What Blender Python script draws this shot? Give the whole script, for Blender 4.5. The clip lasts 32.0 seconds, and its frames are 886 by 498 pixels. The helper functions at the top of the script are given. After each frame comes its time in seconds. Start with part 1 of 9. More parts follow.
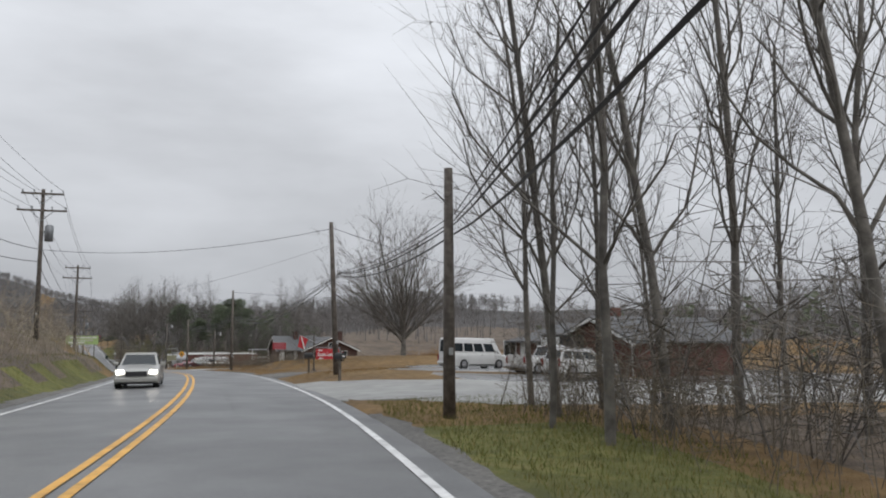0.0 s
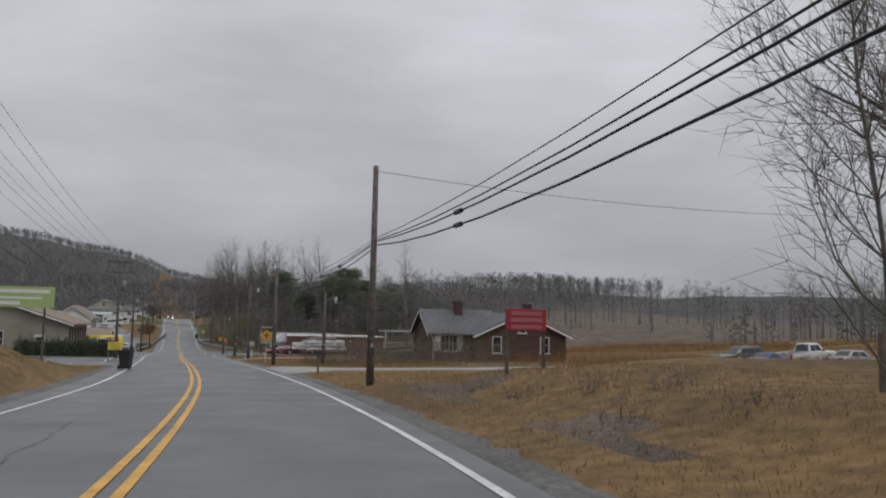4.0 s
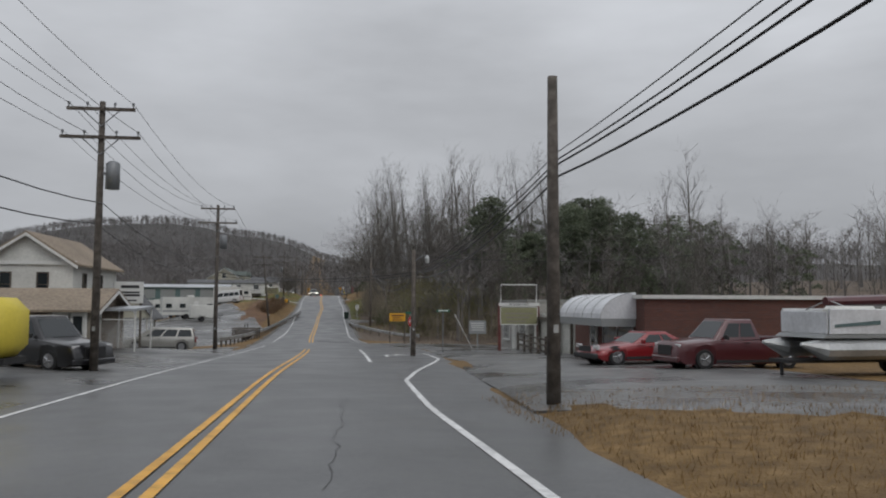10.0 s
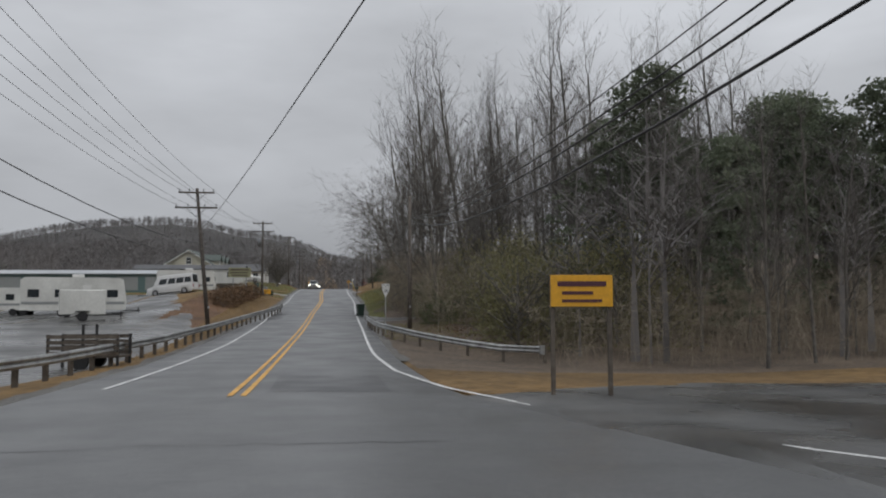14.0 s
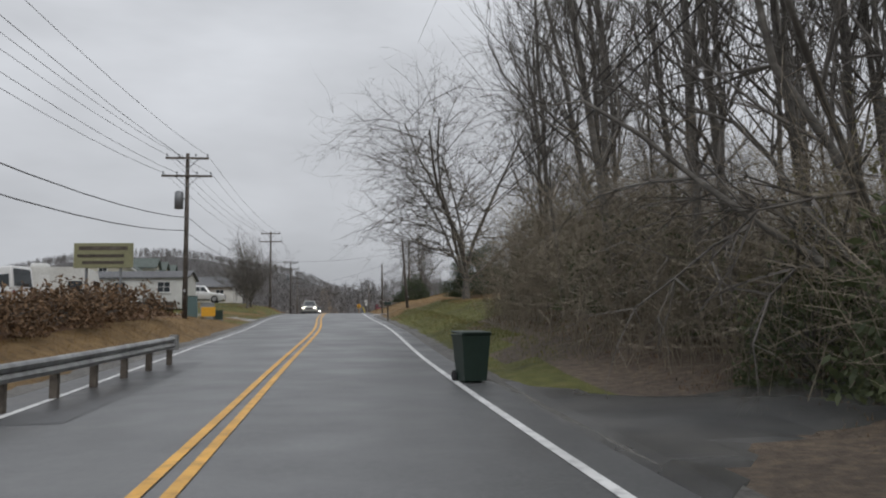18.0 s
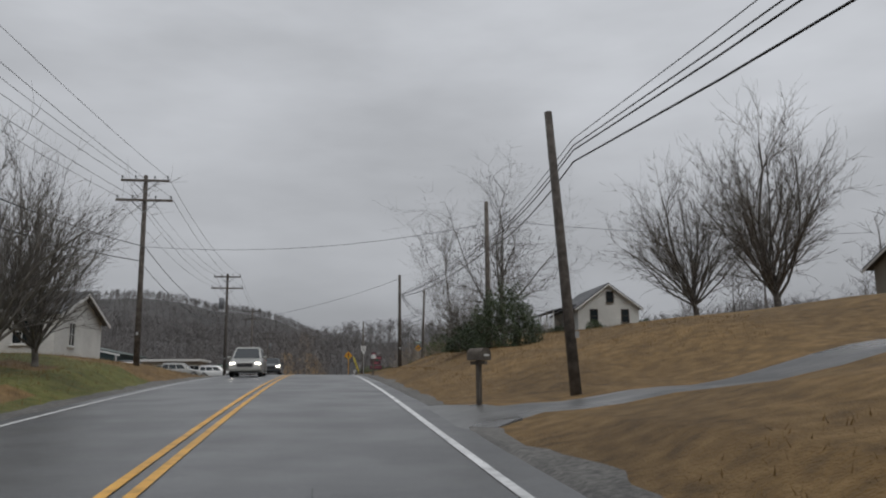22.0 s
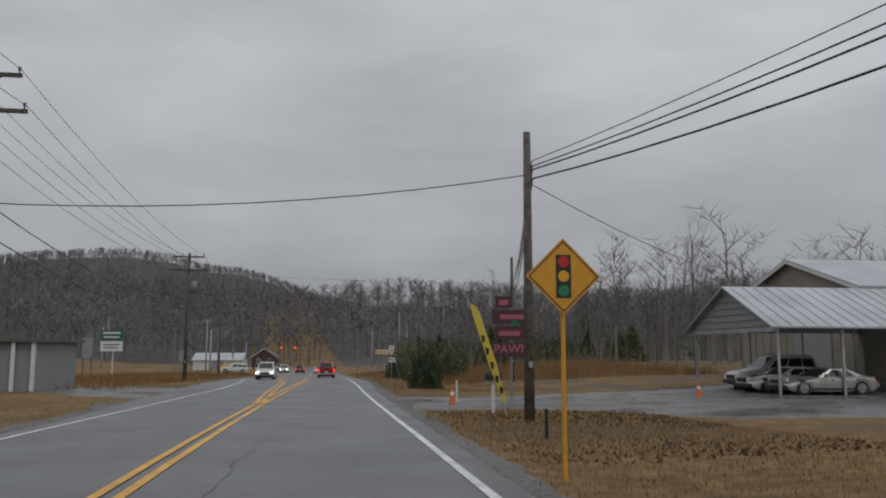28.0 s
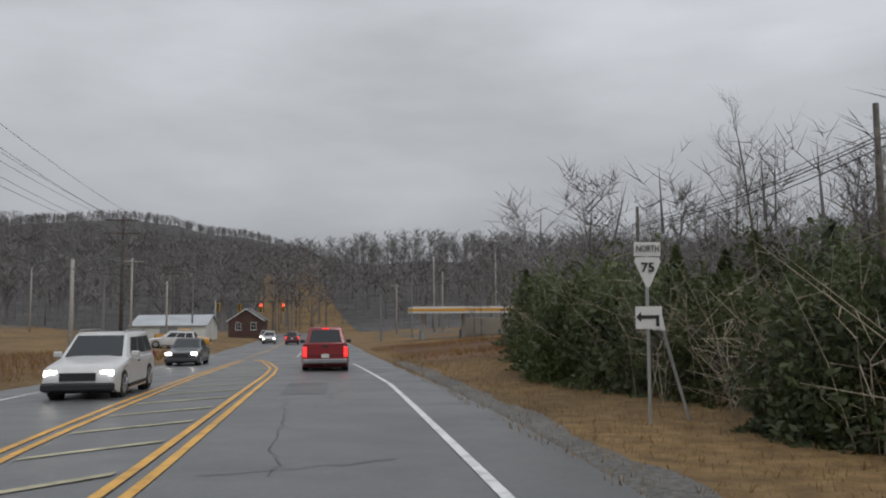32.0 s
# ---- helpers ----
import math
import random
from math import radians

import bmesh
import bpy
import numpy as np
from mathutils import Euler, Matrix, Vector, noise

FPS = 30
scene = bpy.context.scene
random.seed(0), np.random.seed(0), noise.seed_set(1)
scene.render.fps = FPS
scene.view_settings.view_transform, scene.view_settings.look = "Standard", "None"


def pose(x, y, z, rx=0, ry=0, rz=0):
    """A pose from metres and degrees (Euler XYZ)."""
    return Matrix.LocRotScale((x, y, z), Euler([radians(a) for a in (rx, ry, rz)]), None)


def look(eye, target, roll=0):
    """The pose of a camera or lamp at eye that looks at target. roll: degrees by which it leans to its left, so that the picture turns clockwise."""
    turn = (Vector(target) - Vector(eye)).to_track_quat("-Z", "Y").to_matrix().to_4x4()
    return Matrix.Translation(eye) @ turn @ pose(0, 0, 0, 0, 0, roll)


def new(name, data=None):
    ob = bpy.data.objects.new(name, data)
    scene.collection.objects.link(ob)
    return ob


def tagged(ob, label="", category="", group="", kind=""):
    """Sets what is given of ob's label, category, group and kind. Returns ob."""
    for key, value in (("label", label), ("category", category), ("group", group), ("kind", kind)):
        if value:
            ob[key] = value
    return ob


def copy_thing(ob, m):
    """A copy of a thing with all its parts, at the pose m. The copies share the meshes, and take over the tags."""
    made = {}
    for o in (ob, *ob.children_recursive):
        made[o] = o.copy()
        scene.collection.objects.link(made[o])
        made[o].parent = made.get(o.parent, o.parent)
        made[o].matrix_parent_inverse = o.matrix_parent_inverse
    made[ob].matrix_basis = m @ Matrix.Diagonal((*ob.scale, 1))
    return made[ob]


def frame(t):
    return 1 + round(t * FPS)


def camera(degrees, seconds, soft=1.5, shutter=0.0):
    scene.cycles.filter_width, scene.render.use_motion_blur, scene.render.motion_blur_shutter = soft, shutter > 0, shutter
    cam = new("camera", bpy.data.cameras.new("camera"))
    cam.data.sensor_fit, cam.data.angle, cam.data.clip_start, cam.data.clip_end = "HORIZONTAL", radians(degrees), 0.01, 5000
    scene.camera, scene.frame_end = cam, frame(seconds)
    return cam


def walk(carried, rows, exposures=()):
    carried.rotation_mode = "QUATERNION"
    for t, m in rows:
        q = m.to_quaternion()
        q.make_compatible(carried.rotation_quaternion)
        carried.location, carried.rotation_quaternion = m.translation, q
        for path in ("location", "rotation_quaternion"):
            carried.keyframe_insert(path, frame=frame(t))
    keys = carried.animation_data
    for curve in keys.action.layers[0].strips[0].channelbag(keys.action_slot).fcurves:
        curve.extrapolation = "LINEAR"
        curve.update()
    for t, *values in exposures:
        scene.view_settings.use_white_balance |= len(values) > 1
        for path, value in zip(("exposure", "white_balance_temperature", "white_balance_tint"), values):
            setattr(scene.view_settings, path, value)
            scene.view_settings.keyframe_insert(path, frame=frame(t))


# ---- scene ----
cam = camera(57.59, 32.0, soft=2.0)

# seconds, x, y, z, yaw to the left, pitch up, roll
ROWS = [
    (0, 0.05, 0.00, 0.07, -24.03, 6.53, -0.22),
    (0.5, 1.51, 6.85, 0.07, -22.50, 6.44, -0.49),
    (1, 2.90, 13.71, 0.03, -21.04, 6.42, -0.43),
    (1.5, 4.05, 20.66, -0.02, -19.53, 6.34, -0.31),
    (2, 5.11, 27.61, -0.09, -19.04, 6.26, 0.14),
    (2.5, 6.07, 34.57, -0.19, -18.17, 6.01, 0.47),
    (3, 6.92, 41.59, -0.31, -17.69, 5.86, 0.75),
    (3.5, 7.60, 48.67, -0.42, -17.14, 5.60, 1.08),
    (4, 8.15, 55.77, -0.57, -16.51, 5.46, 1.22),
    (4.5, 8.65, 62.87, -0.75, -15.42, 4.98, 0.79),
    (5, 9.03, 69.96, -0.92, -14.30, 4.71, 0.40),
    (5.5, 9.29, 77.05, -1.10, -13.18, 4.58, 0.32),
    (6, 9.46, 84.18, -1.27, -12.07, 4.55, 0.58),
    (6.5, 9.53, 91.35, -1.44, -11.02, 4.56, 0.98),
    (7, 9.51, 98.59, -1.61, -10.04, 4.54, 0.99),
    (7.5, 9.36, 105.93, -1.78, -9.32, 4.51, 0.84),
    (8, 9.20, 113.22, -1.98, -8.61, 4.70, 0.96),
    (8.5, 8.97, 120.47, -2.18, -8.03, 4.42, 0.78),
    (9, 8.75, 127.67, -2.37, -7.42, 4.24, 0.76),
    (9.5, 8.50, 134.83, -2.59, -6.80, 4.20, 0.54),
    (10, 8.28, 141.78, -2.81, -6.28, 4.02, 0.28),
    (10.5, 8.11, 148.43, -3.01, -5.98, 4.15, 0.06),
    (11, 7.90, 155.17, -3.20, -5.85, 4.24, -0.78),
    (11.5, 7.65, 162.01, -3.36, -5.96, 4.27, -1.00),
    (12, 7.54, 168.74, -3.52, -6.00, 4.22, -0.92),
    (12.5, 7.52, 175.36, -3.69, -5.66, 4.30, -0.42),
    (13, 7.48, 181.97, -3.87, -5.68, 4.16, -0.22),
    (13.5, 7.45, 188.61, -4.05, -5.70, 4.21, -0.27),
    (14, 7.27, 195.27, -4.21, -5.75, 4.16, -0.18),
    (14.5, 6.99, 201.96, -4.36, -5.82, 4.11, -0.06),
    (15, 6.67, 208.69, -4.48, -5.88, 4.13, 0.10),
    (15.5, 6.32, 215.46, -4.56, -5.91, 4.30, 0.33),
    (16, 5.99, 222.29, -4.59, -5.90, 4.70, 0.61),
    (16.5, 5.66, 229.15, -4.58, -5.86, 4.92, 0.23),
    (17, 5.38, 236.04, -4.48, -5.82, 4.98, -0.57),
    (17.5, 5.17, 242.99, -4.26, -5.68, 5.73, -0.55),
    (18, 4.93, 250.05, -4.03, -5.59, 6.38, -0.85),
    (18.5, 4.66, 257.25, -3.77, -5.65, 6.74, -0.80),
    (19, 4.44, 264.57, -3.45, -5.62, 7.30, -0.57),
    (19.5, 4.28, 271.99, -3.08, -5.65, 7.96, -0.31),
    (20, 4.14, 279.39, -2.69, -5.88, 8.51, -0.05),
    (20.5, 4.08, 286.78, -2.29, -6.00, 8.94, -0.21),
    (21, 3.94, 294.19, -1.87, -6.32, 9.26, -0.31),
    (21.5, 3.66, 301.66, -1.45, -6.64, 9.59, -0.33),
    (22, 3.45, 309.05, -1.05, -6.92, 9.59, -0.59),
    (22.5, 3.27, 316.35, -0.64, -7.15, 9.71, -1.03),
    (23, 3.05, 323.62, -0.25, -7.37, 9.87, -0.79),
    (23.5, 2.83, 330.95, 0.11, -7.51, 9.82, -0.33),
    (24, 2.62, 338.32, 0.43, -7.59, 9.83, -0.21),
    (24.5, 2.42, 345.71, 0.71, -7.63, 9.61, -0.00),
    (25, 2.20, 353.13, 0.97, -7.62, 9.26, 0.08),
    (25.5, 1.97, 360.55, 1.20, -7.58, 8.84, 0.13),
    (26, 1.74, 367.98, 1.38, -7.51, 8.39, 0.21),
    (26.5, 1.51, 375.39, 1.50, -7.45, 7.97, 0.30),
    (27, 1.29, 382.79, 1.55, -7.40, 7.65, 0.22),
    (27.5, 1.07, 390.18, 1.57, -7.32, 6.99, 0.31),
    (28, 0.82, 397.62, 1.58, -7.10, 7.24, 0.15),
    (28.5, 0.70, 405.05, 1.52, -7.01, 6.77, 0.04),
    (29, 0.63, 412.50, 1.45, -6.86, 6.39, -0.00),
    (29.5, 0.55, 419.95, 1.37, -6.75, 5.90, 0.20),
    (30, 0.46, 427.32, 1.28, -6.56, 5.74, 0.37),
    (30.5, 0.42, 434.67, 1.20, -6.52, 5.42, 0.26),
    (31, 0.37, 442.02, 1.11, -6.63, 5.09, -0.05),
    (31.5, 0.28, 449.36, 1.00, -6.40, 4.72, -0.26),
    (32, 0.21, 456.69, 0.90, -6.53, 4.64, -0.42),
]


def aim(x, y, z, yaw, pitch, roll):
    a, b = radians(yaw), radians(pitch)
    eye = Vector((x, y, z))
    return look(eye, eye + Vector((-math.sin(a) * math.cos(b), math.cos(a) * math.cos(b), math.sin(b))), roll)


EXPOSURES = [(0, .35), (1, .08), (2, .0), (4, -.08), (9, -.1), (13, -.1), (16, .05), (18, .15), (20, -.1), (22, -.2), (27, -.3), (30, -.2), (32, -.05)]

walk(cam, [(r[0], aim(*r[1:])) for r in ROWS], EXPOSURES)

# ---- light: overcast sky, wide weak sun ----
SUN_UP, SUN_TURN = radians(48), radians(150)
world = bpy.data.worlds.new("overcast")
scene.world = world
world.use_nodes = True
wn, wl = world.node_tree.nodes, world.node_tree.links
wn.clear()
w_out = wn.new("ShaderNodeOutputWorld")
w_bg = wn.new("ShaderNodeBackground")
w_sky = wn.new("ShaderNodeTexSky")
w_sky.sky_type, w_sky.sun_disc = "NISHITA", False
w_sky.sun_elevation, w_sky.sun_rotation = SUN_UP, SUN_TURN
w_sky.dust_density, w_sky.air_density = 6.0, 1.0
w_grey = wn.new("ShaderNodeHueSaturation")
w_grey.inputs["Saturation"].default_value = 0.12
w_grey.inputs["Value"].default_value = 0.012
w_geo = wn.new("ShaderNodeTexCoord")
w_sep = wn.new("ShaderNodeSeparateXYZ")
w_up = wn.new("ShaderNodeMapRange")          # brighter towards the zenith, as overcast skies are
w_up.inputs["From Min"].default_value, w_up.inputs["From Max"].default_value = -0.02, 0.9
w_up.inputs["To Min"].default_value, w_up.inputs["To Max"].default_value = 0.36, 0.95
w_map = wn.new("ShaderNodeMapping")
w_map.inputs["Scale"].default_value = (2.2, 2.2, 7.0)
w_noise = wn.new("ShaderNodeTexNoise")
w_noise.inputs["Scale"].default_value, w_noise.inputs["Detail"].default_value = 1.3, 5.0
w_noise.inputs["Roughness"].default_value = 0.5
w_cl = wn.new("ShaderNodeMapRange")
w_cl.inputs["From Min"].default_value, w_cl.inputs["From Max"].default_value = 0.3, 0.72
w_cl.inputs["To Min"].default_value, w_cl.inputs["To Max"].default_value = 0.82, 1.16
w_mul = wn.new("ShaderNodeMath")
w_mul.operation = "MULTIPLY"
w_tint = wn.new("ShaderNodeVectorMath")
w_tint.operation = "SCALE"
w_tint.inputs[0].default_value = (0.93, 0.965, 1.03)
w_add = wn.new("ShaderNodeVectorMath")
w_add.operation = "ADD"
wl.new(w_geo.outputs["Generated"], w_sep.inputs[0])
wl.new(w_sep.outputs["Z"], w_up.inputs["Value"])
wl.new(w_geo.outputs["Generated"], w_map.inputs["Vector"])
wl.new(w_map.outputs["Vector"], w_noise.inputs["Vector"])
wl.new(w_noise.outputs["Fac"], w_cl.inputs["Value"])
wl.new(w_up.outputs[0], w_mul.inputs[0])
wl.new(w_cl.outputs[0], w_mul.inputs[1])
wl.new(w_mul.outputs[0], w_tint.inputs["Scale"])
wl.new(w_sky.outputs["Color"], w_grey.inputs["Color"])
wl.new(w_tint.outputs[0], w_add.inputs[0])
wl.new(w_grey.outputs["Color"], w_add.inputs[1])
wl.new(w_add.outputs[0], w_bg.inputs["Color"])
w_bg.inputs["Strength"].default_value = 1.0
wl.new(w_bg.outputs[0], w_out.inputs["Surface"])
sun = new("sun", bpy.data.lights.new("sun", "SUN"))
sun.data.energy, sun.data.angle, sun.data.color = 0.5, radians(25), (1.0, 0.97, 0.93)
sun.matrix_world = look((0, 0, 60), (0 - math.sin(SUN_TURN) * 40, 0 - math.cos(SUN_TURN) * 40, 60 - math.tan(SUN_UP) * 40))

# ---- materials ----
def material(name, stops, scale=4.0, rough=0.8, metal=0.0, bump=0.3, dist=0.01, fine=None, big=None, coat=0.0, detail=6.0, rand=0.0, wet=None):
    """Colour ramp over noise (metres by object or world place), a larger slow variation, fine relief."""
    m = bpy.data.materials.new(name)
    m.use_nodes = True
    n, l = m.node_tree.nodes, m.node_tree.links
    b = n["Principled BSDF"]
    geo = n.new("ShaderNodeNewGeometry")
    tex = n.new("ShaderNodeTexNoise")
    tex.inputs["Scale"].default_value, tex.inputs["Detail"].default_value = scale, detail
    tex.inputs["Roughness"].default_value = 0.62
    l.new(geo.outputs["Position"], tex.inputs["Vector"])
    ramp = n.new("ShaderNodeValToRGB")
    while len(ramp.color_ramp.elements) < len(stops):
        ramp.color_ramp.elements.new(0.5)
    for i, (e, c) in enumerate(zip(ramp.color_ramp.elements, stops)):
        e.position = 0.3 + 0.4 * i / max(1, len(stops) - 1)
        e.color = (*c, 1)
    l.new(tex.outputs["Fac"], ramp.inputs["Fac"])
    col = ramp.outputs["Color"]
    if big:
        t2 = n.new("ShaderNodeTexNoise")
        t2.inputs["Scale"].default_value, t2.inputs["Detail"].default_value = big[0], 3.0
        l.new(geo.outputs["Position"], t2.inputs["Vector"])
        r2 = n.new("ShaderNodeMapRange")
        r2.inputs["From Min"].default_value, r2.inputs["From Max"].default_value = 0.35, 0.65
        r2.inputs["To Min"].default_value, r2.inputs["To Max"].default_value = big[1], big[2]
        l.new(t2.outputs["Fac"], r2.inputs["Value"])
        mx = n.new("ShaderNodeMix")
        mx.data_type, mx.blend_type = "RGBA", "MULTIPLY"
        mx.inputs[0].default_value = 1.0
        l.new(col, mx.inputs[6])
        l.new(r2.outputs[0], mx.inputs[7])
        col = mx.outputs[2]
    if rand:
        info = n.new("ShaderNodeObjectInfo")
        r3 = n.new("ShaderNodeMapRange")
        r3.inputs["To Min"].default_value, r3.inputs["To Max"].default_value = 1 - rand, 1 + rand
        l.new(info.outputs["Random"], r3.inputs["Value"])
        mx = n.new("ShaderNodeMix")
        mx.data_type, mx.blend_type = "RGBA", "MULTIPLY"
        mx.inputs[0].default_value = 1.0
        l.new(col, mx.inputs[6])
        l.new(r3.outputs[0], mx.inputs[7])
        col = mx.outputs[2]
    l.new(col, b.inputs["Base Color"])
    b.inputs["Roughness"].default_value, b.inputs["Metallic"].default_value = rough, metal
    b.inputs["Coat Weight"].default_value = coat
    b.inputs["Coat Roughness"].default_value = 0.06
    if wet:
        t4 = n.new("ShaderNodeTexNoise")
        t4.inputs["Scale"].default_value, t4.inputs["Detail"].default_value = wet[0], 4.0
        l.new(geo.outputs["Position"], t4.inputs["Vector"])
        r4 = n.new("ShaderNodeMapRange")
        r4.inputs["From Min"].default_value, r4.inputs["From Max"].default_value = 0.35, 0.65
        r4.inputs["To Min"].default_value, r4.inputs["To Max"].default_value = wet[1], wet[2]
        l.new(t4.outputs["Fac"], r4.inputs["Value"])
        l.new(r4.outputs[0], b.inputs["Roughness"])
    if bump:
        t3 = n.new("ShaderNodeTexNoise")
        t3.inputs["Scale"].default_value, t3.inputs["Detail"].default_value = fine or scale * 6, 3.0
        l.new(geo.outputs["Position"], t3.inputs["Vector"])
        bp = n.new("ShaderNodeBump")
        bp.inputs["Strength"].default_value, bp.inputs["Distance"].default_value = bump, dist
        l.new(t3.outputs["Fac"], bp.inputs["Height"])
        l.new(bp.outputs["Normal"], b.inputs["Normal"])
    return m


def tone(c, k):
    return tuple(v * k for v in c)


def plain(name, c, rough=0.6, metal=0.0, scale=9.0, spread=0.12, **kw):
    return material(name, [tone(c, 1 - spread), c, tone(c, 1 + spread)], scale, rough, metal, kw.pop("bump", 0.08), **kw)


def clear_glass(name, tint=(0.02, 0.025, 0.028)):
    m = bpy.data.materials.new(name)
    m.use_nodes = True
    b = m.node_tree.nodes["Principled BSDF"]
    b.inputs["Base Color"].default_value = (*tint, 1)
    b.inputs["Roughness"].default_value = 0.06
    b.inputs["IOR"].default_value = 1.5
    return m


def lamp_mat(name, c, power):
    m = bpy.data.materials.new(name)
    m.use_nodes = True
    b = m.node_tree.nodes["Principled BSDF"]
    b.inputs["Base Color"].default_value = (*c, 1)
    b.inputs["Emission Color"].default_value = (*c, 1)
    b.inputs["Emission Strength"].default_value = power
    return m


M = {}
M["asphalt"] = material("wet_asphalt", [(0.078, 0.08, 0.082), (0.099, 0.101, 0.102), (0.124, 0.124, 0.124)], 16.0, 0.4, bump=0.35, dist=0.004, fine=90, big=(0.35, 0.9, 1.08), wet=(0.5, 0.32, 0.46))
M["asphalt_lot"] = material("worn_lot_asphalt", [(0.062, 0.063, 0.063), (0.097, 0.097, 0.095), (0.135, 0.132, 0.126)], 0.7, 0.4, bump=0.5, dist=0.006, fine=60, big=(0.12, 0.75, 1.2), wet=(0.22, 0.12, 0.55))
M["yellow"] = material("yellow_road_paint", [(0.42, 0.22, 0.03), (0.66, 0.34, 0.04), (0.72, 0.4, 0.06)], 3.0, 0.5, bump=0.3, dist=0.003, fine=80, big=(0.8, 0.85, 1.1))
M["white"] = material("white_road_paint", [(0.42, 0.42, 0.42), (0.66, 0.66, 0.65), (0.72, 0.72, 0.71)], 4.0, 0.5, bump=0.3, dist=0.003, fine=80, big=(0.9, 0.85, 1.1))
M["concrete"] = material("wet_concrete", [(0.18, 0.18, 0.17), (0.25, 0.25, 0.235), (0.31, 0.305, 0.29)], 1.2, 0.55, bump=0.3, dist=0.004, fine=50, big=(0.25, 0.8, 1.1))
M["gravel"] = material("roadside_gravel", [(0.06, 0.058, 0.053), (0.12, 0.115, 0.105), (0.2, 0.19, 0.175)], 9.0, 0.8, bump=0.9, dist=0.03, fine=26, big=(0.4, 0.75, 1.15))
M["dry_grass"] = material("dry_winter_grass", [(0.09, 0.054, 0.018), (0.168, 0.1, 0.034), (0.245, 0.155, 0.062)], 2.2, 0.9, bump=1.0, dist=0.06, fine=22, big=(0.16, 0.72, 1.2))
M["green_grass"] = material("green_verge_grass", [(0.06, 0.065, 0.013), (0.108, 0.113, 0.022), (0.165, 0.143, 0.045)], 2.0, 0.9, bump=1.0, dist=0.06, fine=24, big=(0.2, 0.7, 1.2))
M["leaf_litter"] = material("leaf_litter", [(0.06, 0.045, 0.033), (0.11, 0.083, 0.06), (0.19, 0.14, 0.095)], 5.0, 0.85, bump=1.0, dist=0.08, fine=14, big=(0.3, 0.7, 1.2))
M["clay"] = material("red_clay_bank", [(0.08, 0.04, 0.02), (0.135, 0.066, 0.032), (0.16, 0.1, 0.05)], 1.5, 0.85, bump=0.9, dist=0.05, fine=16, big=(0.3, 0.7, 1.2))
M["hill_woods"] = material("bare_wooded_hillside", [(0.035, 0.032, 0.031), (0.07, 0.066, 0.064), (0.115, 0.108, 0.104)], 0.16, 0.95, bump=1.0, dist=1.5, fine=0.35, big=(0.012, 0.8, 1.15), detail=8.0)
M["pole_pale"] = plain("pale_weathered_pole_wood", (0.36, 0.34, 0.31), 0.85, spread=0.2)
M["pole_wood"] = material("weathered_pole_wood", [(0.05, 0.042, 0.036), (0.1, 0.085, 0.072), (0.16, 0.14, 0.12)], 5.0, 0.85, bump=0.5, dist=0.01, fine=40, rand=0.25)
M["wire"] = plain("black_cable", (0.02, 0.02, 0.022), 0.5)
M["metal"] = plain("galvanised_metal", (0.46, 0.47, 0.47), 0.42, 0.7, big=(1.2, 0.8, 1.1))
M["grey_metal"] = plain("grey_painted_metal", (0.2, 0.21, 0.22), 0.45, 0.3)
M["faded"] = material("worn_cream_road_paint", [(0.2, 0.18, 0.12), (0.42, 0.38, 0.24), (0.52, 0.46, 0.3)], 3.0, 0.5, bump=0.3, dist=0.003, fine=80, big=(0.8, 0.85, 1.1))
M["crack"] = plain("crack_sealant", (0.022, 0.022, 0.023), 0.45)
M["asphalt_patch"] = material("newer_asphalt_patch", [(0.042, 0.043, 0.045), (0.056, 0.057, 0.059), (0.07, 0.07, 0.07)], 2.0, 0.4, bump=0.35, dist=0.004, fine=90, wet=(0.5, 0.3, 0.5))

# ---- plan: the road's line and height, and the land beside it ----
Y_KNOTS = [-90, -45, 0, 20, 41, 63, 84, 106, 128, 148, 169, 189, 209, 229, 250, 272, 294, 316, 338, 361, 383, 405, 427, 449, 480, 520, 580, 650, 760, 1200]
X_KNOTS = [-28.1, -13.3, -2.21, 1.88, 4.93, 7.18, 8.03, 7.7, 6.85, 6.29, 5.68, 5.43, 4.78, 3.9, 3.35, 2.74, 2.36, 1.28, 0.53, -0.18, -0.99, -1.7, -2, -2.11, -2.55, -3.7, -6.3, -10.6, -21.1, -70.1]
Z_KNOTS = [-1.4, -1.45, -1.5, -1.57, -1.86, -2.3, -2.82, -3.33, -3.92, -4.56, -5.07, -5.6, -6.03, -6.13, -5.58, -4.63, -3.42, -2.19, -1.12, -0.35, 0.0, -0.03, -0.27, -0.55, -1.15, -2.1, -3.0, -3.2, -3.0, 0]


def spline(xs, ys):
    xs, ys = np.array(xs, float), np.array(ys, float)
    slope = np.gradient(ys, xs)

    def at(v):
        v = np.clip(v, xs[0], xs[-1])
        i = np.clip(np.searchsorted(xs, v) - 1, 0, len(xs) - 2)
        h = xs[i + 1] - xs[i]
        t = (v - xs[i]) / h
        return (2 * t**3 - 3 * t**2 + 1) * ys[i] + (t**3 - 2 * t**2 + t) * h * slope[i] + (3 * t**2 - 2 * t**3) * ys[i + 1] + (t**3 - t**2) * h * slope[i + 1]
    return at


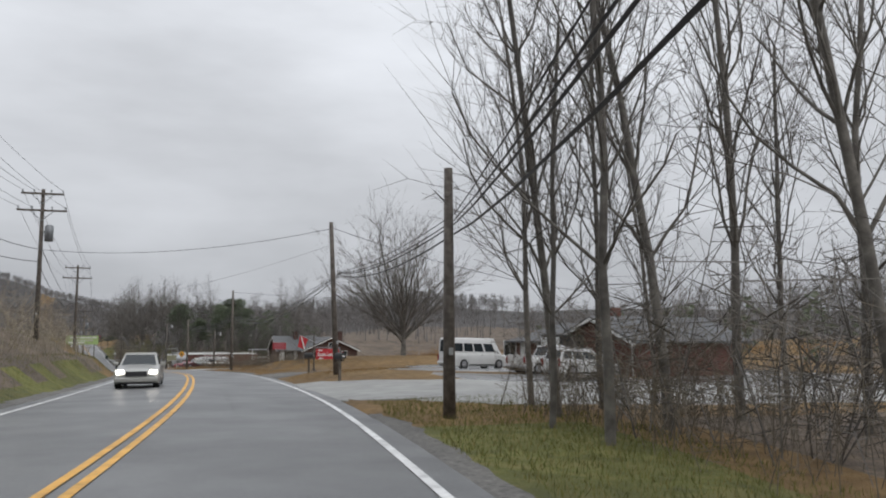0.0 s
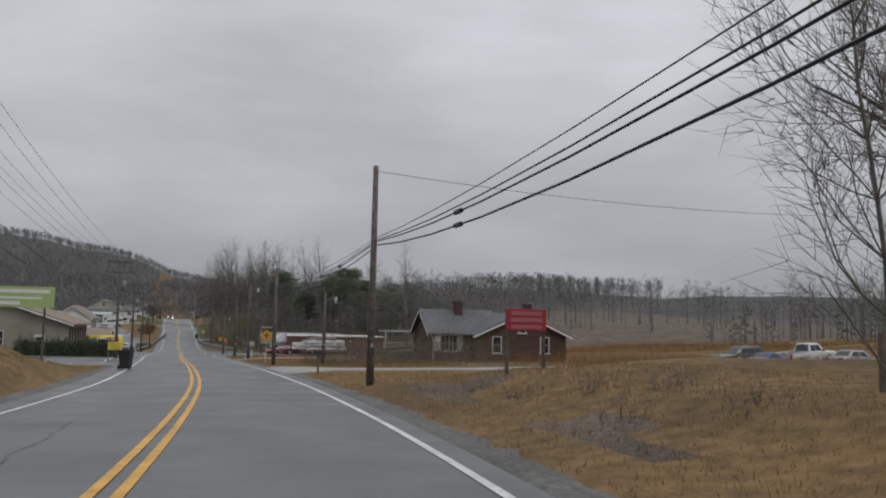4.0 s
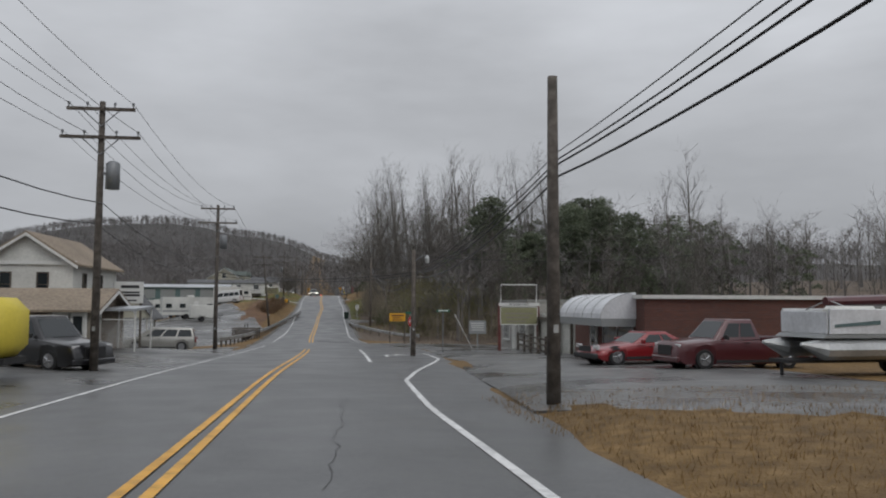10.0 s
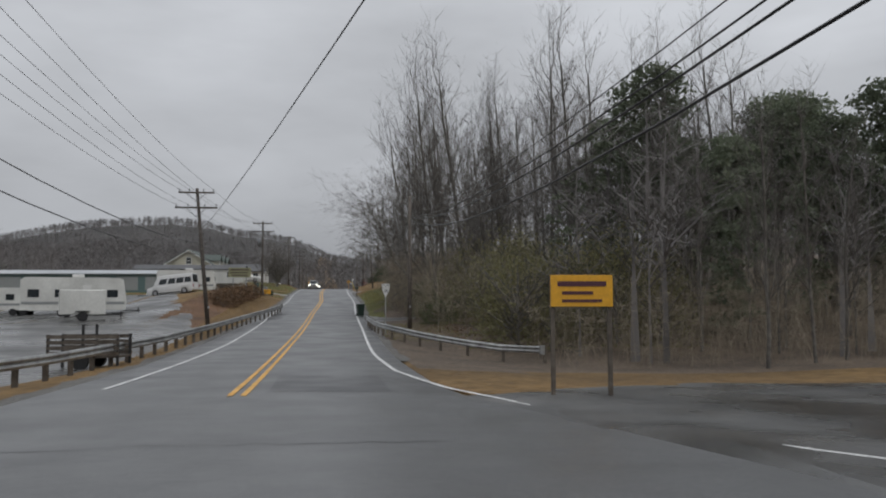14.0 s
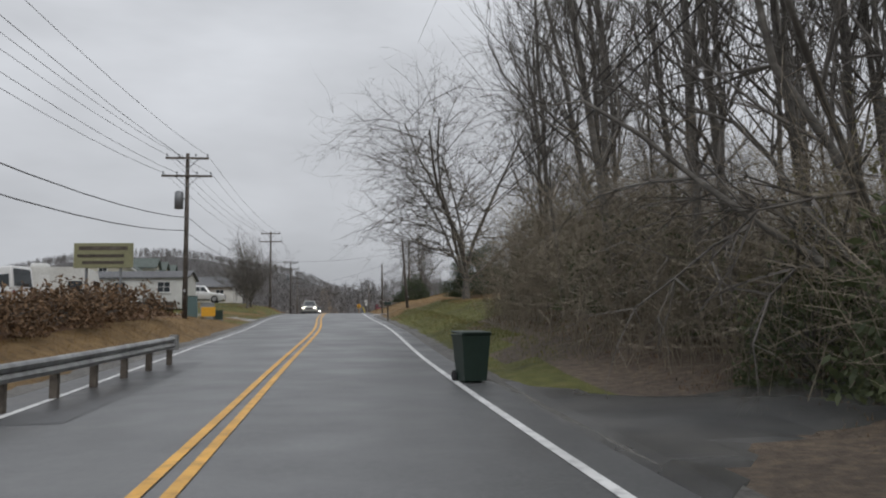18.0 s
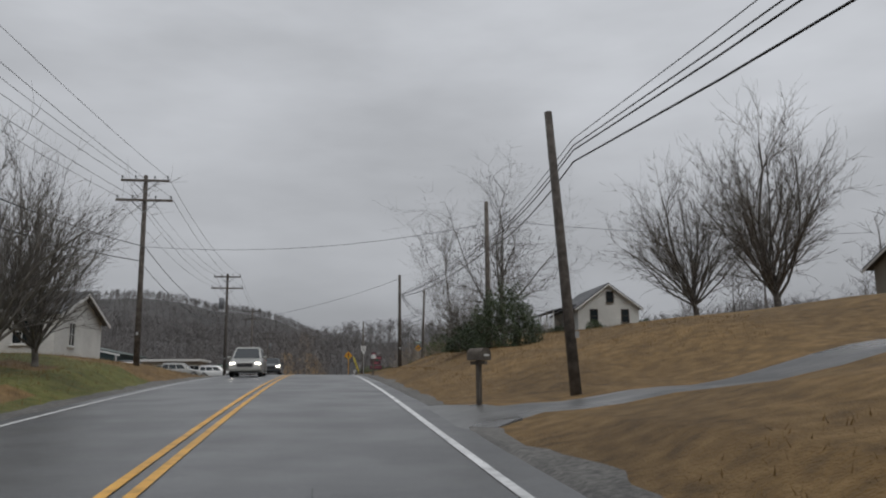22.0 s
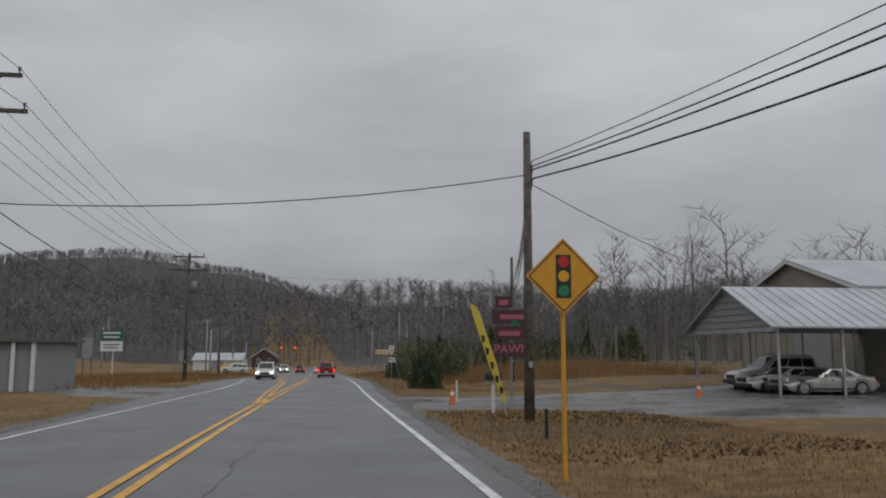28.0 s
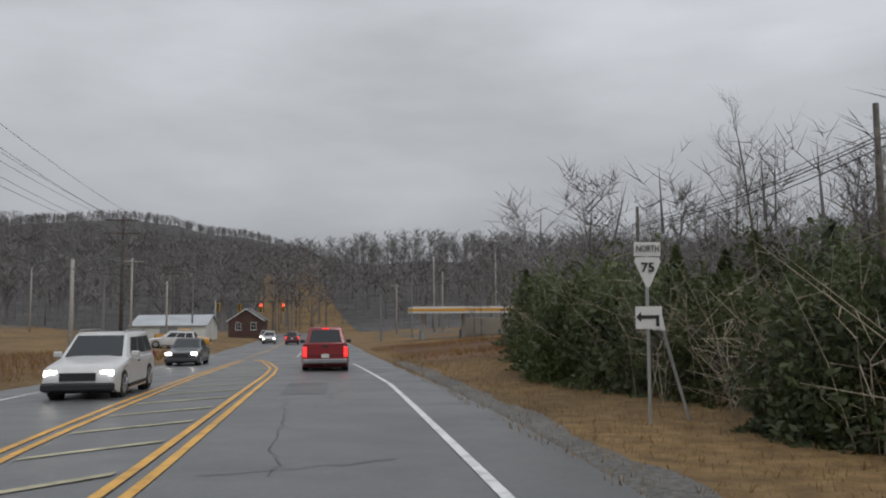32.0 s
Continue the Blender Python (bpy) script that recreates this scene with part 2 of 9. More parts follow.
road_x, road_z = spline(Y_KNOTS, X_KNOTS), spline(Y_KNOTS, Z_KNOTS)
OUT = np.array([0, 4.9, 7, 10, 16, 25, 40, 80, 160, 400])
RIGHT = {
    -90: (0, -.2, -.5, -.8, -.8, -.8, -1, 0, 3), 0: (-.05, -.3, -.7, -.8, -.8, -.8, -1, 0, 3), 14: (0, -.05, -.1, -.2, -.2, -.2, -.8, 0, 3),
    28: (0, .1, .15, 0, -.25, -.35, -.6, 0, 3), 36: (0, .3, .4, .2, -.2, -.35, -.6, 0, 3), 38.5: (0, .45, .6, .45, 0, -.35, -.6, 0, 3), 44: (0, .4, .5, .35, -.1, -.4, -.6, 0, 3), 52: (0, .12, .25, .3, .1, -.1, -.3, .5, 3), 62: (0, .2, .85, 1.3, 1.2, 1.0, .6, .8, 3),
    78: (0, .22, .95, 1.4, 1.3, 1.1, .6, 1, 3), 90: (0, .1, .2, .3, .4, .4, .3, 1, 3), 106: (0, .05, .05, .1, .2, .2, 1.6, 4.5, 8), 150: (.03, .22, .33, .33, .25, .2, 1.8, 5, 8), 170: (0, .05, .15, .2, .2, .2, 1.7, 5, 8),
    195: (0, 0, 0, 0, 0, 0, 1.6, 5, 8), 212: (0, 0, -.1, -.2, -.3, -.3, .8, 4, 6), 232: (-.05, -.3, -.6, -.6, -.3, .3, 1, 3, 3),
    246: (0, 0, .3, .9, 1.6, 2.2, 3, 4, 3), 256: (0, .05, .4, 1.8, 3.0, 3.6, 4, 5, 3), 265: (0, .05, .4, 1.8, 3.0, 3.6, 4, 5, 3), 274: (.05, .6, 1.6, 3.0, 4.0, 4.5, 5, 5, 3),
    290: (.05, .7, 1.6, 3.2, 4.8, 5.6, 5.8, 5, 3), 306: (.05, .7, 1.5, 2.7, 4.3, 5.2, 5.4, 5, 3), 315: (.06, .8, 1.5, 2.5, 3.9, 4.9, 5.0, 4, 3), 328: (0, .15, .5, 1.6, 3.0, 4.4, 4.6, 4, 3), 337: (.03, .5, 1.3, 2.5, 3.6, 4.5, 4.8, 4, 3),
    345: (.05, .6, 1.5, 2.5, 3.4, 4.2, 4.5, 4, 3), 362: (.03, .5, 1.4, 2.5, 3.5, 4.1, 4.2, 4, 8), 374: (.02, .2, .7, 2.0, 3.6, 4.2, 4.2, 4, 9), 386: (0, 0, .05, .5, 3.3, 4.3, 4.4, 3, 10),
    395: (0, 0, .12, .7, 1.9, 2.4, 2.4, 2, 11), 402: (0, 0, .35, 1.05, 1.35, 1.4, 1.4, 2, 12), 408: (0, 0, .15, .6, .8, .8, .8, 2, 13), 415: (0, 0, .02, .1, .1, .1, .2, 2, 14), 432: (0, 0, .02, .05, .05, .1, .4, 3, 16), 450: (0, -.1, -.2, .1, .5, 1, 2, 4, 20), 500: (0, .2, .5, 1, 1.5, 2, 2, 5, 26),
    600: (0, 0, .2, .5, 1, 1, 2, 8, 30), 760: (0, 0, .2, .5, 1, 2, 4, 10, 30), 1200: (0, 0, 1, 2, 3, 4, 6, 10, 30),
}
LEFT = {
    -90: (0, .5, 1.4, 2, 3, 3, 3, 4, 14), 0: (.03, .7, 1.6, 2.3, 2.7, 3, 3, 4, 14), 30: (.05, 1.2, 2.4, 3.0, 3.2, 3.2, 3, 4, 14), 48: (.05, 1.5, 3.0, 3.4, 3.4, 3.2, 3, 3, 14),
    62: (.05, 1.6, 3.2, 3.6, 3.6, 3.3, 3, 3, 14), 74: (.05, 1.5, 3.1, 3.5, 3.4, 3.0, 2.6, 3, 14), 84: (.05, 1.3, 2.7, 3.1, 3.0, 2.5, 2, 2, 14), 93: (.03, .9, 1.9, 2.3, 2.2, 1.7, 1, 2, 14),
    100: (0, .5, 1.6, 2.05, 1.9, 1.3, .6, 2, 14), 104: (0, .12, .5, .9, .9, .7, .5, 2, 14), 108: (0, 0, 0, 0, 0, .1, .3, 2, 14), 140: (0, 0, .05, .1, .1, .2, .4, 2, 15), 170: (0, .05, .15, .3, .4, .4, .6, 3, 16), 190: (0, .1, .35, .5, .5, .5, .7, 3, 16),
    207: (0, -.1, -.3, -.3, -.2, 0, .5, 3, 18), 228: (0, -.2, -.4, -.3, 0, .2, .4, 3, 18), 246: (0, 0, .2, .3, .2, .2, .3, 3, 20), 260: (.05, .45, .8, .4, -.4, -.8, -.6, 2, 22),
    272: (.05, .8, 1.5, .9, -.6, -1.1, -.8, 2, 23), 285: (.05, 1.0, 1.9, 1.3, -.5, -1.1, -.8, 2, 24), 296: (.05, .7, 1.3, .9, -.2, -.8, -.5, 2, 24), 308: (0, .2, .35, .4, .4, .5, .8, 3, 24), 322: (0, .15, .35, .5, .5, .6, .8, 3, 24), 335: (.06, .7, 1.1, 1.3, 1.3, 1.2, 1, 3, 24),
    345: (.1, .95, 1.35, 1.5, 1.5, 1.3, 1, 3, 25), 352: (.08, .85, 1.2, 1.3, 1.2, 1, .8, 3, 26), 359: (.03, .45, .7, .7, .6, .4, .3, 3, 27), 366: (0, 0, -.1, -.2, -.3, -.4, -.4, 3, 30), 400: (0, 0, 0, 0, 0, 0, 0, 6, 40), 432: (0, 0, .1, .1, .1, .1, .2, 8, 45),
    500: (0, .1, .2, .3, .3, .5, 1, 10, 45), 600: (0, 0, .3, .6, .6, 1, 3, 14, 45), 760: (0, 0, .5, 1, 1, 2, 5, 16, 45), 1200: (0, 0, 1, 2, 3, 5, 8, 16, 45),
}


def side_table(d):
    return np.array(list(d), float), np.array([(0, *d[k]) for k in d], float)


RT, LT = side_table(RIGHT), side_table(LEFT)


def ground_np(x, y):
    u = x - road_x(y)
    a = np.abs(u)
    h = np.zeros_like(u)
    for table, pick in ((RT, u >= 0), (LT, u < 0)):
        ys, hs = table
        yy, aa = y[pick], np.minimum(a[pick], OUT[-1])
        i = np.clip(np.searchsorted(ys, yy) - 1, 0, len(ys) - 2)
        t = np.clip((yy - ys[i]) / (ys[i + 1] - ys[i]), 0, 1)
        t = t * t * (3 - 2 * t)
        j = np.clip(np.searchsorted(OUT, aa) - 1, 0, len(OUT) - 2)
        s = (aa - OUT[j]) / (OUT[j + 1] - OUT[j])
        s = s * s * (3 - 2 * s)
        low = hs[i, j] * (1 - s) + hs[i, j + 1] * s
        high = hs[i + 1, j] * (1 - s) + hs[i + 1, j + 1] * s
        h[pick] = (low * (1 - t) + high * t) * np.clip((aa - 4.45) / 0.45, 0, 1)
    wild = np.clip((a - 30) / 80, 0, 1) * 0.6 + np.clip((a - 5) / 6, 0, 1) * 0.05
    h += wild * (np.sin(x * 0.11 + 1.3) * np.cos(y * 0.083) + 0.5 * np.sin(x * 0.31 + y * 0.27))
    far = np.clip((y - 640) / 260, 0, 1)
    ridge = far * far * (3 - 2 * far) * (22 + 6 * np.sin(x * 0.011 + 2.2) + 3 * np.sin(x * 0.031))
    ridge = ridge * np.clip((480 - np.abs(x)) / 150, 0, 1)
    dome_ = 128 * np.exp(-(((x + 430) / 460) ** 2 + ((y - 2050) / 380) ** 2) ** 1.5)
    return road_z(y) - 0.06 * np.minimum(a, 4.4) / 4.4 + h + ridge + dome_


def ground(x, y):
    return float(ground_np(np.array([float(x)]), np.array([float(y)]))[0])


def by(u, y):
    """A place u metres beside the road's middle line (right is positive)."""
    x = float(road_x(y)) + u
    return x, y, ground(x, y)


def heading(y):
    return math.atan2(-(float(road_x(y + 1)) - float(road_x(y - 1))), 2)


def mesh(name, verts, faces, mat, parent=None, label="", smooth=False):
    me = bpy.data.meshes.new(name)
    me.from_pydata([tuple(v) for v in verts], [], faces)
    me.materials.append(mat)
    if smooth:
        me.shade_smooth()
    ob = new(name, me)
    if parent:
        ob.parent = parent
    if label:
        ob["label"] = label
    return ob


def strip(name, ys, u0, u1, lift, mat, parent=None, label="", base=None, cols=1, tuck=0.0):
    """A ribbon along the road from y to y between two offsets (numbers or functions of y)."""
    f0 = u0 if callable(u0) else (lambda v: u0)
    f1 = u1 if callable(u1) else (lambda v: u1)
    vs, fs = [], []
    n = cols + 1
    for y in ys:
        rx = float(road_x(y))
        for c in range(n):
            u = f0(y) + (f1(y) - f0(y)) * c / cols
            z = (ground(rx + u, y) if base is None else base(rx + u, y)) + lift - (tuck if c == 0 else 0)
            vs.append((rx + u, y, z))
    for i in range(len(ys) - 1):
        for c in range(cols):
            k = i * n + c
            fs.append((k, k + 1, k + n + 1, k + n))
    return mesh(name, vs, fs, mat, parent, label)


def steps(a, b, d):
    n = max(1, round((b - a) / d))
    return [a + (b - a) * i / n for i in range(n + 1)]


def flare_right(y):
    """Paved edge on the right: widens for the turn lane and the junctions."""
    return float(np.interp(y, [-90, 138, 152, 158, 172, 198, 206, 214, 300, 369, 374, 387, 392, 440, 470, 760], [4.65, 4.65, 5.4, 5.9, 7.0, 8.0, 6.6, 4.7, 4.7, 4.8, 6, 6, 4.9, 4.75, 5.5, 6]))


def flare_left(y):
    return -float(np.interp(y, [-90, 420, 470, 520, 760], [4.5, 4.5, 8.0, 9.0, 9.0]))



# the land: one sheet to the horizon, finer near the road
us = np.concatenate([-np.array([1500, 1200, 1000, 850, 700, 600, 500, 400, 320, 250, 200, 160, 130, 105, 85, 70, 58, 48, 40, 34, 29, 25, 22, 19.5, 17.5, 15.5, 14, 12.5, 11, 10, 9, 8, 7.2, 6.4, 5.6, 5.0, 4.5]), [-3, 0, 3],
                     np.array([4.5, 5.0, 5.6, 6.4, 7.2, 8, 9, 10, 11, 12.5, 14, 15.5, 17.5, 19.5, 22, 25, 29, 34, 40, 48, 58, 70, 85, 105, 130, 160, 200, 250, 320, 400, 500, 700, 1000, 1500])])
ysg = np.concatenate([np.arange(-90, 520, 2.5), np.arange(520, 800, 10), np.arange(800, 1201, 25), np.arange(1250, 2500, 50), [2700, 3200]])
gx = road_x(ysg)[:, None] + us[None, :]
gy = np.repeat(ysg[:, None], len(us), 1)
gz = ground_np(gx.ravel(), gy.ravel()).reshape(gx.shape)
fl_r, fl_l = np.array([flare_right(v) for v in ysg])[:, None], np.array([flare_left(v) for v in ysg])[:, None]
gz -= 0.10 * ((us[None, :] < fl_r - 0.02) & (us[None, :] > fl_l + 0.02)) + 0.03 * (np.abs(np.abs(us[None, :]) - 4.5) < 0.01)
gverts = np.stack([gx, gy, gz], -1).reshape(-1, 3)
nu = len(us)
gfaces = [(i * nu + j, i * nu + j + 1, (i + 1) * nu + j + 1, (i + 1) * nu + j) for i in range(len(ysg) - 1) for j in range(nu - 1)]
land = mesh("ground", gverts, gfaces, M["dry_grass"], smooth=True)
for key in ("green_grass", "leaf_litter", "clay", "gravel", "hill_woods"):
    land.data.materials.append(M[key])
tagged(land, "rolling winter ground of dry tan grass, leaf litter and clay beside the road", "ground", kind="structure")


def cover(u, y):
    n = noise.noise((u * 0.25, y * 0.25, 0.0))
    if y > 640 and abs(u) > 12 or abs(u) > 260:
        return 5
    if u > 0:
        if y < 16 and u < 30:
            return 1 if u < 9 + n else (2 if y > -40 and u > 11 else 0)
        if 226 < y < 268 and u > (4.7 if 238 < y < 262 else 6.5 + n):
            return 2
        if 262 < y < 300 and u < 6.4 + n + max(0, y - 280) * 0.3:
            return 1
        if 268 <= y < 287 and u > 6.4 + n * 1.5:
            return 2
        if 275 < y < 312 and u < 11 + 4 * n:
            return 1 if n > -0.25 else 0
        if 496 < y < 540 and 7 < u < 26:
            return 3
        if 222 < y < 238 and 5 < u < 9:
            return 2
        if 430 < y and u > 16 and n > 0.1:
            return 2
        if 60 < y < 84 and 6.4 < u < 9.4 and n > 0.12:
            return 2
    else:
        a = -u
        if y < 70:
            return (1 if a < 6.0 + n else 2) if y < 58 else (2 if n > 0.12 and a > 5.6 else 0)
        if 240 < y < 268 and 7 < a < 22:
            return 3
        if 455 < y < 530 and 9 < a < 26 and n > -0.1:
            return 3
        if 246 < y < 300 and 7 < a < 11:
            return 3
        if 305 < y < 345:
            return 1 if n > -0.1 else 0
    if 62 < abs(u) and not (86 < y < 215 and 0 < u < 125):
        return 2
    return 0


uc, yc = (us[:-1] + us[1:]) / 2, (ysg[:-1] + ysg[1:]) / 2
land.data.polygons.foreach_set("material_index", [cover(u, y) for y in yc for u in uc])

road_top = lambda x, y: float(road_z(y)) - 0.06 * min(abs(x - float(road_x(y))), 4.4) / 4.4

# ---- road ----
ROAD_YS = steps(-90, 690, 3.0)


road = strip("road", ROAD_YS, flare_left, flare_right, 0.0, M["asphalt"], base=road_top, cols=8)
tagged(road, "two-lane wet grey asphalt highway with worn patches", "road", kind="structure")


def line(ys, u0, u1, mat, lift=0.012):
    return strip("line", ys, u0, u1, lift, mat, marks, base=road_top)


marks = tagged(new("road_markings"), "double yellow centre line and white edge lines painted on asphalt", "road markings", kind="structure")

for a, b in ((-90, 197), (213, 387.5), (400.8, 426)):
    ys = steps(a, b, 3.0)
    line(ys, -0.21, -0.08, M["yellow"])
    line(ys, 0.08, 0.21, M["yellow"])
# the painted island before the signals
left_u = lambda y: float(np.interp(y, [426, 436, 451, 456, 462, 468, 471, 476, 487, 506, 512], [0, -0.45, -0.98, -1.1, -1.4, -2.05, -2.25, -2.5, -2.9, -3.25, -3.2]))
right_u = lambda y: float(np.interp(y, [426, 450, 455, 466, 477, 488, 494, 504, 509, 512], [0, 0.15, 0.22, 0.2, 0.0, -0.12, -0.35, -1.45, -2.4, -3.1]))
ys = steps(426, 509, 1.5)
for k in (-0.21, 0.08):
    line(ys, lambda y, k=k: left_u(y) + k, lambda y, k=k: left_u(y) + k + 0.13, M["yellow"])
    line(ys, lambda y, k=k: right_u(y) + k, lambda y, k=k: right_u(y) + k + 0.13, M["yellow"])
for y0 in np.arange(454, 502, 2.75):
    a, b = left_u(y0) + 0.32, right_u(y0 + 1.3) - 0.32
    if b > a + 0.3:
        n = 6
        vs = []
        for k in range(n + 1):
            u, y = a + (b - a) * k / n, y0 + 1.3 * k / n
            for w in (-0.13, 0.13):
                x = float(road_x(y + w)) + u
                vs.append((x, y + w, road_top(x, y + w) + 0.011))
        mesh("hatch_bar", vs, [(2 * k, 2 * k + 2, 2 * k + 3, 2 * k + 1) for k in range(n)], M["faded"], marks, "worn cream hatch bar")
line(steps(513, 620, 3), -3.5, -3.38, M["yellow"])
line(steps(513, 560, 3), -0.06, 0.06, M["white"])
# white edge lines
edge_r = lambda y: float(np.interp(y, [-90, 70, 92, 112, 126, 150, 158, 166, 171, 177, 182, 189, 195], [4.12, 4.12, 4.0, 3.86, 3.92, 3.95, 3.85, 4.1, 4.9, 6.1, 7.0, 7.15, 6.4]))
line(steps(-90, 190, 1.5), lambda y: edge_r(y) - 0.06, lambda y: edge_r(y) + 0.08, M["white"])
line(steps(178.5, 197.5, 2), 3.42, 3.58, M["white"])
back_r = lambda y: float(np.interp(y, [203, 206, 210, 215, 221, 230, 250, 290, 320, 360, 400, 415, 440, 482, 500, 760], [9.2, 7.6, 6.1, 4.8, 4.1, 3.9, 3.95, 3.92, 4.05, 4.25, 4.4, 4.3, 4.0, 4.0, 3.4, 3.4]))
line(steps(203.5, 225, 0.8), lambda y: back_r(y) - 0.06, lambda y: back_r(y) + 0.08, M["white"])
line(steps(225, 500, 2), lambda y: back_r(y) - 0.06, lambda y: back_r(y) + 0.08, M["white"])
edge_l = lambda y: float(np.interp(y, [-90, 20, 50, 70, 90, 130, 148, 185, 207, 237, 260, 281, 340, 405, 430, 445, 463, 478, 510, 760], [-3.9, -3.9, -4.0, -3.8, -3.45, -3.4, -3.95, -4.0, -3.5, -3.1, -3.4, -4.0, -4.0, -4.05, -3.8, -3.75, -4.7, -6.0, -6.4, -7.0]))
for a, b in ((-90, 207), (215.5, 383), (398, 520)):
    line(steps(a, b, 2), lambda y: edge_l(y) - 0.07, lambda y: edge_l(y) + 0.06, M["white"])
# right-turn arrow in the turn lane
arrow = mesh("arrow", [(float(road_x(187)) + x, 187 + y, road_top(float(road_x(187)) + x, 187 + y) + 0.014) for x, y in
             ((4.55, -1.4), (4.75, -1.4), (4.75, 0.5), (5.2, 0.9), (5.2, 0.45), (6.1, 1.15), (5.2, 1.9), (5.2, 1.4), (4.75, 1.1), (4.55, 0.7))],
             [(0, 1, 2, 9), (9, 2, 8), (2, 3, 7, 8), (4, 5, 6)], M["white"], marks)
# old crack sealing and cross patches on the asphalt
_c = np.random.default_rng(3)


def crack(y0, u0, y1, u1, w=0.008):
    """A jagged sealed crack from one place on the road to another."""
    n = max(4, int(math.hypot(y1 - y0, u1 - u0) / 0.35))
    vs, fs = [], []
    for i in range(n + 1):
        y, u = y0 + (y1 - y0) * i / n + _c.normal(0, 0.05), u0 + (u1 - u0) * i / n + 0.18 * noise.noise((y0 + i * 0.23, 7.0, 0)) + _c.normal(0, 0.03)
        k = w * _c.uniform(0.3, 1.2)
        across = abs(u1 - u0) > abs(y1 - y0)
        for q in (-k, k):
            x, yy = float(road_x(y)) + u + (0 if across else q), y + (q * 2.2 if across else 0)
            vs.append((x, yy, road_top(x, yy) + 0.009))
    for i in range(n):
        fs.append((2 * i, 2 * i + 1, 2 * i + 3, 2 * i + 2))
    mesh("crack", vs, fs, M["crack"], marks)


for c in ((393.5, -3.5, 394.5, 4.2), (489, -0.2, 489.6, 3.0), (466, 0.8, 467, 3.2), (466, 1.6, 476, 1.2), (474, 1.9, 480, 2.5), (452, 1.5, 458, 1.9), (120, -3.6, 126, -2.6), (226, 2.2, 232, 3.4), (405, 1.0, 418, 1.3),
          (436, 2.4, 449, 2.0), (443, 0.9, 444, 3.4), (428, -3.4, 429, 3.6), (200, -2, 201.5, 6), (206, -3, 206.4, 3.6), (300, 1.4, 318, 1.9), (340, -1.2, 352, -1.8), (150, 1.8, 160, 2.2), (60, -1.5, 74, -1.9), (92, 2.2, 93, 3.7), (20, 1.6, 34, 1.2)):
    crack(*c)
for y0, y1, u0, u1 in ((478, 483, 0.9, 2.1), (457, 459, 2.2, 3.3), (214, 219, 0.6, 3.4), (380, 388, -3.4, -0.6), (262, 274, -3.5, -2.3)):
    strip("repair_patch", steps(y0, y1, 1), u0, u1, 0.006, M["asphalt_patch"], marks, "darker square asphalt repair", base=road_top)

# gravel shoulders
for s in (1, -1):
    for a, b in ((-90, 18), (62, 99), (111.5, 118), (226, 372), (400, 500)) if s > 0 else ((-90, 110), (206, 385), (400, 430)):
        e = flare_right if s > 0 else (lambda y: -flare_left(y))
        sh = strip("shoulder", steps(a, b, 0.6), lambda y: s * (e(y) - 0.12), lambda y: s * (e(y) + (0.6 if (s > 0 and 55 < y < 120) or y > 425 else 0.42) + 0.3 * noise.noise((y * 0.3, 3.0, 0)) + 0.22 * noise.noise((y * 1.3, s, 0))), 0.02, M["gravel"], cols=3, tuck=0.06)
        tagged(sh, "narrow wet gravel shoulder along the asphalt edge", "shoulder", kind="structure")


def patch(name, pts, mat, label, lift=0.03, cell=1.5, kind="structure", category="pavement"):
    """A paved area from a few corners given as (offset, y): a grid draped on the land, trimmed to the outline."""
    bm = bmesh.new()
    vs = [bm.verts.new((float(road_x(y)) + u, y, 0)) for u, y in pts]
    bm.faces.new(vs)
    x0, x1 = min(v.co.x for v in vs), max(v.co.x for v in vs)
    y0, y1 = min(v.co.y for v in vs), max(v.co.y for v in vs)
    for x in np.arange(x0 + cell, x1, cell):
        bmesh.ops.bisect_plane(bm, geom=bm.verts[:] + bm.edges[:] + bm.faces[:], plane_co=(x, 0, 0), plane_no=(1, 0, 0))
    for y in np.arange(y0 + cell, y1, cell):
        bmesh.ops.bisect_plane(bm, geom=bm.verts[:] + bm.edges[:] + bm.faces[:], plane_co=(0, y, 0), plane_no=(0, 1, 0))
    for v in bm.verts:
        v.co.z = ground(v.co.x, v.co.y) + lift
    bmesh.ops.recalc_face_normals(bm, faces=bm.faces[:])
    for v in {v for e in bm.edges if e.is_boundary for v in e.verts}:
        v.co.z -= lift + 0.02
    rim = [e for e in bm.edges if e.is_boundary]
    for v in {g for g in bmesh.ops.extrude_edge_only(bm, edges=rim)['geom'] if isinstance(g, bmesh.types.BMVert)}:
        v.co.z -= 0.16
    me = bpy.data.meshes.new(name)
    bm.to_mesh(me)
    bm.free()
    if sum(p.normal.z for p in me.polygons) < 0:
        me.flip_normals()
    me.materials.append(mat)
    return tagged(new(name, me), label, category, kind=kind)


patch("driveway", [(4.4, 24), (4.4, 38), (7.5, 33), (30, 22), (30, 16), (9, 19)], M["concrete"], "pale wet concrete driveway meeting the road", 0.05)
patch("parking_lot", [(13, 22), (8.5, 46), (14, 48), (14, 54), (26, 60), (45, 60), (45, 18), (30, 17)], M["asphalt_lot"], "wet grey asphalt parking lot beside the brick shop")
patch("gravel_drive", [(4.4, 47), (4.4, 58), (9, 54), (15, 53), (15, 49), (9, 48)], M["gravel"], "wet gravel drive entrance with puddles", 0.04, 1.0)
patch("driveway", [(4.4, 98.5), (4.4, 112), (8, 107), (30, 107), (30, 101), (8, 102)], M["concrete"], "pale concrete driveway with curved apron", 0.05)
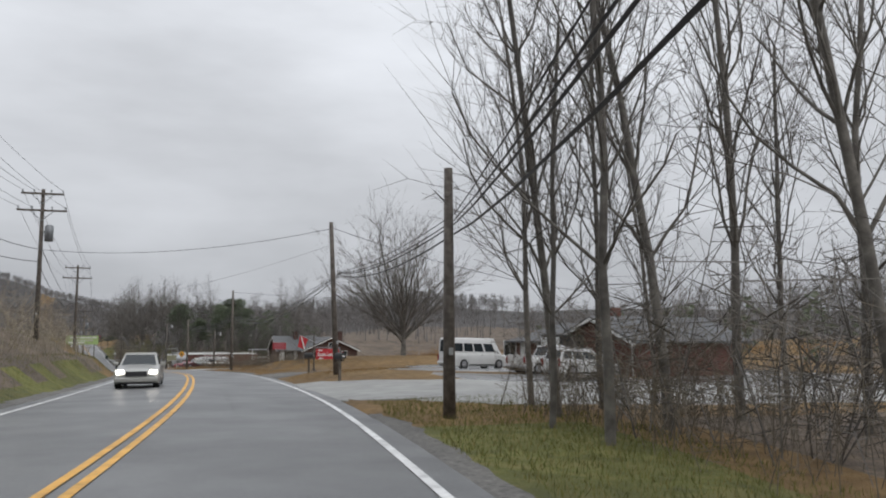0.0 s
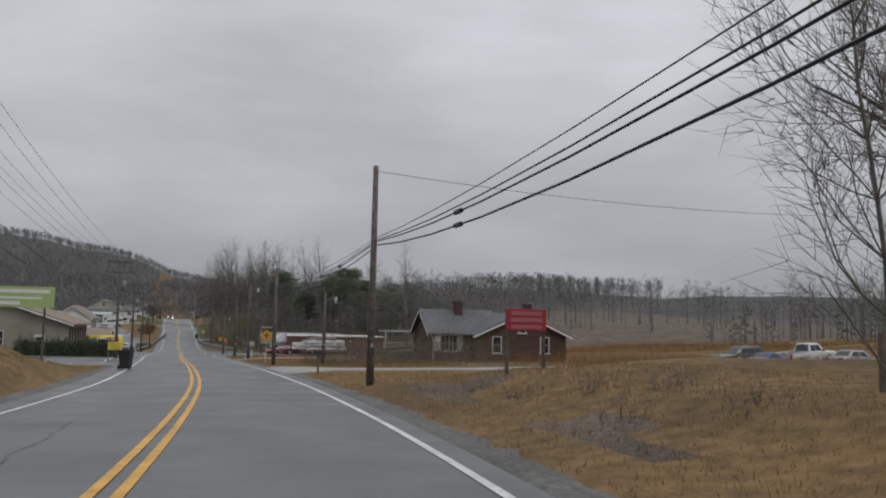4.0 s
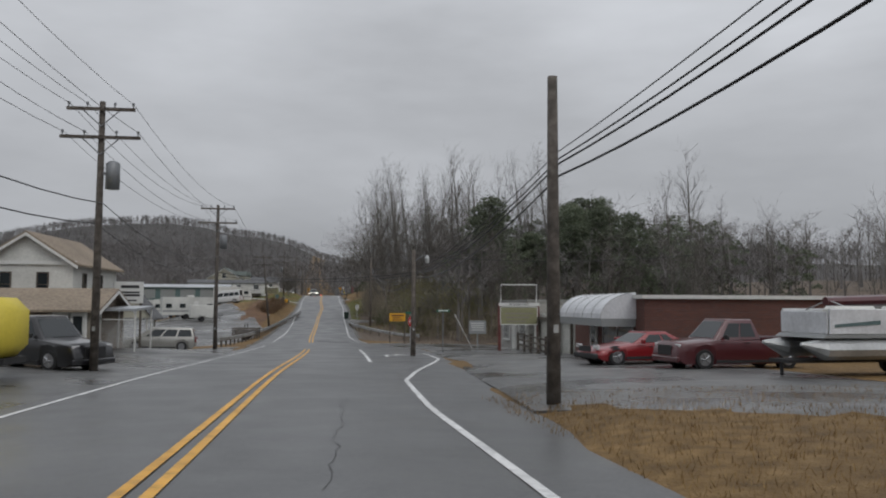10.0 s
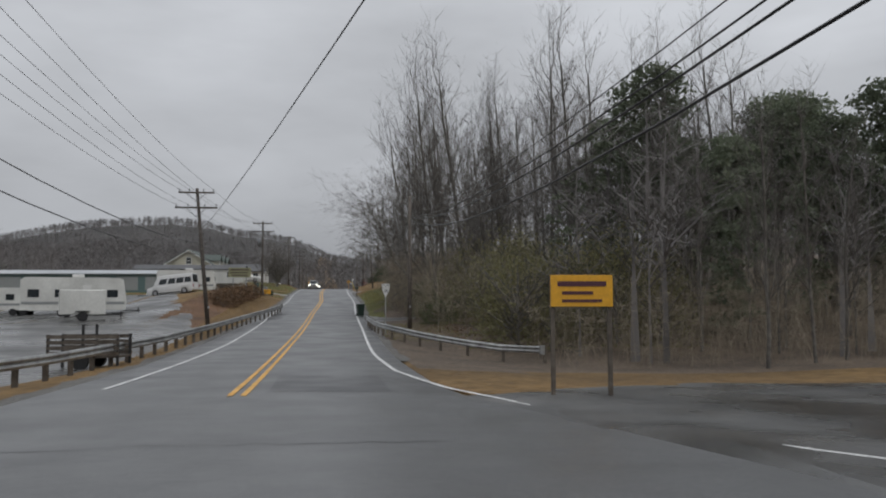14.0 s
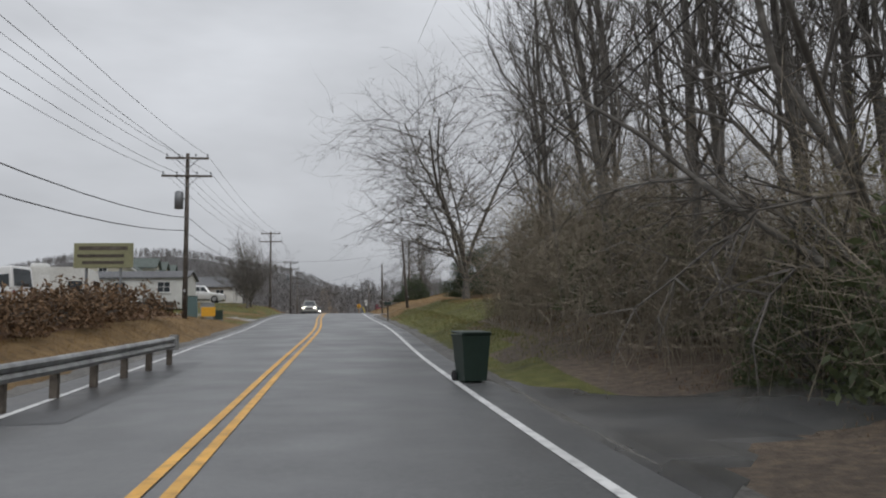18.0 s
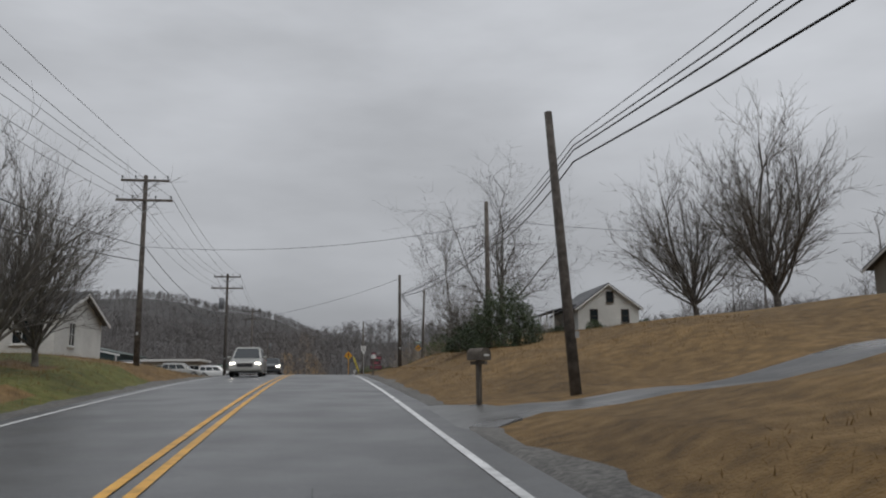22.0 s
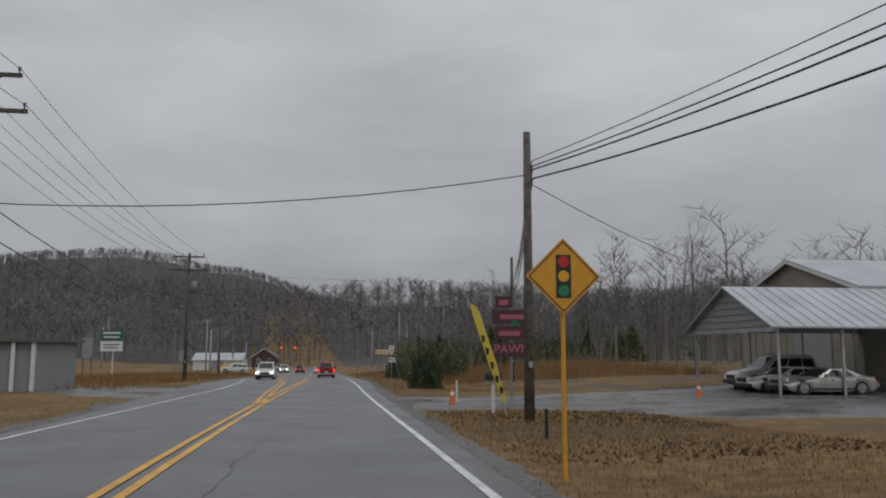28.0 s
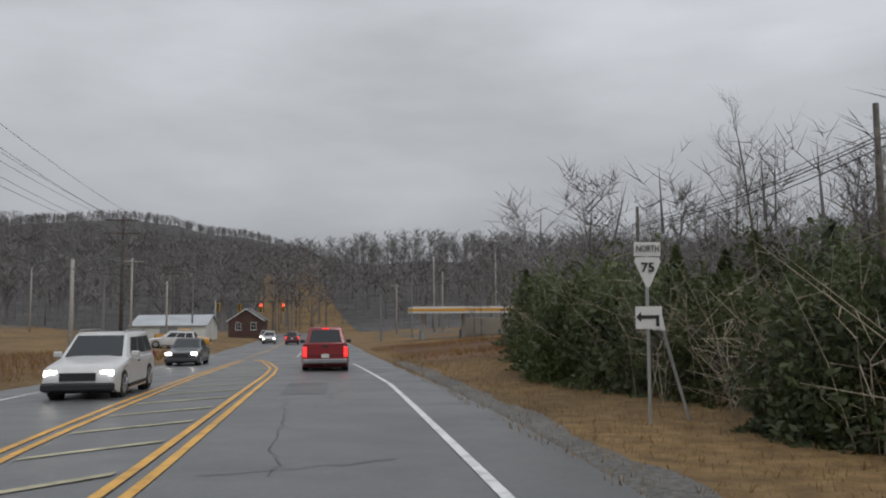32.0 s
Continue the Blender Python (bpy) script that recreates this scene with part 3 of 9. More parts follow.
patch("parking_lot", [(4.4, 131), (4.4, 141), (8, 139), (30, 140.5), (60, 138), (60, 132), (30, 131), (9, 133.5)], M["asphalt_lot"], "asphalt side lane beside the grass island")
patch("parking_lot", [(5.7, 157), (6.7, 171), (7.7, 180), (7.8, 199), (6.4, 206), (4.65, 213), (12, 218), (55, 224), (55, 196), (40, 190), (17, 170), (16, 155), (22, 147), (12, 150)], M["asphalt_lot"], "patched wet asphalt forecourt with puddles", 0.03)
patch("parking_lot", [(-4.4, 112), (-4.4, 206), (-10, 208), (-40, 210), (-40, 118), (-14, 120), (-9, 116)], M["asphalt_lot"], "wide wet asphalt lot of the roadside shops", 0.03)
patch("parking_lot", [(-6.6, 214), (-70, 215), (-70, 308), (-20, 308), (-15, 286), (-11.5, 268), (-8.0, 256), (-6.4, 246), (-6.0, 236), (-6.2, 224)], M["asphalt_lot"], "dark wet gravel sales lot for trailers", 0.05, 2.5)
patch("driveway", [(4.4, 256), (4.4, 268), (6.5, 264), (10, 263), (10, 260), (6.5, 259)], M["asphalt_lot"], "short asphalt drive entrance below the wooded bank", 0.04, 0.8)
patch("driveway", [(4.4, 323), (4.4, 331), (6.3, 327.6), (14, 327.6), (40, 325), (40, 321), (14, 324.3), (6.5, 324.8)], M["asphalt_lot"], "narrow asphalt driveway climbing the grassy hill", 0.05, 0.8)
patch("driveway", [(-4.4, 309), (-4.4, 316), (-12, 318), (-30, 330), (-30, 334), (-10, 321)], M["concrete"], "pale driveway to the white house", 0.05)
patch("side_road", [(4.4, 385), (4.4, 404), (7, 398), (30, 400), (70, 404), (70, 396), (30, 391), (8, 388.5)], M["asphalt_lot"], "asphalt side road joining at the junction", 0.03)
patch("parking_lot", [(9, 424), (4.4, 423), (4.4, 435), (8, 432), (30, 445), (60, 445), (60, 420), (30, 416), (14, 418)], M["asphalt_lot"], "wet asphalt lot in front of the open shed")
patch("parking_lot", [(-4.4, 366), (-4.4, 402), (-8, 412), (-40, 425), (-60, 425), (-60, 366)], M["asphalt_lot"], "wet asphalt lot of the roadside motel")
patch("side_road", [(-4.8, 432), (-5.4, 447), (-14, 446), (-60, 452), (-60, 443), (-14, 438)], M["asphalt_lot"], "asphalt side street on the far side of the road", 0.03)
lot_out = lambda y: -6.15 - (y - 131) * 0.039
lot_in = lambda y: -4.68 - (y - 126.6) * 0.0175
for y0 in steps(124, 144, 3.2):
    strip("line", [y0 + k * 0.3 for k in range(5)], lambda y: lot_in(y) - 0.05 - (y - y0) / 1.2 * 1.2, lambda y: lot_in(y) + 0.1 - (y - y0) / 1.2 * 1.2, 0.05, M["white"], marks)
strip("line", steps(120, 146, 2), lambda y: lot_out(y) - 0.06, lambda y: lot_out(y) + 0.06, 0.05, M["white"], marks)
strip("line", steps(118, 146, 2), lambda y: lot_in(y) - 0.06, lambda y: lot_in(y) + 0.06, 0.05, M["white"], marks)

# ---- kit: parts, tubes, boxes ----
def part(name, bm, mat, parent, label="", smooth=False):
    me = bpy.data.meshes.new(name)
    bm.to_mesh(me)
    bm.free()
    me.materials.append(mat)
    if smooth:
        me.shade_smooth()
    ob = new(name, me)
    if parent:
        ob.parent = parent
    if label:
        ob["label"] = label
    return ob


def thing(name, x, y, z, turn=0.0, label="", category="", group="", kind=""):
    e = new(name)
    e.matrix_basis = Matrix.Translation((x, y, z)) @ Matrix.Rotation(turn, 4, "Z")
    return tagged(e, label, category, group, kind)


def box(bm, sx, sy, sz, x=0, y=0, z=0, rz=0.0, rx=0.0, ry=0.0, bevel=0.0):
    """A box by its size and the middle of its base."""
    m = Matrix.Translation((x, y, z)) @ Euler((rx, ry, rz)).to_matrix().to_4x4() @ Matrix.Translation((0, 0, sz / 2)) @ Matrix.Diagonal((sx, sy, sz, 1))
    r = bmesh.ops.create_cube(bm, size=1.0, matrix=m)
    if bevel:
        es = list({e for v in r["verts"] for e in v.link_edges})
        bmesh.ops.bevel(bm, geom=es, offset=bevel, segments=1, affect="EDGES", profile=0.5)
    return bm


def tube(bm, pts, radii, n=6, cap=True):
    """A tapered tube through points."""
    pts = [Vector(p) for p in pts]
    rings = []
    for i, p in enumerate(pts):
        d = (pts[min(i + 1, len(pts) - 1)] - pts[max(i - 1, 0)]).normalized()
        a = d.orthogonal().normalized() if abs(d.z) > 0.9 else d.cross(Vector((0, 0, 1))).normalized()
        b = d.cross(a)
        r = radii[i] if hasattr(radii, "__len__") else radii
        rings.append([bm.verts.new(p + (a * math.cos(2 * math.pi * k / n) + b * math.sin(2 * math.pi * k / n)) * r) for k in range(n)])
    for i in range(len(rings) - 1):
        for k in range(n):
            bm.faces.new((rings[i][k], rings[i][(k + 1) % n], rings[i + 1][(k + 1) % n], rings[i + 1][k]))
    if cap:
        bm.faces.new(rings[0][::-1])
        bm.faces.new(rings[-1])
    return bm


def prism(bm, outline, depth, m=None):
    """A flat outline (x, z) pushed depth along +y, then moved by m."""
    m = m or Matrix()
    a = [bm.verts.new(m @ Vector((x, 0, z))) for x, z in outline]
    b = [bm.verts.new(m @ Vector((x, depth, z))) for x, z in outline]
    bm.faces.new(a)
    bm.faces.new(b[::-1])
    for i in range(len(a)):
        j = (i + 1) % len(a)
        bm.faces.new((a[j], a[i], b[i], b[j]))
    return bm


def B():
    return bmesh.new()


# ---- utility poles and wires ----
def cylinder(bm, r, h, x=0, y=0, z=0, n=10):
    return tube(bm, [(x, y, z), (x, y, z + h)], r, n)


def utility_pole(x, y, top, arms=(), turn=0.0, lean=0.0, can=None, lamp=False, label="weathered wooden utility pole carrying cables", group="utility poles", wood="pole_wood"):
    """arms: heights below the top. can: transformer side."""
    z = ground(x, y) - 0.3
    h = top - z
    e = thing("utility_pole", x, y, z, turn, label, "utility pole", group)
    part("pole", tube(B(), [(0, 0, 0), (lean * 0.5, 0, h * 0.5), (lean, 0, h)], [0.15, 0.125, 0.1], 9), M[wood], e, smooth=True)
    for d in arms:
        w = 2.3 if d < 0.8 else 2.7
        a = part("crossarm", box(B(), w, 0.09, 0.11, lean, -0.15, h - d), M[wood], e, "grey wooden crossarm")
        for k in (-0.47, -0.2, 0.2, 0.47):
            b = B()
            cylinder(b, 0.025, 0.1, lean + k * w, -0.15, h - d + 0.11, 5)
            cylinder(b, 0.05, 0.09, lean + k * w, -0.15, h - d + 0.2, 6)
            part("insulator", b, M["grey_metal"], a, "grey pin insulator")
        part("brace", tube(tube(B(), [(lean + 0.6, -0.12, h - d), (lean, -0.12, h - d - 0.55)], 0.02, 4), [(lean - 0.6, -0.12, h - d), (lean, -0.12, h - d - 0.55)], 0.02, 4), M["grey_metal"], e)
    if can:
        b = tube(B(), [(can * 0.42, 0, h - 3.1), (can * 0.42, 0, h - 2.2), (can * 0.42, 0, h - 2.12)], [0.24, 0.24, 0.15], 10)
        part("transformer", b, M["grey_metal"], e, "grey cylindrical transformer", True)
        part("bracket", box(B(), 0.3, 0.1, 0.1, can * 0.2, 0, h - 2.6), M["grey_metal"], e)
    if lamp:
        b = tube(B(), [(0.1, 0, h - 0.6), (0.5, -0.1, h - 0.35), (0.75, -0.1, h - 0.35)], 0.03, 5)
        part("lamp_arm", b, M["grey_metal"], e)
        part("lamp_head", tube(B(), [(0.75, -0.1, h - 0.3), (0.75, -0.1, h - 0.5), (0.75, -0.1, h - 0.75)], [0.06, 0.13, 0.11], 8), M["metal"], e, "round grey street light head")
    part("tag", box(B(), 0.1, 0.01, 0.16, 0, -0.175, 1.7), M["metal"], e)
    return e


def wire(a, b, sag=0.5, r=0.012, name="overhead_wire", label="black overhead electric wire slung between poles", n=10, splice=None):
    a, b = Vector(a), Vector(b)
    pts = [a.lerp(b, i / n) - Vector((0, 0, sag * 4 * (i / n) * (1 - i / n))) for i in range(n + 1)]
    ob = part(name, tube(B(), pts, r, 4, False), M["wire"], None, label)
    tagged(ob, label, "wire", "overhead wires")
    if splice:
        p, q = pts[splice], pts[splice + 1]
        d = (q - p).normalized()
        m = p.lerp(q, 0.4)
        part("splice_case", tube(B(), [m - d * 0.35, m - d * 0.28, m + d * 0.28, m + d * 0.35], [0.03, 0.06, 0.06, 0.03], 7), M["wire"], ob, "black cable splice case")
    return ob


LEFT_POLES = [(-20, -50, 9.2, 0), (-7.5, 10, 9.0, 0), (-2.4, 52.5, 9.1, 1), (-0.6, 87.3, 7.7, 0), (0.3, 140.3, 5.3, 1), (-0.6, 170.9, 4.3, 1), (-1.3, 199.6, 4.2, 1), (-3.6, 249.5, 3.7, 0), (-4.8, 295, 6.4, -1),
              (-6.5, 349.5, 9.4, 0), (-6.9, 381, 8.8, -1), (-9.1, 420.2, 9.3, 0), (-10.7, 460, 8.9, 1), (-17, 520, 8.5, 0), (-26, 580, 8.5, 0)]
prev = None
for i, (x, y, top, can) in enumerate(LEFT_POLES):
    hd = heading(y)
    lean = -0.9 if i == 7 else 0.0
    e = utility_pole(x - lean, y, top, (0.35, 1.35), hd, lean, can or None, label="tall wooden utility pole with two crossarms and insulators", group="left utility poles")
    c, s = math.cos(hd), math.sin(hd)
    here = [(x + k * c, y + k * s, top - d) for k, d in ((-1.08, 0.1), (-0.46, 0.1), (1.08, 0.1), (-1.27, 1.1), (-0.54, 1.1), (1.27, 1.1), (0.12, 3.6), (-0.12, 4.3))]
    if prev:
        for k, (p, q) in enumerate(zip(prev, here)):
            wire(p, q, 0.7 if k < 6 else 0.9, 0.011 if k < 6 else 0.02)
    prev = here
RIGHT_POLES = [(-8, -25, 5.2), (7.55, 16.5, 4.0), (11.35, 38, 5.9), (14.2, 85.3, 5.4), (13.2, 114.8, 3.2), (12.8, 140.2, 3.2), (12.2, 157.4, 1.8), (11.6, 187, 0.33), (10.5, 250, 3.4), (9.1, 328.6, 5.9), (10.3, 347.5, 7.9), (7.5, 370.1, 7.3), (11.6, 396, 9.3), (5.8, 418.9, 7.6),
               (13, 454.9, 8.4), (17.8, 481.6, 7.9), (18.2, 505.6, 7.6), (20, 545, 6.5)]
prev = None
for i, (x, y, top) in enumerate(RIGHT_POLES):
    lean = {2: -0.35, 9: -0.5, 12: 0.3}.get(i, 0.0)
    utility_pole(x, y, top, (), heading(y), lean, None, i in (5, 7), label="leaning wooden utility pole beside a bare tree" if i == 12 else "plain wooden utility pole with bundled telephone cables", group="right utility poles")
    d0, drop = ((2.2, .4), (1.05, .45), (2.4, .2), (2.7, .3), (1.0, .45), (2.1, .7), (1.5, .5), (1.1, .45), (1.2, .5), (0.7, .6), (1.6, .7), (1.4, .25), (2.2, 1.0), (0.8, .5), (1.3, .9), (0.9, .6), (0.9, .6), (0.9, .6))[i]
    here = [(x + 0.14, y, top - d0 - drop * k) for k in (0, 0.3, 0.5, 1.0)]
    if prev:
        for k, (p, q) in enumerate(zip(prev, here)):
            slack = (Vector(q) - Vector(p)).length / 47
            wire(p, q, (0.7, 0.88, 0.98, 1.2)[k] * min(1.3, slack ** 1.4), (0.013, 0.018, 0.022, 0.024)[k], "telephone_cable", "thick black telephone cable slung between roadside poles", splice=(7 if i in (3, 5, 8) else 2 if i in (4,) else None) if k > 1 else None)
    prev = here
# wires that cross the road
for a, b, s, r in (((11.1, 38, 5.6), (-2.4, 52.5, 5.5), 0.6, 0.012), ((11.1, 38, 4.8), (-0.6, 87.3, 4.2), 0.8, 0.006), ((12.7, 140.2, 1.95), (0.3, 140.3, 2.2), 0.55, 0.013), ((12.7, 140.2, 1.45), (0.3, 140.3, 0.95), 0.42, 0.013), ((12.7, 140.2, 1.3), (0.3, 140.3, 0.8), 0.5, 0.011),
                   ((11.6, 187, -0.95), (-1.3, 199.6, -0.55), 0.45, 0.02), ((11.6, 187, -1.1), (-1.3, 199.6, -0.75), 0.45, 0.016), ((11.6, 187, -0.4), (-3.6, 249.5, 0.6), 0.5, 0.012), ((11.6, 187, 0), (30, 190, 0.5), 0.4, 0.015),
                   ((5.8, 418.9, 6.4), (-9.1, 420.2, 5.5), 0.4, 0.015), ((5.8, 418.9, 6.2), (24, 438, 5.0), 0.5, 0.014), ((10.3, 347.5, 6.8), (-6.5, 349.5, 5.8), 0.6, 0.01), ((7.5, 370.1, 7.0), (-6.9, 381, 4.6), 0.5, 0.012),
                   ((13, 454.9, 6.0), (-10.7, 460, 5.2), 0.15, 0.006), ((13, 454.9, 6.2), (-10.7, 460, 5.8), 0.15, 0.006), ((13, 454.9, 6.5), (-10.7, 460, 7.5), 0.2, 0.006), ((11.1, 38, 5.6), (30, 42, 3.0), 0.5, 0.014), ((14.2, 85.3, 5.2), (45.8, 90, 6.0), 0.6, 0.01), ((10.3, 347.5, 7.0), (34, 352, 7.5), 0.4, 0.01)):
    wire(a, b, s, r, "service_wire", "thin black service wire crossing the road")

# ---- plants ----
M["bark"] = material("grey_wet_bark", [(0.062, 0.056, 0.049), (0.118, 0.108, 0.095), (0.195, 0.181, 0.16)], 3.0, 0.85, bump=0.6, dist=0.02, fine=18, rand=0.2)
M["twig"] = material("dark_twigs", [(0.07, 0.064, 0.057), (0.12, 0.109, 0.098), (0.175, 0.16, 0.144)], 1.5, 0.9, bump=0, rand=0.2)
M["far_twig"] = material("bare_winter_wood", [(0.1, 0.092, 0.088), (0.155, 0.145, 0.14), (0.21, 0.198, 0.19)], 0.15, 0.9, bump=0)
M["brush"] = material("brown_brush_stems", [(0.17, 0.143, 0.106), (0.265, 0.226, 0.168), (0.355, 0.307, 0.236)], 0.8, 0.9, bump=0)
M["brush_dark"] = material("dark_wet_brush_stems", [(0.085, 0.07, 0.052), (0.135, 0.113, 0.085), (0.19, 0.162, 0.125)], 0.8, 0.9, bump=0)
M["evergreen"] = material("dark_evergreen_leaves", [(0.026, 0.04, 0.02), (0.05, 0.07, 0.034), (0.085, 0.105, 0.05)], 2.5, 0.55, bump=0, big=(0.6, 0.7, 1.25), rand=0.15)
M["privet"] = material("privet_leaves", [(0.12, 0.118, 0.055), (0.19, 0.18, 0.088), (0.26, 0.24, 0.125)], 2.5, 0.6, bump=0, rand=0.2)
M["cedar_dark"] = material("dark_cedar_foliage", [(0.048, 0.062, 0.028), (0.085, 0.104, 0.046), (0.13, 0.145, 0.066)], 1.6, 0.65, bump=0, big=(0.5, 0.7, 1.25), rand=0.25)
M["cedar"] = material("cedar_foliage", [(0.04, 0.055, 0.016), (0.07, 0.09, 0.026), (0.11, 0.12, 0.045)], 1.2, 0.7, bump=0, big=(0.4, 0.65, 1.25), rand=0.2)
M["pine"] = material("pine_needles", [(0.08, 0.098, 0.066), (0.132, 0.155, 0.103), (0.175, 0.195, 0.13)], 1.0, 0.7, bump=0, rand=0.25)
M["tall_grass"] = material("tall_broomsedge", [(0.15, 0.08, 0.03), (0.24, 0.135, 0.05), (0.32, 0.2, 0.09)], 0.6, 0.9, bump=0)


def let_through(mat, share):
    """Thin leaves pass part of the light on to their other side."""
    n, l = mat.node_tree.nodes, mat.node_tree.links
    bsdf, out = n["Principled BSDF"], n["Material Output"]
    tr, mix = n.new("ShaderNodeBsdfTranslucent"), n.new("ShaderNodeMixShader")
    l.new(bsdf.inputs["Base Color"].links[0].from_socket, tr.inputs["Color"])
    mix.inputs[0].default_value = share
    l.new(bsdf.outputs[0], mix.inputs[1])
    l.new(tr.outputs[0], mix.inputs[2])
    l.new(mix.outputs[0], out.inputs["Surface"])


for key, share in (("pine", 0.5), ("privet", 0.5), ("cedar", 0.4), ("cedar_dark", 0.35), ("evergreen", 0.2), ("tall_grass", 0.35)):
    let_through(M[key], share)


def blades_mat(name, a, b, c):
    m = bpy.data.materials.new(name)
    m.use_nodes = True
    n, l = m.node_tree.nodes, m.node_tree.links
    g = n.new("ShaderNodeNewGeometry")
    r = n.new("ShaderNodeValToRGB")
    r.color_ramp.elements.new(0.5)
    for e, v in zip(r.color_ramp.elements, (a, b, c)):
        e.color = (*v, 1)
    l.new(g.outputs["Random Per Island"], r.inputs["Fac"])
    l.new(r.outputs["Color"], n["Principled BSDF"].inputs["Base Color"])
    n["Principled BSDF"].inputs["Roughness"].default_value = 0.9
    return m


M["blade_dry"] = blades_mat("dry_grass_blades", (0.12, 0.07, 0.024), (0.21, 0.125, 0.044), (0.3, 0.2, 0.085))
M["blade_green"] = blades_mat("green_grass_blades", (0.07, 0.08, 0.016), (0.125, 0.13, 0.027), (0.2, 0.165, 0.058))
M["dead_leaf"] = blades_mat("dead_leaves", (0.05, 0.03, 0.016), (0.12, 0.07, 0.035), (0.24, 0.15, 0.085))


def tubes(segs, n):
    """Vertices and faces of many tapered tubes: rows of x0 y0 z0 x1 y1 z1 r0 r1."""
    s = np.asarray(segs, float)
    p, q, r0, r1 = s[:, :3], s[:, 3:6], s[:, 6], s[:, 7]
    d = q - p
    d /= np.linalg.norm(d, axis=1, keepdims=True) + 1e-9
    ref = np.where(np.abs(d[:, 2:3]) > 0.9, [[1.0, 0, 0]], [[0, 0, 1.0]])
    a = np.cross(d, ref)
    a /= np.linalg.norm(a, axis=1, keepdims=True) + 1e-9
    b = np.cross(d, a)
    ang = 2 * np.pi * np.arange(n) / n
    off = a[:, None, :] * np.cos(ang)[None, :, None] + b[:, None, :] * np.sin(ang)[None, :, None]
    v = np.concatenate([p[:, None, :] + off * r0[:, None, None], q[:, None, :] + off * r1[:, None, None]], 1).reshape(-1, 3)
    base = (np.arange(len(s)) * 2 * n)[:, None]
    k = np.arange(n)
    f = np.stack([base + k, base + (k + 1) % n, base + n + (k + 1) % n, base + n + k], -1).reshape(-1, 4)
    return v, f


def bulk(name, verts, faces, mat, parent=None, label=""):
    """A mesh from arrays; faces all of one size."""
    me = bpy.data.meshes.new(name)
    verts, faces = np.asarray(verts, np.float32), np.asarray(faces, np.int32)
    me.vertices.add(len(verts))
    me.vertices.foreach_set("co", verts.ravel())
    me.loops.add(faces.size)
    me.loops.foreach_set("vertex_index", faces.ravel())
    me.polygons.add(len(faces))
    me.polygons.foreach_set("loop_start", np.arange(len(faces), dtype=np.int32) * faces.shape[1])
    me.update(calc_edges=True)
    me.materials.append(mat)
    ob = new(name, me)
    if parent:
        ob.parent = parent
    if label:
        ob["label"] = label
    return ob


def ribbons(segs, rng, k=1.5):
    """Vertices and faces of many flat tapered slivers, one each, for the finest twigs."""
    s = np.asarray(segs, float)
    d = s[:, 3:6] - s[:, :3]
    a = np.cross(d, rng.normal(0, 1, (len(s), 3)))
    a /= np.linalg.norm(a, axis=1, keepdims=True) + 1e-9
    w0, w1 = a * s[:, 6:7] * k, a * s[:, 7:8] * k
    v = np.stack([s[:, :3] - w0, s[:, :3] + w0, s[:, 3:6] + w1, s[:, 3:6] - w1], 1).reshape(-1, 3)
    return v, np.arange(4 * len(s)).reshape(-1, 4)


def slivers(segs, rng, k=1.5):
    """As ribbons, but each one a triangle that ends in a point."""
    s = np.asarray(segs, float)
    a = np.cross(s[:, 3:6] - s[:, :3], rng.normal(0, 1, (len(s), 3)))
    a /= np.linalg.norm(a, axis=1, keepdims=True) + 1e-9
    w = a * (s[:, 6:7] + s[:, 7:8]) * 0.75 * k
    v = np.stack([s[:, :3] - w, s[:, :3] + w, s[:, 3:6]], 1).reshape(-1, 3)
    return v, np.arange(3 * len(s)).reshape(-1, 3)


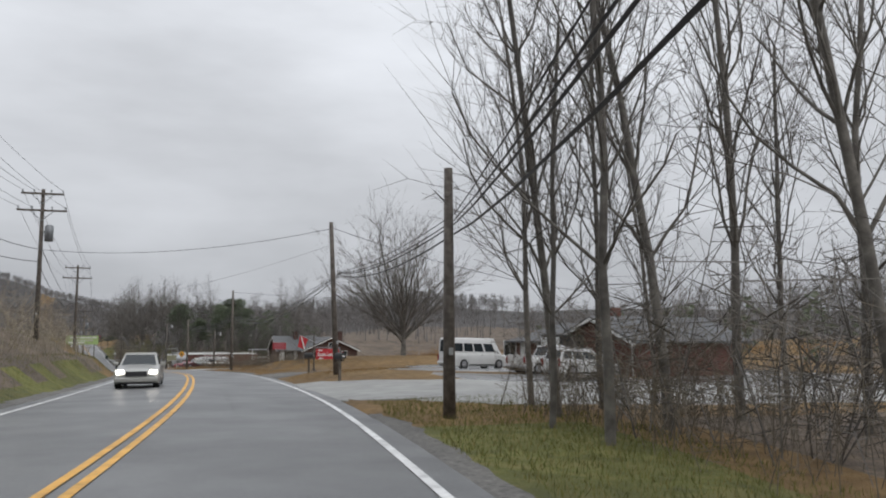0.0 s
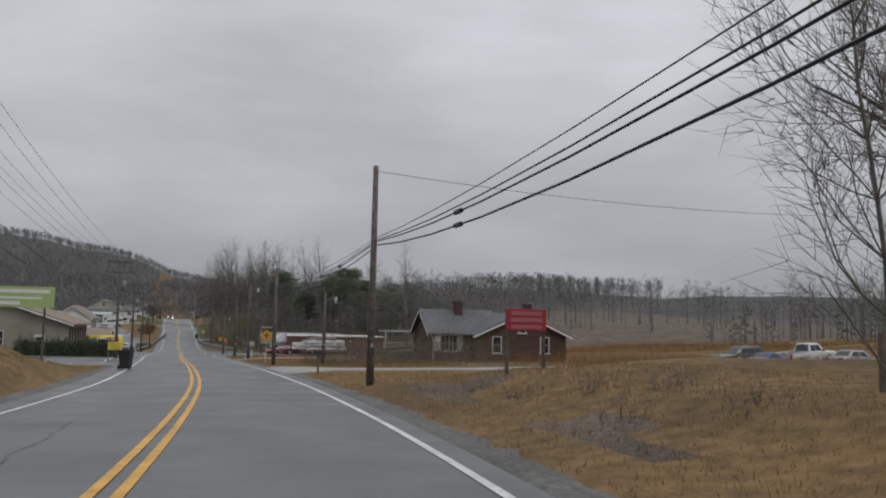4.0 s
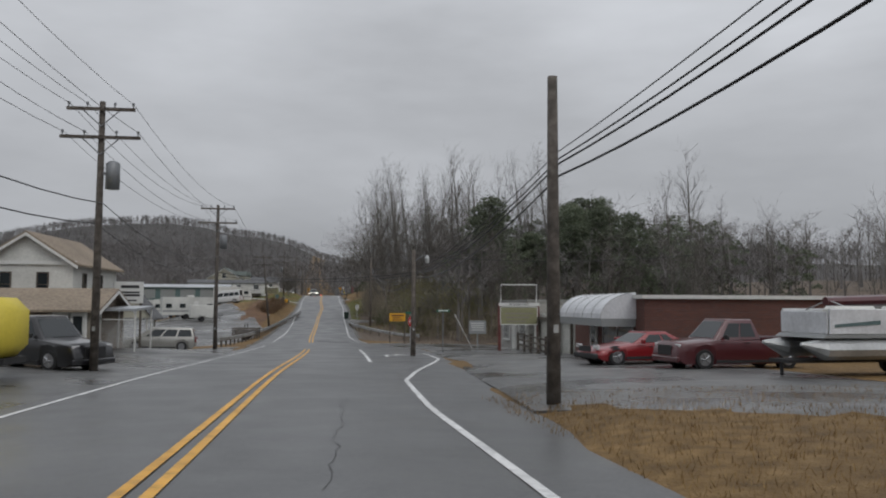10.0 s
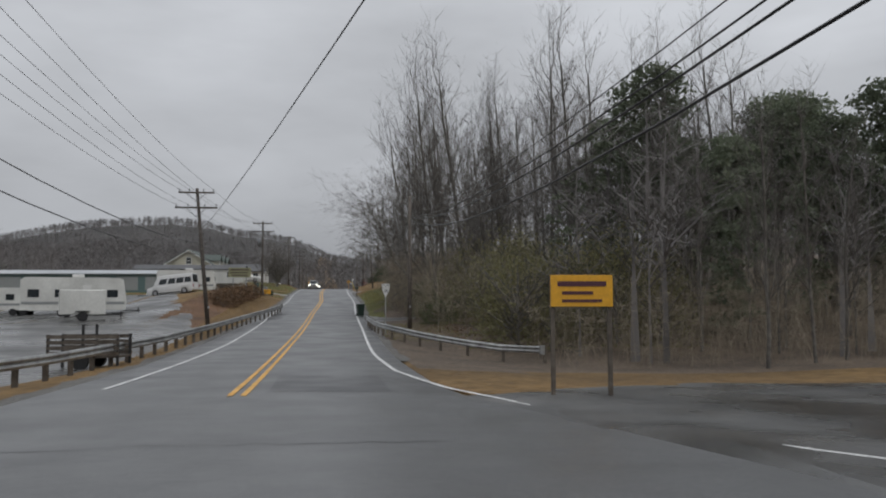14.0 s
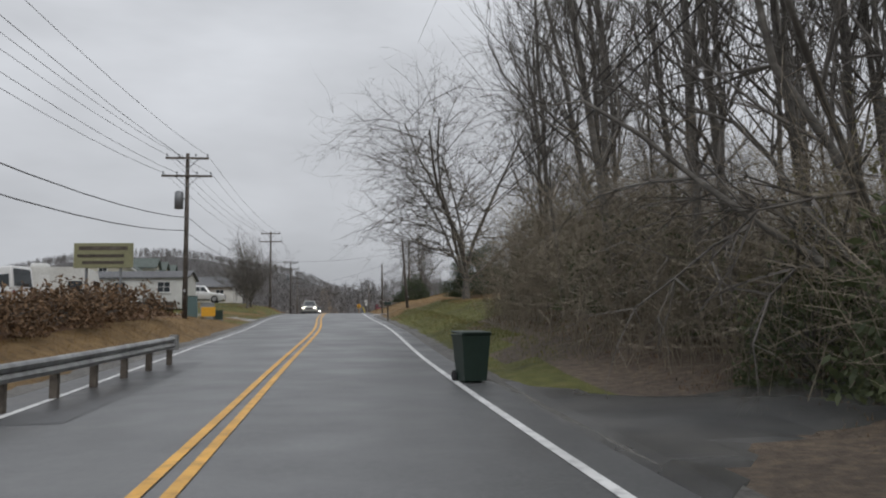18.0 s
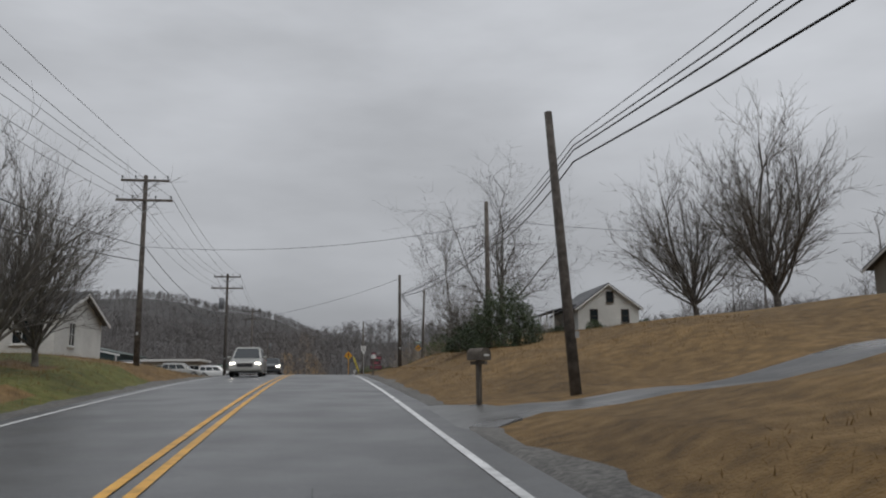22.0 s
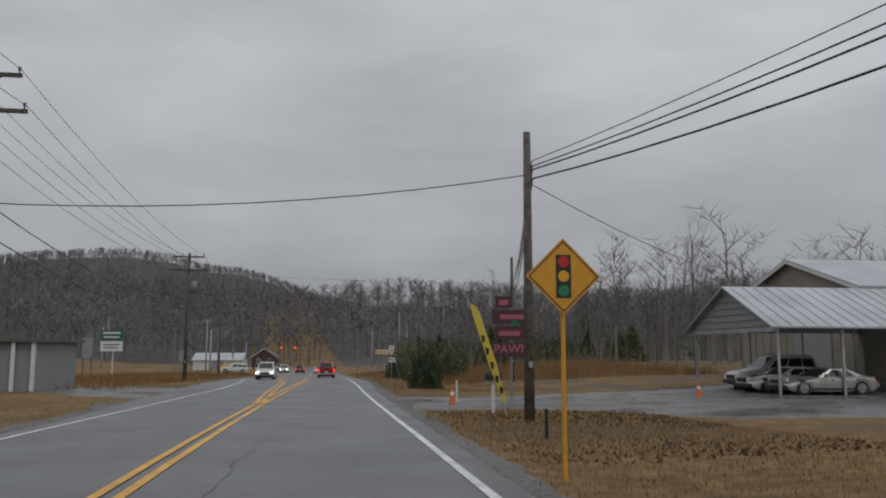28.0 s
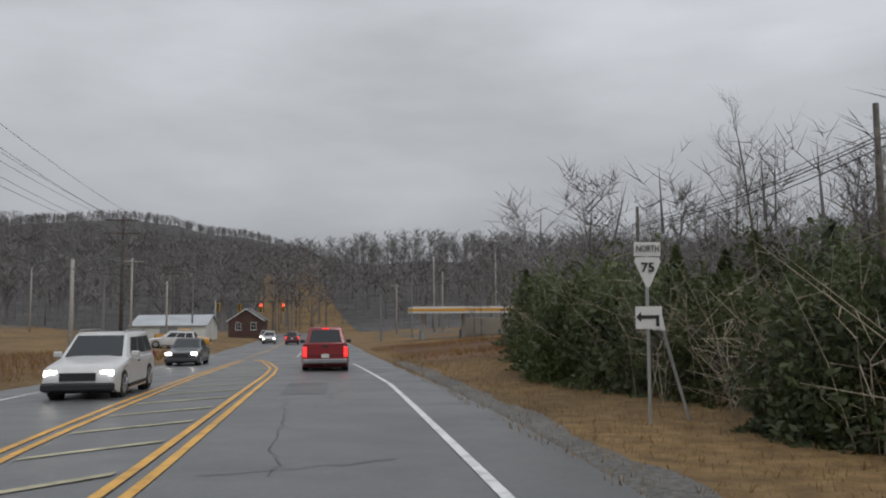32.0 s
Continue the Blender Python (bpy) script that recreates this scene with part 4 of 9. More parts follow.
def grow(rng, height, style):
    """Limbs and twigs of one bare tree, as rows for tubes()."""
    thick, thin, fine = [], [], []
    S = {"wood": dict(trunk=0.92, kids=(18, 7, 6), ang=(36, 36, 38), ln=(0.32, 0.48, 0.5), start=0.25, up=0.45, r=0.0085),
         "oak": dict(trunk=0.2, kids=(7, 11, 9, 5), ang=(42, 46, 42, 40), ln=(0.8, 0.46, 0.42, 0.48), start=0.4, up=0.1, r=0.018, stem=0.6),
         "maple": dict(trunk=0.24, kids=(26, 9, 7, 4), ang=(37, 25, 25, 25), ln=(0.74, 0.38, 0.44, 0.46), start=0.45, up=0.22, r=0.026),
         "droop": dict(trunk=0.13, kids=(7, 13, 10, 6), ang=(38, 56, 44, 40), ln=(0.86, 0.44, 0.42, 0.46), start=0.45, up=0.165, r=0.0185, stem=0.58),
         "scrub": dict(trunk=0.95, kids=(30, 8, 6), ang=(50, 38, 38), ln=(0.32, 0.5, 0.5), start=0.12, up=0.3, r=0.008)}[style]
    last = len(S["kids"])
    style = "oak" if style == "droop" else style

    def limb(p, d, length, r, level):
        n = (7, 5, 3, 2, 1)[level] if level < last else (1 if style != "oak" else 2)
        q = Vector(p)
        d = Vector(d).normalized()
        marks_ = [(q.copy(), d.copy(), r)]
        for i in range(n):
            wob = (0.05, 0.14, 0.18, 0.22, 0.25)[level]
            d = (d + Vector(rng.normal(0, wob, 3)) + Vector((0, 0, S["up"] * (0.3 if level else 0.1) * (1 if style != "oak" or level < 2 else -2.2)))).normalized()
            q2 = q + d * (length / n)
            r2 = r * (1 - (0.6 if level == 0 and style in ("oak", "maple") else 0.8) / n * (1 if level else 0.9))
            (thick if level < 2 else thin if level < 3 and level < last else fine).append((*q, *q2, r, r2))
            q, r = q2, r2
            marks_.append((q.copy(), d.copy(), r))
        if level < last:
            kids = S["kids"][level]
            for k in range(kids):
                t = S["start"] + (1 - S["start"]) * (k + rng.random()) / kids if level == 0 else 0.15 + 0.85 * (k + rng.random()) / kids
                if k >= kids - 2 and level == 0:
                    t = 1.0
                j = min(int(t * n + 0.5), n)
                bp, bd, br = marks_[j]
                a = math.radians(S["ang"][level] * rng.uniform(0.6, 1.25)) * (0.5 if t == 1.0 else 1)
                side = bd.orthogonal().normalized()
                side.rotate(Matrix.Rotation(rng.uniform(0, 2 * math.pi) if level else 2.4 * k + rng.uniform(-0.4, 0.4), 3, bd))
                nd = bd * math.cos(a) + side * math.sin(a)
                ln = length * S["ln"][level] * rng.uniform(0.65, 1.2) * (1.15 - 0.5 * t * (level == 0 and style == "wood"))
                if style in ("oak", "maple") and level == 0:
                    ln = height * S["ln"][0] * rng.uniform(0.7, 1.1)
                limb(bp, nd, ln, max(br * ((0.55 if level else S.get("stem", 0.45)) if t < 1.0 or style == "wood" else 0.85), 0.0045 if style != "maple" else 0.006), level + 1)
    limb((0, 0, 0), (rng.normal(0, 0.03), rng.normal(0, 0.03), 1), height * S["trunk"], height * S["r"], 0)
    return thick, thin, fine


TREE_KINDS = {}


def bare_tree(key, style, height, seed, x, y, z=None, turn=0.0, scale=1.0, label="tall bare deciduous tree with grey bark", group=""):
    m = Matrix.Translation((x, y, (ground(x, y) if z is None else z) - 0.15)) @ Matrix.Rotation(turn, 4, "Z") @ Matrix.Diagonal((scale, scale, scale, 1))
    if key in TREE_KINDS:
        o = TREE_KINDS[key]
        c = copy_thing(o, m)
        c.scale = (scale, scale, scale)
        return tagged(c, label, "tree", group)
    rng = np.random.default_rng(seed)
    thick, thin, fine = grow(rng, height, style)
    e = tagged(new("bare_tree"), label, "tree", group)
    v, f = tubes(thick, 6)
    bulk("trunk", v, f, M["bark"], e)
    v, f = tubes(thin, 3)
    v2, f2 = ribbons(fine, rng)
    f3 = np.concatenate([f, f2 + len(v)])
    bulk("crown", np.concatenate([v, v2]), f3, M["twig"], e, "fine leafless branches")
    e.matrix_basis = m
    TREE_KINDS[key] = e
    return e


def leaf_cards(rng, n, size, shape):
    """Small bent leaves filling a shape(rng, n) -> points and outward ways."""
    p, o = shape(rng, n)
    a = rng.normal(0, 1, (n, 3)) + o * 0.3
    a /= np.linalg.norm(a, axis=1, keepdims=True)
    b = np.cross(a, rng.normal(0, 1, (n, 3)))
    b /= np.linalg.norm(b, axis=1, keepdims=True)
    s = size * rng.uniform(0.6, 1.4, (n, 1))
    v = np.stack([p - a * s, p + b * s * 0.45, p + a * s, p - b * s * 0.45], 1).reshape(-1, 3)
    return v, np.arange(4 * n).reshape(-1, 4)


def dome(rx, ry, rz, lump=0.25, seed=0.0, cone=False):
    def shape(rng, n):
        d = rng.normal(0, 1, (n, 3))
        d[:, 2] = np.abs(d[:, 2]) - 0.15
        d /= np.linalg.norm(d, axis=1, keepdims=True)
        k = 1 + lump * np.sin(d[:, 0] * 7 + seed) * np.cos(d[:, 1] * 6 + seed * 2) + lump * 0.6 * np.sin(d[:, 2] * 11 + d[:, 0] * 9 + seed)
        r = k * rng.uniform(0.35, 1.0, n) ** 0.35
        p = d * r[:, None] * [rx, ry, rz]
        if cone:
            h = rng.random(n) ** 1.5
            w = (1 - h) * rng.uniform(0.5, 1.0, n) ** 0.5 * (1 + lump * np.sin(h * 24 + d[:, 0] * 4 + seed))
            an = rng.uniform(0, 2 * np.pi, n)
            p = np.stack([np.cos(an) * w * rx, np.sin(an) * w * ry, h * rz - w * 0.12 * rz], 1)
        p[:, 2] = np.maximum(p[:, 2], 0.02) + 0.05
        return p, d
    return shape


BUSH_KINDS = {}


def bush(key, x, y, rx, rz, n, size, mat, label, name="evergreen_shrub", cone=False, ry=None, stem=0.06, seed=1, group="", z=None, turn=0.0, scale=1.0):
    m = Matrix.Translation((x, y, (ground(x, y) if z is None else z) - 0.05)) @ Matrix.Rotation(turn, 4, "Z") @ Matrix.Diagonal((scale, scale, scale, 1))
    if key and key in BUSH_KINDS:
        c = copy_thing(BUSH_KINDS[key], m)
        c.scale = (scale, scale, scale)
        return tagged(c, label, "shrub", group)
    rng = np.random.default_rng(seed)
    e = tagged(new(name), label, "shrub", group)
    v, f = leaf_cards(rng, n, size, dome(rx, ry or rx, rz, 0.22, seed, cone))
    bulk("foliage", v, f, mat, e)
    segs = [(0, 0, -0.1, 0, 0, rz * 0.8, stem, stem * 0.4)]
    for k in range(26):
        an, h = rng.uniform(0, 6.28), rng.uniform(0.05, 0.7) * rz
        w = rng.uniform(0.5, 0.9) * rx * ((1 - h / rz) if cone else 1)
        segs.append((0, 0, h * 0.6, math.cos(an) * w, math.sin(an) * w, h + 0.2 * rz * (not cone), stem * 0.5, stem * 0.15))
    v, f = tubes(segs, 4)
    bulk("stem", v, f, M["bark"], e)
    e.matrix_basis = m
    if key:
        BUSH_KINDS[key] = e
    return e


def thicket(places, height, label, mat, seed, name="thicket", twigs=5, r=0.014):
    """A tangle of stems, one object of stuff. places: array of x, y."""
    rng = np.random.default_rng(seed)
    n = len(places)
    z = ground_np(places[:, 0].copy(), places[:, 1].copy())
    p = np.column_stack([places, z - 0.05])
    segs = []
    d = np.column_stack([rng.normal(0, 0.28, (n, 2)), np.ones(n)])
    ln = height * rng.uniform(0.5, 1.15, n)
    q = p + d * ln[:, None] * 0.55
    d2 = d + np.column_stack([rng.normal(0, 0.4, (n, 2)), rng.normal(-0.1, 0.3, n)])
    e = q + d2 * ln[:, None] * 0.5
    twig = []
    segs += [np.column_stack([p, q, np.full(n, r), np.full(n, r * 0.7)]), np.column_stack([q, e, np.full(n, r * 0.7), np.full(n, r * 0.25)])]
    for k in range(twigs):
        t = rng.uniform(0.2, 1.0, (n, 1))
        s = np.where(rng.random((n, 1)) < 0.5, p + (q - p) * t, q + (e - q) * t)
        w = s + rng.normal(0, 1, (n, 3)) * [1, 1, 0.6] * height * 0.17 + [0, 0, height * 0.06]
        twig.append(np.column_stack([s, w, np.full(n, r * 0.5), np.full(n, r * 0.2)]))
    v, f = tubes(np.concatenate(segs), 3)
    v2, f2 = ribbons(np.concatenate(twig), rng, 1.3)
    ob = bulk(name, np.concatenate([v, v2]), np.concatenate([f, f2 + len(v)]), mat)
    return tagged(ob, label, "brush", kind="stuff")


def scatter(n, u0, u1, y0, y1, seed):
    rng = np.random.default_rng(seed)
    y = rng.uniform(y0, y1, n)
    u = rng.uniform(u0, u1, n)
    return np.column_stack([road_x(y) + u, y])


def blades(n, u0, u1, y0, y1, h, w, mat, label, seed, name="grass", keep=None):
    rng = np.random.default_rng(seed)
    p = scatter(n, u0, u1, y0, y1, seed)
    if keep is not None:
        p = p[keep(p[:, 0] - road_x(p[:, 1]), p[:, 1])]
    n = len(p)
    z = ground_np(p[:, 0].copy(), p[:, 1].copy())
    b = np.column_stack([p, z - 0.02])
    an = rng.uniform(0, np.pi, n)
    s = np.column_stack([np.cos(an), np.sin(an), np.zeros(n)]) * w * rng.uniform(0.6, 1.4, (n, 1))
    t = b + np.column_stack([rng.normal(0, 0.35, (n, 2)) * h, h * rng.uniform(0.5, 1.3, n)])
    v = np.stack([b - s, b + s, t], 1).reshape(-1, 3)
    return tagged(bulk(name, v, np.arange(3 * n).reshape(-1, 3), mat), label, "grass", kind="stuff")


def far_tree(rng, h, wide=1.0, twigs=6):
    """A light bare tree for distant woods."""
    segs = [(0, 0, 0, 0, 0, h * 0.6, h * 0.014, h * 0.008), (0, 0, h * 0.6, rng.normal(0, 0.04) * h, rng.normal(0, 0.04) * h, h, h * 0.008, 0.01)]
    for k in range(15):
        t = rng.uniform(0.3, 0.95)
        a, ln = rng.uniform(0, 6.28), h * rng.uniform(0.16, 0.34) * (1.25 - t * 0.6)
        e = (math.cos(a) * ln * 0.8, math.sin(a) * ln * 0.8, h * t + ln * 0.75)
        segs.append((0, 0, h * t, *e, h * 0.005 * wide, 0.018 * wide))
        for j in range(twigs):
            s = rng.uniform(0.35, 1.0)
            b = [e[0] * s, e[1] * s, h * t + ln * 0.75 * s]
            segs.append((*b, b[0] + rng.normal(0, 0.09) * h, b[1] + rng.normal(0, 0.09) * h, b[2] + rng.uniform(0.03, 0.13) * h, h * 0.003 * wide, 0.012 * wide))
    return slivers(segs, rng, 1.4)


def ridge_tree(rng, h):
    return far_tree(rng, h, 1.4, 3)


def mid_tree(rng, h):
    """A finer bare tree for the nearer woods."""
    return far_tree(rng, h, 0.55, 7)


def pine_crown(rng, h, clumps, each, size, low=0.42):
    """Clumped tufts of needles on the upper part of a tall trunk."""
    V = []
    for k in range(clumps):
        t = low + (0.98 - low) * k / (clumps - 1)
        w = h * 0.19 * (1.15 - abs(t - 0.6) * 1.6)
        a, r = 2.4 * k + rng.uniform(-0.5, 0.5), w * rng.uniform(0.3, 1.0) * (k < clumps - 1)
        v, _ = leaf_cards(rng, each, h * size, dome(h * 0.085, h * 0.085, h * 0.06, 0.25, k))
        V.append(v + [math.cos(a) * r, math.sin(a) * r, h * t])
    v = np.concatenate(V)
    return v, np.arange(len(v)).reshape(-1, 4)


def far_pine(rng, h):
    return pine_crown(rng, h, 9, 18, 0.045, 0.14)


def woods(name, pts, mat, label, seed, maker, h0, h1, kinds=6):
    rng = np.random.default_rng(seed)
    base = [maker(rng, 1.0 * 12) for _ in range(kinds)]
    V, F, off = [], [], 0
    z = ground_np(pts[:, 0].copy(), pts[:, 1].copy())
    for (x, y), zz in zip(pts, z):
        v, f = base[rng.integers(kinds)]
        s, a = rng.uniform(h0, h1) / 12, rng.uniform(0, 6.28)
        c, q = math.cos(a) * s, math.sin(a) * s
        V.append(np.column_stack([v[:, 0] * c - v[:, 1] * q + x, v[:, 0] * q + v[:, 1] * c + y, v[:, 2] * s + zz - 0.3]))
        F.append(f + off)
        off += len(v)
    return tagged(bulk(name, np.concatenate(V), np.concatenate(F), mat), label, "woods", kind="stuff")


def pine_tree(x, y, h, turn=0.0, label="tall pine with clumped green crown and bare trunk", group="pines"):
    if "pine_tree" in TREE_KINDS:
        c = copy_thing(TREE_KINDS["pine_tree"], Matrix.Translation((x, y, ground(x, y) - 0.2)) @ Matrix.Rotation(turn, 4, "Z"))
        c.scale = (h / 15,) * 3
        return tagged(c, label, "tree", group)
    rng = np.random.default_rng(77)
    e = tagged(new("pine_tree"), label, "tree", group)
    segs = [(0, 0, 0, 0.2, 0, 7, 0.19, 0.13), (0.2, 0, 7, 0, 0.1, 14.6, 0.13, 0.03)]
    for k in range(22):
        z, a = rng.uniform(4.5, 14), rng.uniform(0, 6.28)
        w = rng.uniform(1.2, 2.8)
        segs.append((0.1, 0, z, math.cos(a) * w, math.sin(a) * w, z + 0.5, 0.05, 0.012))
    bulk("trunk", *tubes(segs, 6), M["bark"], e)
    bulk("crown", *pine_crown(rng, 15, 34, 190, 0.012), M["pine"], e, "clumped green needles")
    e.matrix_basis = Matrix.Translation((x, y, ground(x, y) - 0.2)) @ Matrix.Rotation(turn, 4, "Z")
    e.scale = (h / 15,) * 3
    TREE_KINDS["pine_tree"] = e
    return e

# distant woods on the hills round the place
_r = np.random.default_rng(11)
ring = []
for n, u0, u1, y0, y1 in ((140, 66, 130, -40, 84), (170, 118, 190, 84, 225), (260, 120, 250, 40, 330), (160, 45, 120, 262, 420), (330, 34, 130, 455, 620), (240, -130, -52, -60, 130), (250, -150, -75, 130, 420),
                          (160, -330, -140, 0, 450), (400, -300, -60, 440, 700), (330, 60, 300, 430, 700)):
    ring.append(scatter(n, u0, u1, y0, y1, n + int(u1)))
woods("woods", np.concatenate(ring), M["far_twig"], "leafless grey-brown winter woods on the low hills", 21, mid_tree, 9, 15)
hill = np.column_stack([_r.uniform(-380, 380, 3800), 636 + 240 * _r.random(3800) ** 0.9])
woods("woods", hill, M["far_twig"], "leafless grey winter woods covering the far ridge", 22, ridge_tree, 11, 17)
far_hill = np.column_stack([_r.uniform(-1000, 140, 4000), _r.uniform(1600, 2130, 4000)])
far_hill = far_hill[((far_hill[:, 0] + 430) / 570) ** 2 + ((far_hill[:, 1] - 2050) / 450) ** 2 < 1]
woods("woods", far_hill, M["far_twig"], "leafless grey winter woods on a rounded far hill", 24, lambda r, h: far_tree(r, h, 2.6, 2), 13, 18)
ev = np.concatenate([scatter(40, 50, 130, -40, 90, 31), scatter(50, 118, 180, 90, 240, 35), scatter(60, -120, -60, -60, 300, 32), scatter(90, 40, 120, 440, 640, 33), scatter(40, -200, -70, 420, 650, 34)])
woods("pines", ev, M["pine"], "scattered dark pines among bare woods", 23, far_pine, 5, 9.5)

# right: stems beside the road at the start
for i, (u, y, h, k) in enumerate(((8.9, 16, 13, 0), (8.0, 11.5, 12, 1), (12.8, 14, 15, 2), (10.2, 13, 13.5, 0), (9.4, 19, 12, 1), (10.9, 17.5, 11, 2), (14.2, 11.5, 12, 1), (11.8, 8.5, 14, 0), (16, 16, 11, 2), (7.9, 14, 9, 1), (13.2, 18.5, 9, 0), (8.6, 4, 12, 2), (12, 2, 13, 1))):
    x = float(road_x(y)) + u
    bare_tree(f"wood{k}", "wood", 13, 40 + k, x, y, None, i * 1.7, h / 13, "slender bare roadside tree with forking grey trunk", "roadside trees")
thicket(np.concatenate([scatter(420, 8.2, 17, 2, 19.5, 51), scatter(170, 8.6, 11.5, 10, 18, 53)]), 2.3, "tangled brown saplings under the roadside trees", M["brush_dark"], 52, twigs=8, r=0.009)
thicket(scatter(45, 8.8, 16.5, 9, 13.5, 54), 4.2, "thin bare saplings crowding the roadside trunks", M["twig"], 55, twigs=26, r=0.02)
bare_tree("maple", "maple", 9.5, 61, 26.0, 67.0, None, 0.4, 1.15, "broad vase-shaped bare maple with many fine branches")
bare_tree("sapling", "scrub", 7.5, 62, 16.3, 63.8, None, 0, 0.72, "slim young bare tree on the grassy mound")
thicket(np.concatenate([scatter(26, u, u + 0.9, y, y + 1.0, 610 + i) for i, (u, y) in enumerate(((7.4, 68), (8.3, 71.5), (7.6, 74), (9.2, 69.5), (8.6, 66), (7.2, 77)))]), 0.4, "dark dead weed clumps on the eroded mound", M["twig"], 69, "weed_clumps", 6, 0.006)
blades(9000, 22, 62, 66, 130, 1.0, 0.02, M["tall_grass"], "tall orange-brown broomsedge in the field", 63, "tall_grass")
blades(14000, 34, 118, 100, 205, 1.0, 0.04, M["tall_grass"], "tall orange-tan grass in the sloping field behind the shops", 64, "tall_grass")
thicket(scatter(260, 36, 48, 150, 200, 163), 3.2, "dark leafless hedgerow along the foot of the field", M["brush"], 164, twigs=8)
thicket(np.concatenate([scatter(820, 8.6, 22, 109.5, 122, 65), scatter(200, 12, 24, 112, 128, 66)]), 2.1, "leafless dark brown brush in front of the brick house", M["brush_dark"], 67, twigs=8, r=0.008)
blades(2600, 8.0, 18, 108.5, 120, 0.45, 0.012, M["blade_dry"], "long dead grass round the brush", 68, "tall_grass")
# right: woods behind the junction and on the bank
_w = np.random.default_rng(5)
spots = [(_w.uniform(12, 60), _w.uniform(232, 262)) for _ in range(46)] + [(_w.uniform(9.5, 28), _w.uniform(246, 286)) for _ in range(46)] + [(_w.uniform(30, 62), _w.uniform(206, 232)) for _ in range(10)]
for i, (u, y) in enumerate(spots):
    if (y < 264 and u < 17 and i % 3 != 0) or u < 13 and y < 240 or (y > 278 and u < 9) or (u < 10.5 and 257 < y < 267):
        continue
    bare_tree(f"wood{i % 3}", "wood", 13, 40, float(road_x(y)) + u, y, None, i * 2.1, _w.uniform(0.6, 1.35) * (1.15 if y > 250 else 0.8), "tall bare woodland tree on the bank", "bank woodland")
for i, (u, y, k) in enumerate(((9.2, 272, 1.25), (10.4, 276, 1.35), (9.0, 279, 1.05), (11.5, 281, 1.3), (12.6, 274, 1.4), (10.0, 284, 1.0), (8.6, 275.5, 0.8), (13.5, 284, 1.3))):
    bare_tree(f"wood{i % 3}", "wood", 13, 40, float(road_x(y)) + u, y, None, i * 1.9, k, "tall bare woodland tree on the bank", "bank woodland")
for i in range(16):
    u, y = _w.uniform(18, 46), _w.uniform(226, 236)
    bare_tree(f"wood{i % 3}", "wood", 13, 40, float(road_x(y)) + u, y, None, i * 2.3, _w.uniform(0.55, 0.85), "slender bare tree at the edge of the woods", "bank woodland")
for i in range(12):
    u, y = _w.uniform(20, 48), _w.uniform(240, 262)
    pine_tree(float(road_x(y)) + u, y, _w.uniform(10, 15.5), i * 1.3, "green pine among bare trees")
woods("pines", scatter(46, 17, 60, 231, 262, 171), M["pine"], "green pines and cedars standing among the bare trees", 172, lambda r, h: pine_crown(r, h, 18, 60, 0.02, 0.08), 7, 13, 4)
woods("woods", scatter(120, 13, 62, 228, 266, 173), M["far_twig"], "fine bare trees packed behind the junction", 174, mid_tree, 8, 13)
for i in range(32):
    y = _w.uniform(236, 258)
    bush("privet", float(road_x(y)) + _w.uniform(10.8, 20), y, 1.6, 3.2, 1450, 0.056, M["privet"], "tall half-evergreen privet behind the guard rail", "evergreen_shrub", False, seed=4, group="bank shrubs", turn=i, scale=_w.uniform(1.3, 1.9))
bare_tree("oak", "oak", 17, 81, 13.6, 262.5, None, 2.4, 0.7, "great spreading bare oak standing over the guard rail")
for i in range(34):
    y = _w.uniform(236, 283)
    u = _w.uniform(9.0, 18)
    bush("privet", float(road_x(y)) + u, y, 1.6, 3.2, 1450, 0.056, M["privet"], "thin half-evergreen privet among bare trunks", "evergreen_shrub", False, seed=4, group="bank shrubs", turn=i, scale=_w.uniform(0.6, 1.4))
for i in range(12):
    y = 251 + i * 2.9
    bush("vine_shrub", float(road_x(y)) + 9.2 + 2.2 * ((i * 7) % 4) / 3, y, 1.5, 2.4, 2600, 0.07, M["cedar_dark"], "dark vine-covered shrub low on the wooded bank", "evergreen_shrub", False, seed=18, group="bank shrubs", turn=i * 1.1, scale=0.8 + 0.15 * (i % 4))
thicket(np.concatenate([scatter(1300, 8.6, 22, 245, 286, 71), scatter(900, 12, 40, 228, 246, 72), scatter(320, 8.0, 11, 250, 286, 73), scatter(700, 7.2, 12, 266, 285, 76)]), 4.0, "dense leafless brown thicket on the wooded bank", M["brush"], 74, twigs=15, r=0.01)
blades(9000, 7.5, 22, 240, 285, 0.1, 0.06, M["dead_leaf"], "fallen brown leaves on the bank", 75, "leaf_litter")
# right: the lawn hill
bare_tree("great_oak", "droop", 17, 87, *by(10.3, 306.5)[:2], None, 0.5, 1.0, "great spreading bare oak with drooping twigs")
bush("", *by(11.9, 309.7)[:2], 2.5, 3.6, 22000, 0.06, M["evergreen"], "large dome-shaped dark evergreen holly by the oak", seed=8)
for i, (u, y, s) in enumerate(((24, 314, 0.95), (27, 317, 0.8))):
    bare_tree("oak", "oak", 17, 81, *by(u, y)[:2], None, 2.2 + i, s, "bare multi-stemmed tree on the lawn hill")
bare_tree("maple", "maple", 9.5, 61, 28.5, 364.6, None, 1, 0.98, "bare vase-shaped tree beyond the lawn", "lawn trees")
bare_tree("maple", "maple", 9.5, 61, 32.0, 359.5, None, 2, 1.2, "bare vase-shaped tree beyond the lawn", "lawn trees")
bare_tree("oak2", "oak", 12, 83, 12.3, 354.2, None, 1.1, 0.66, "spreading bare tree rising over a round evergreen")
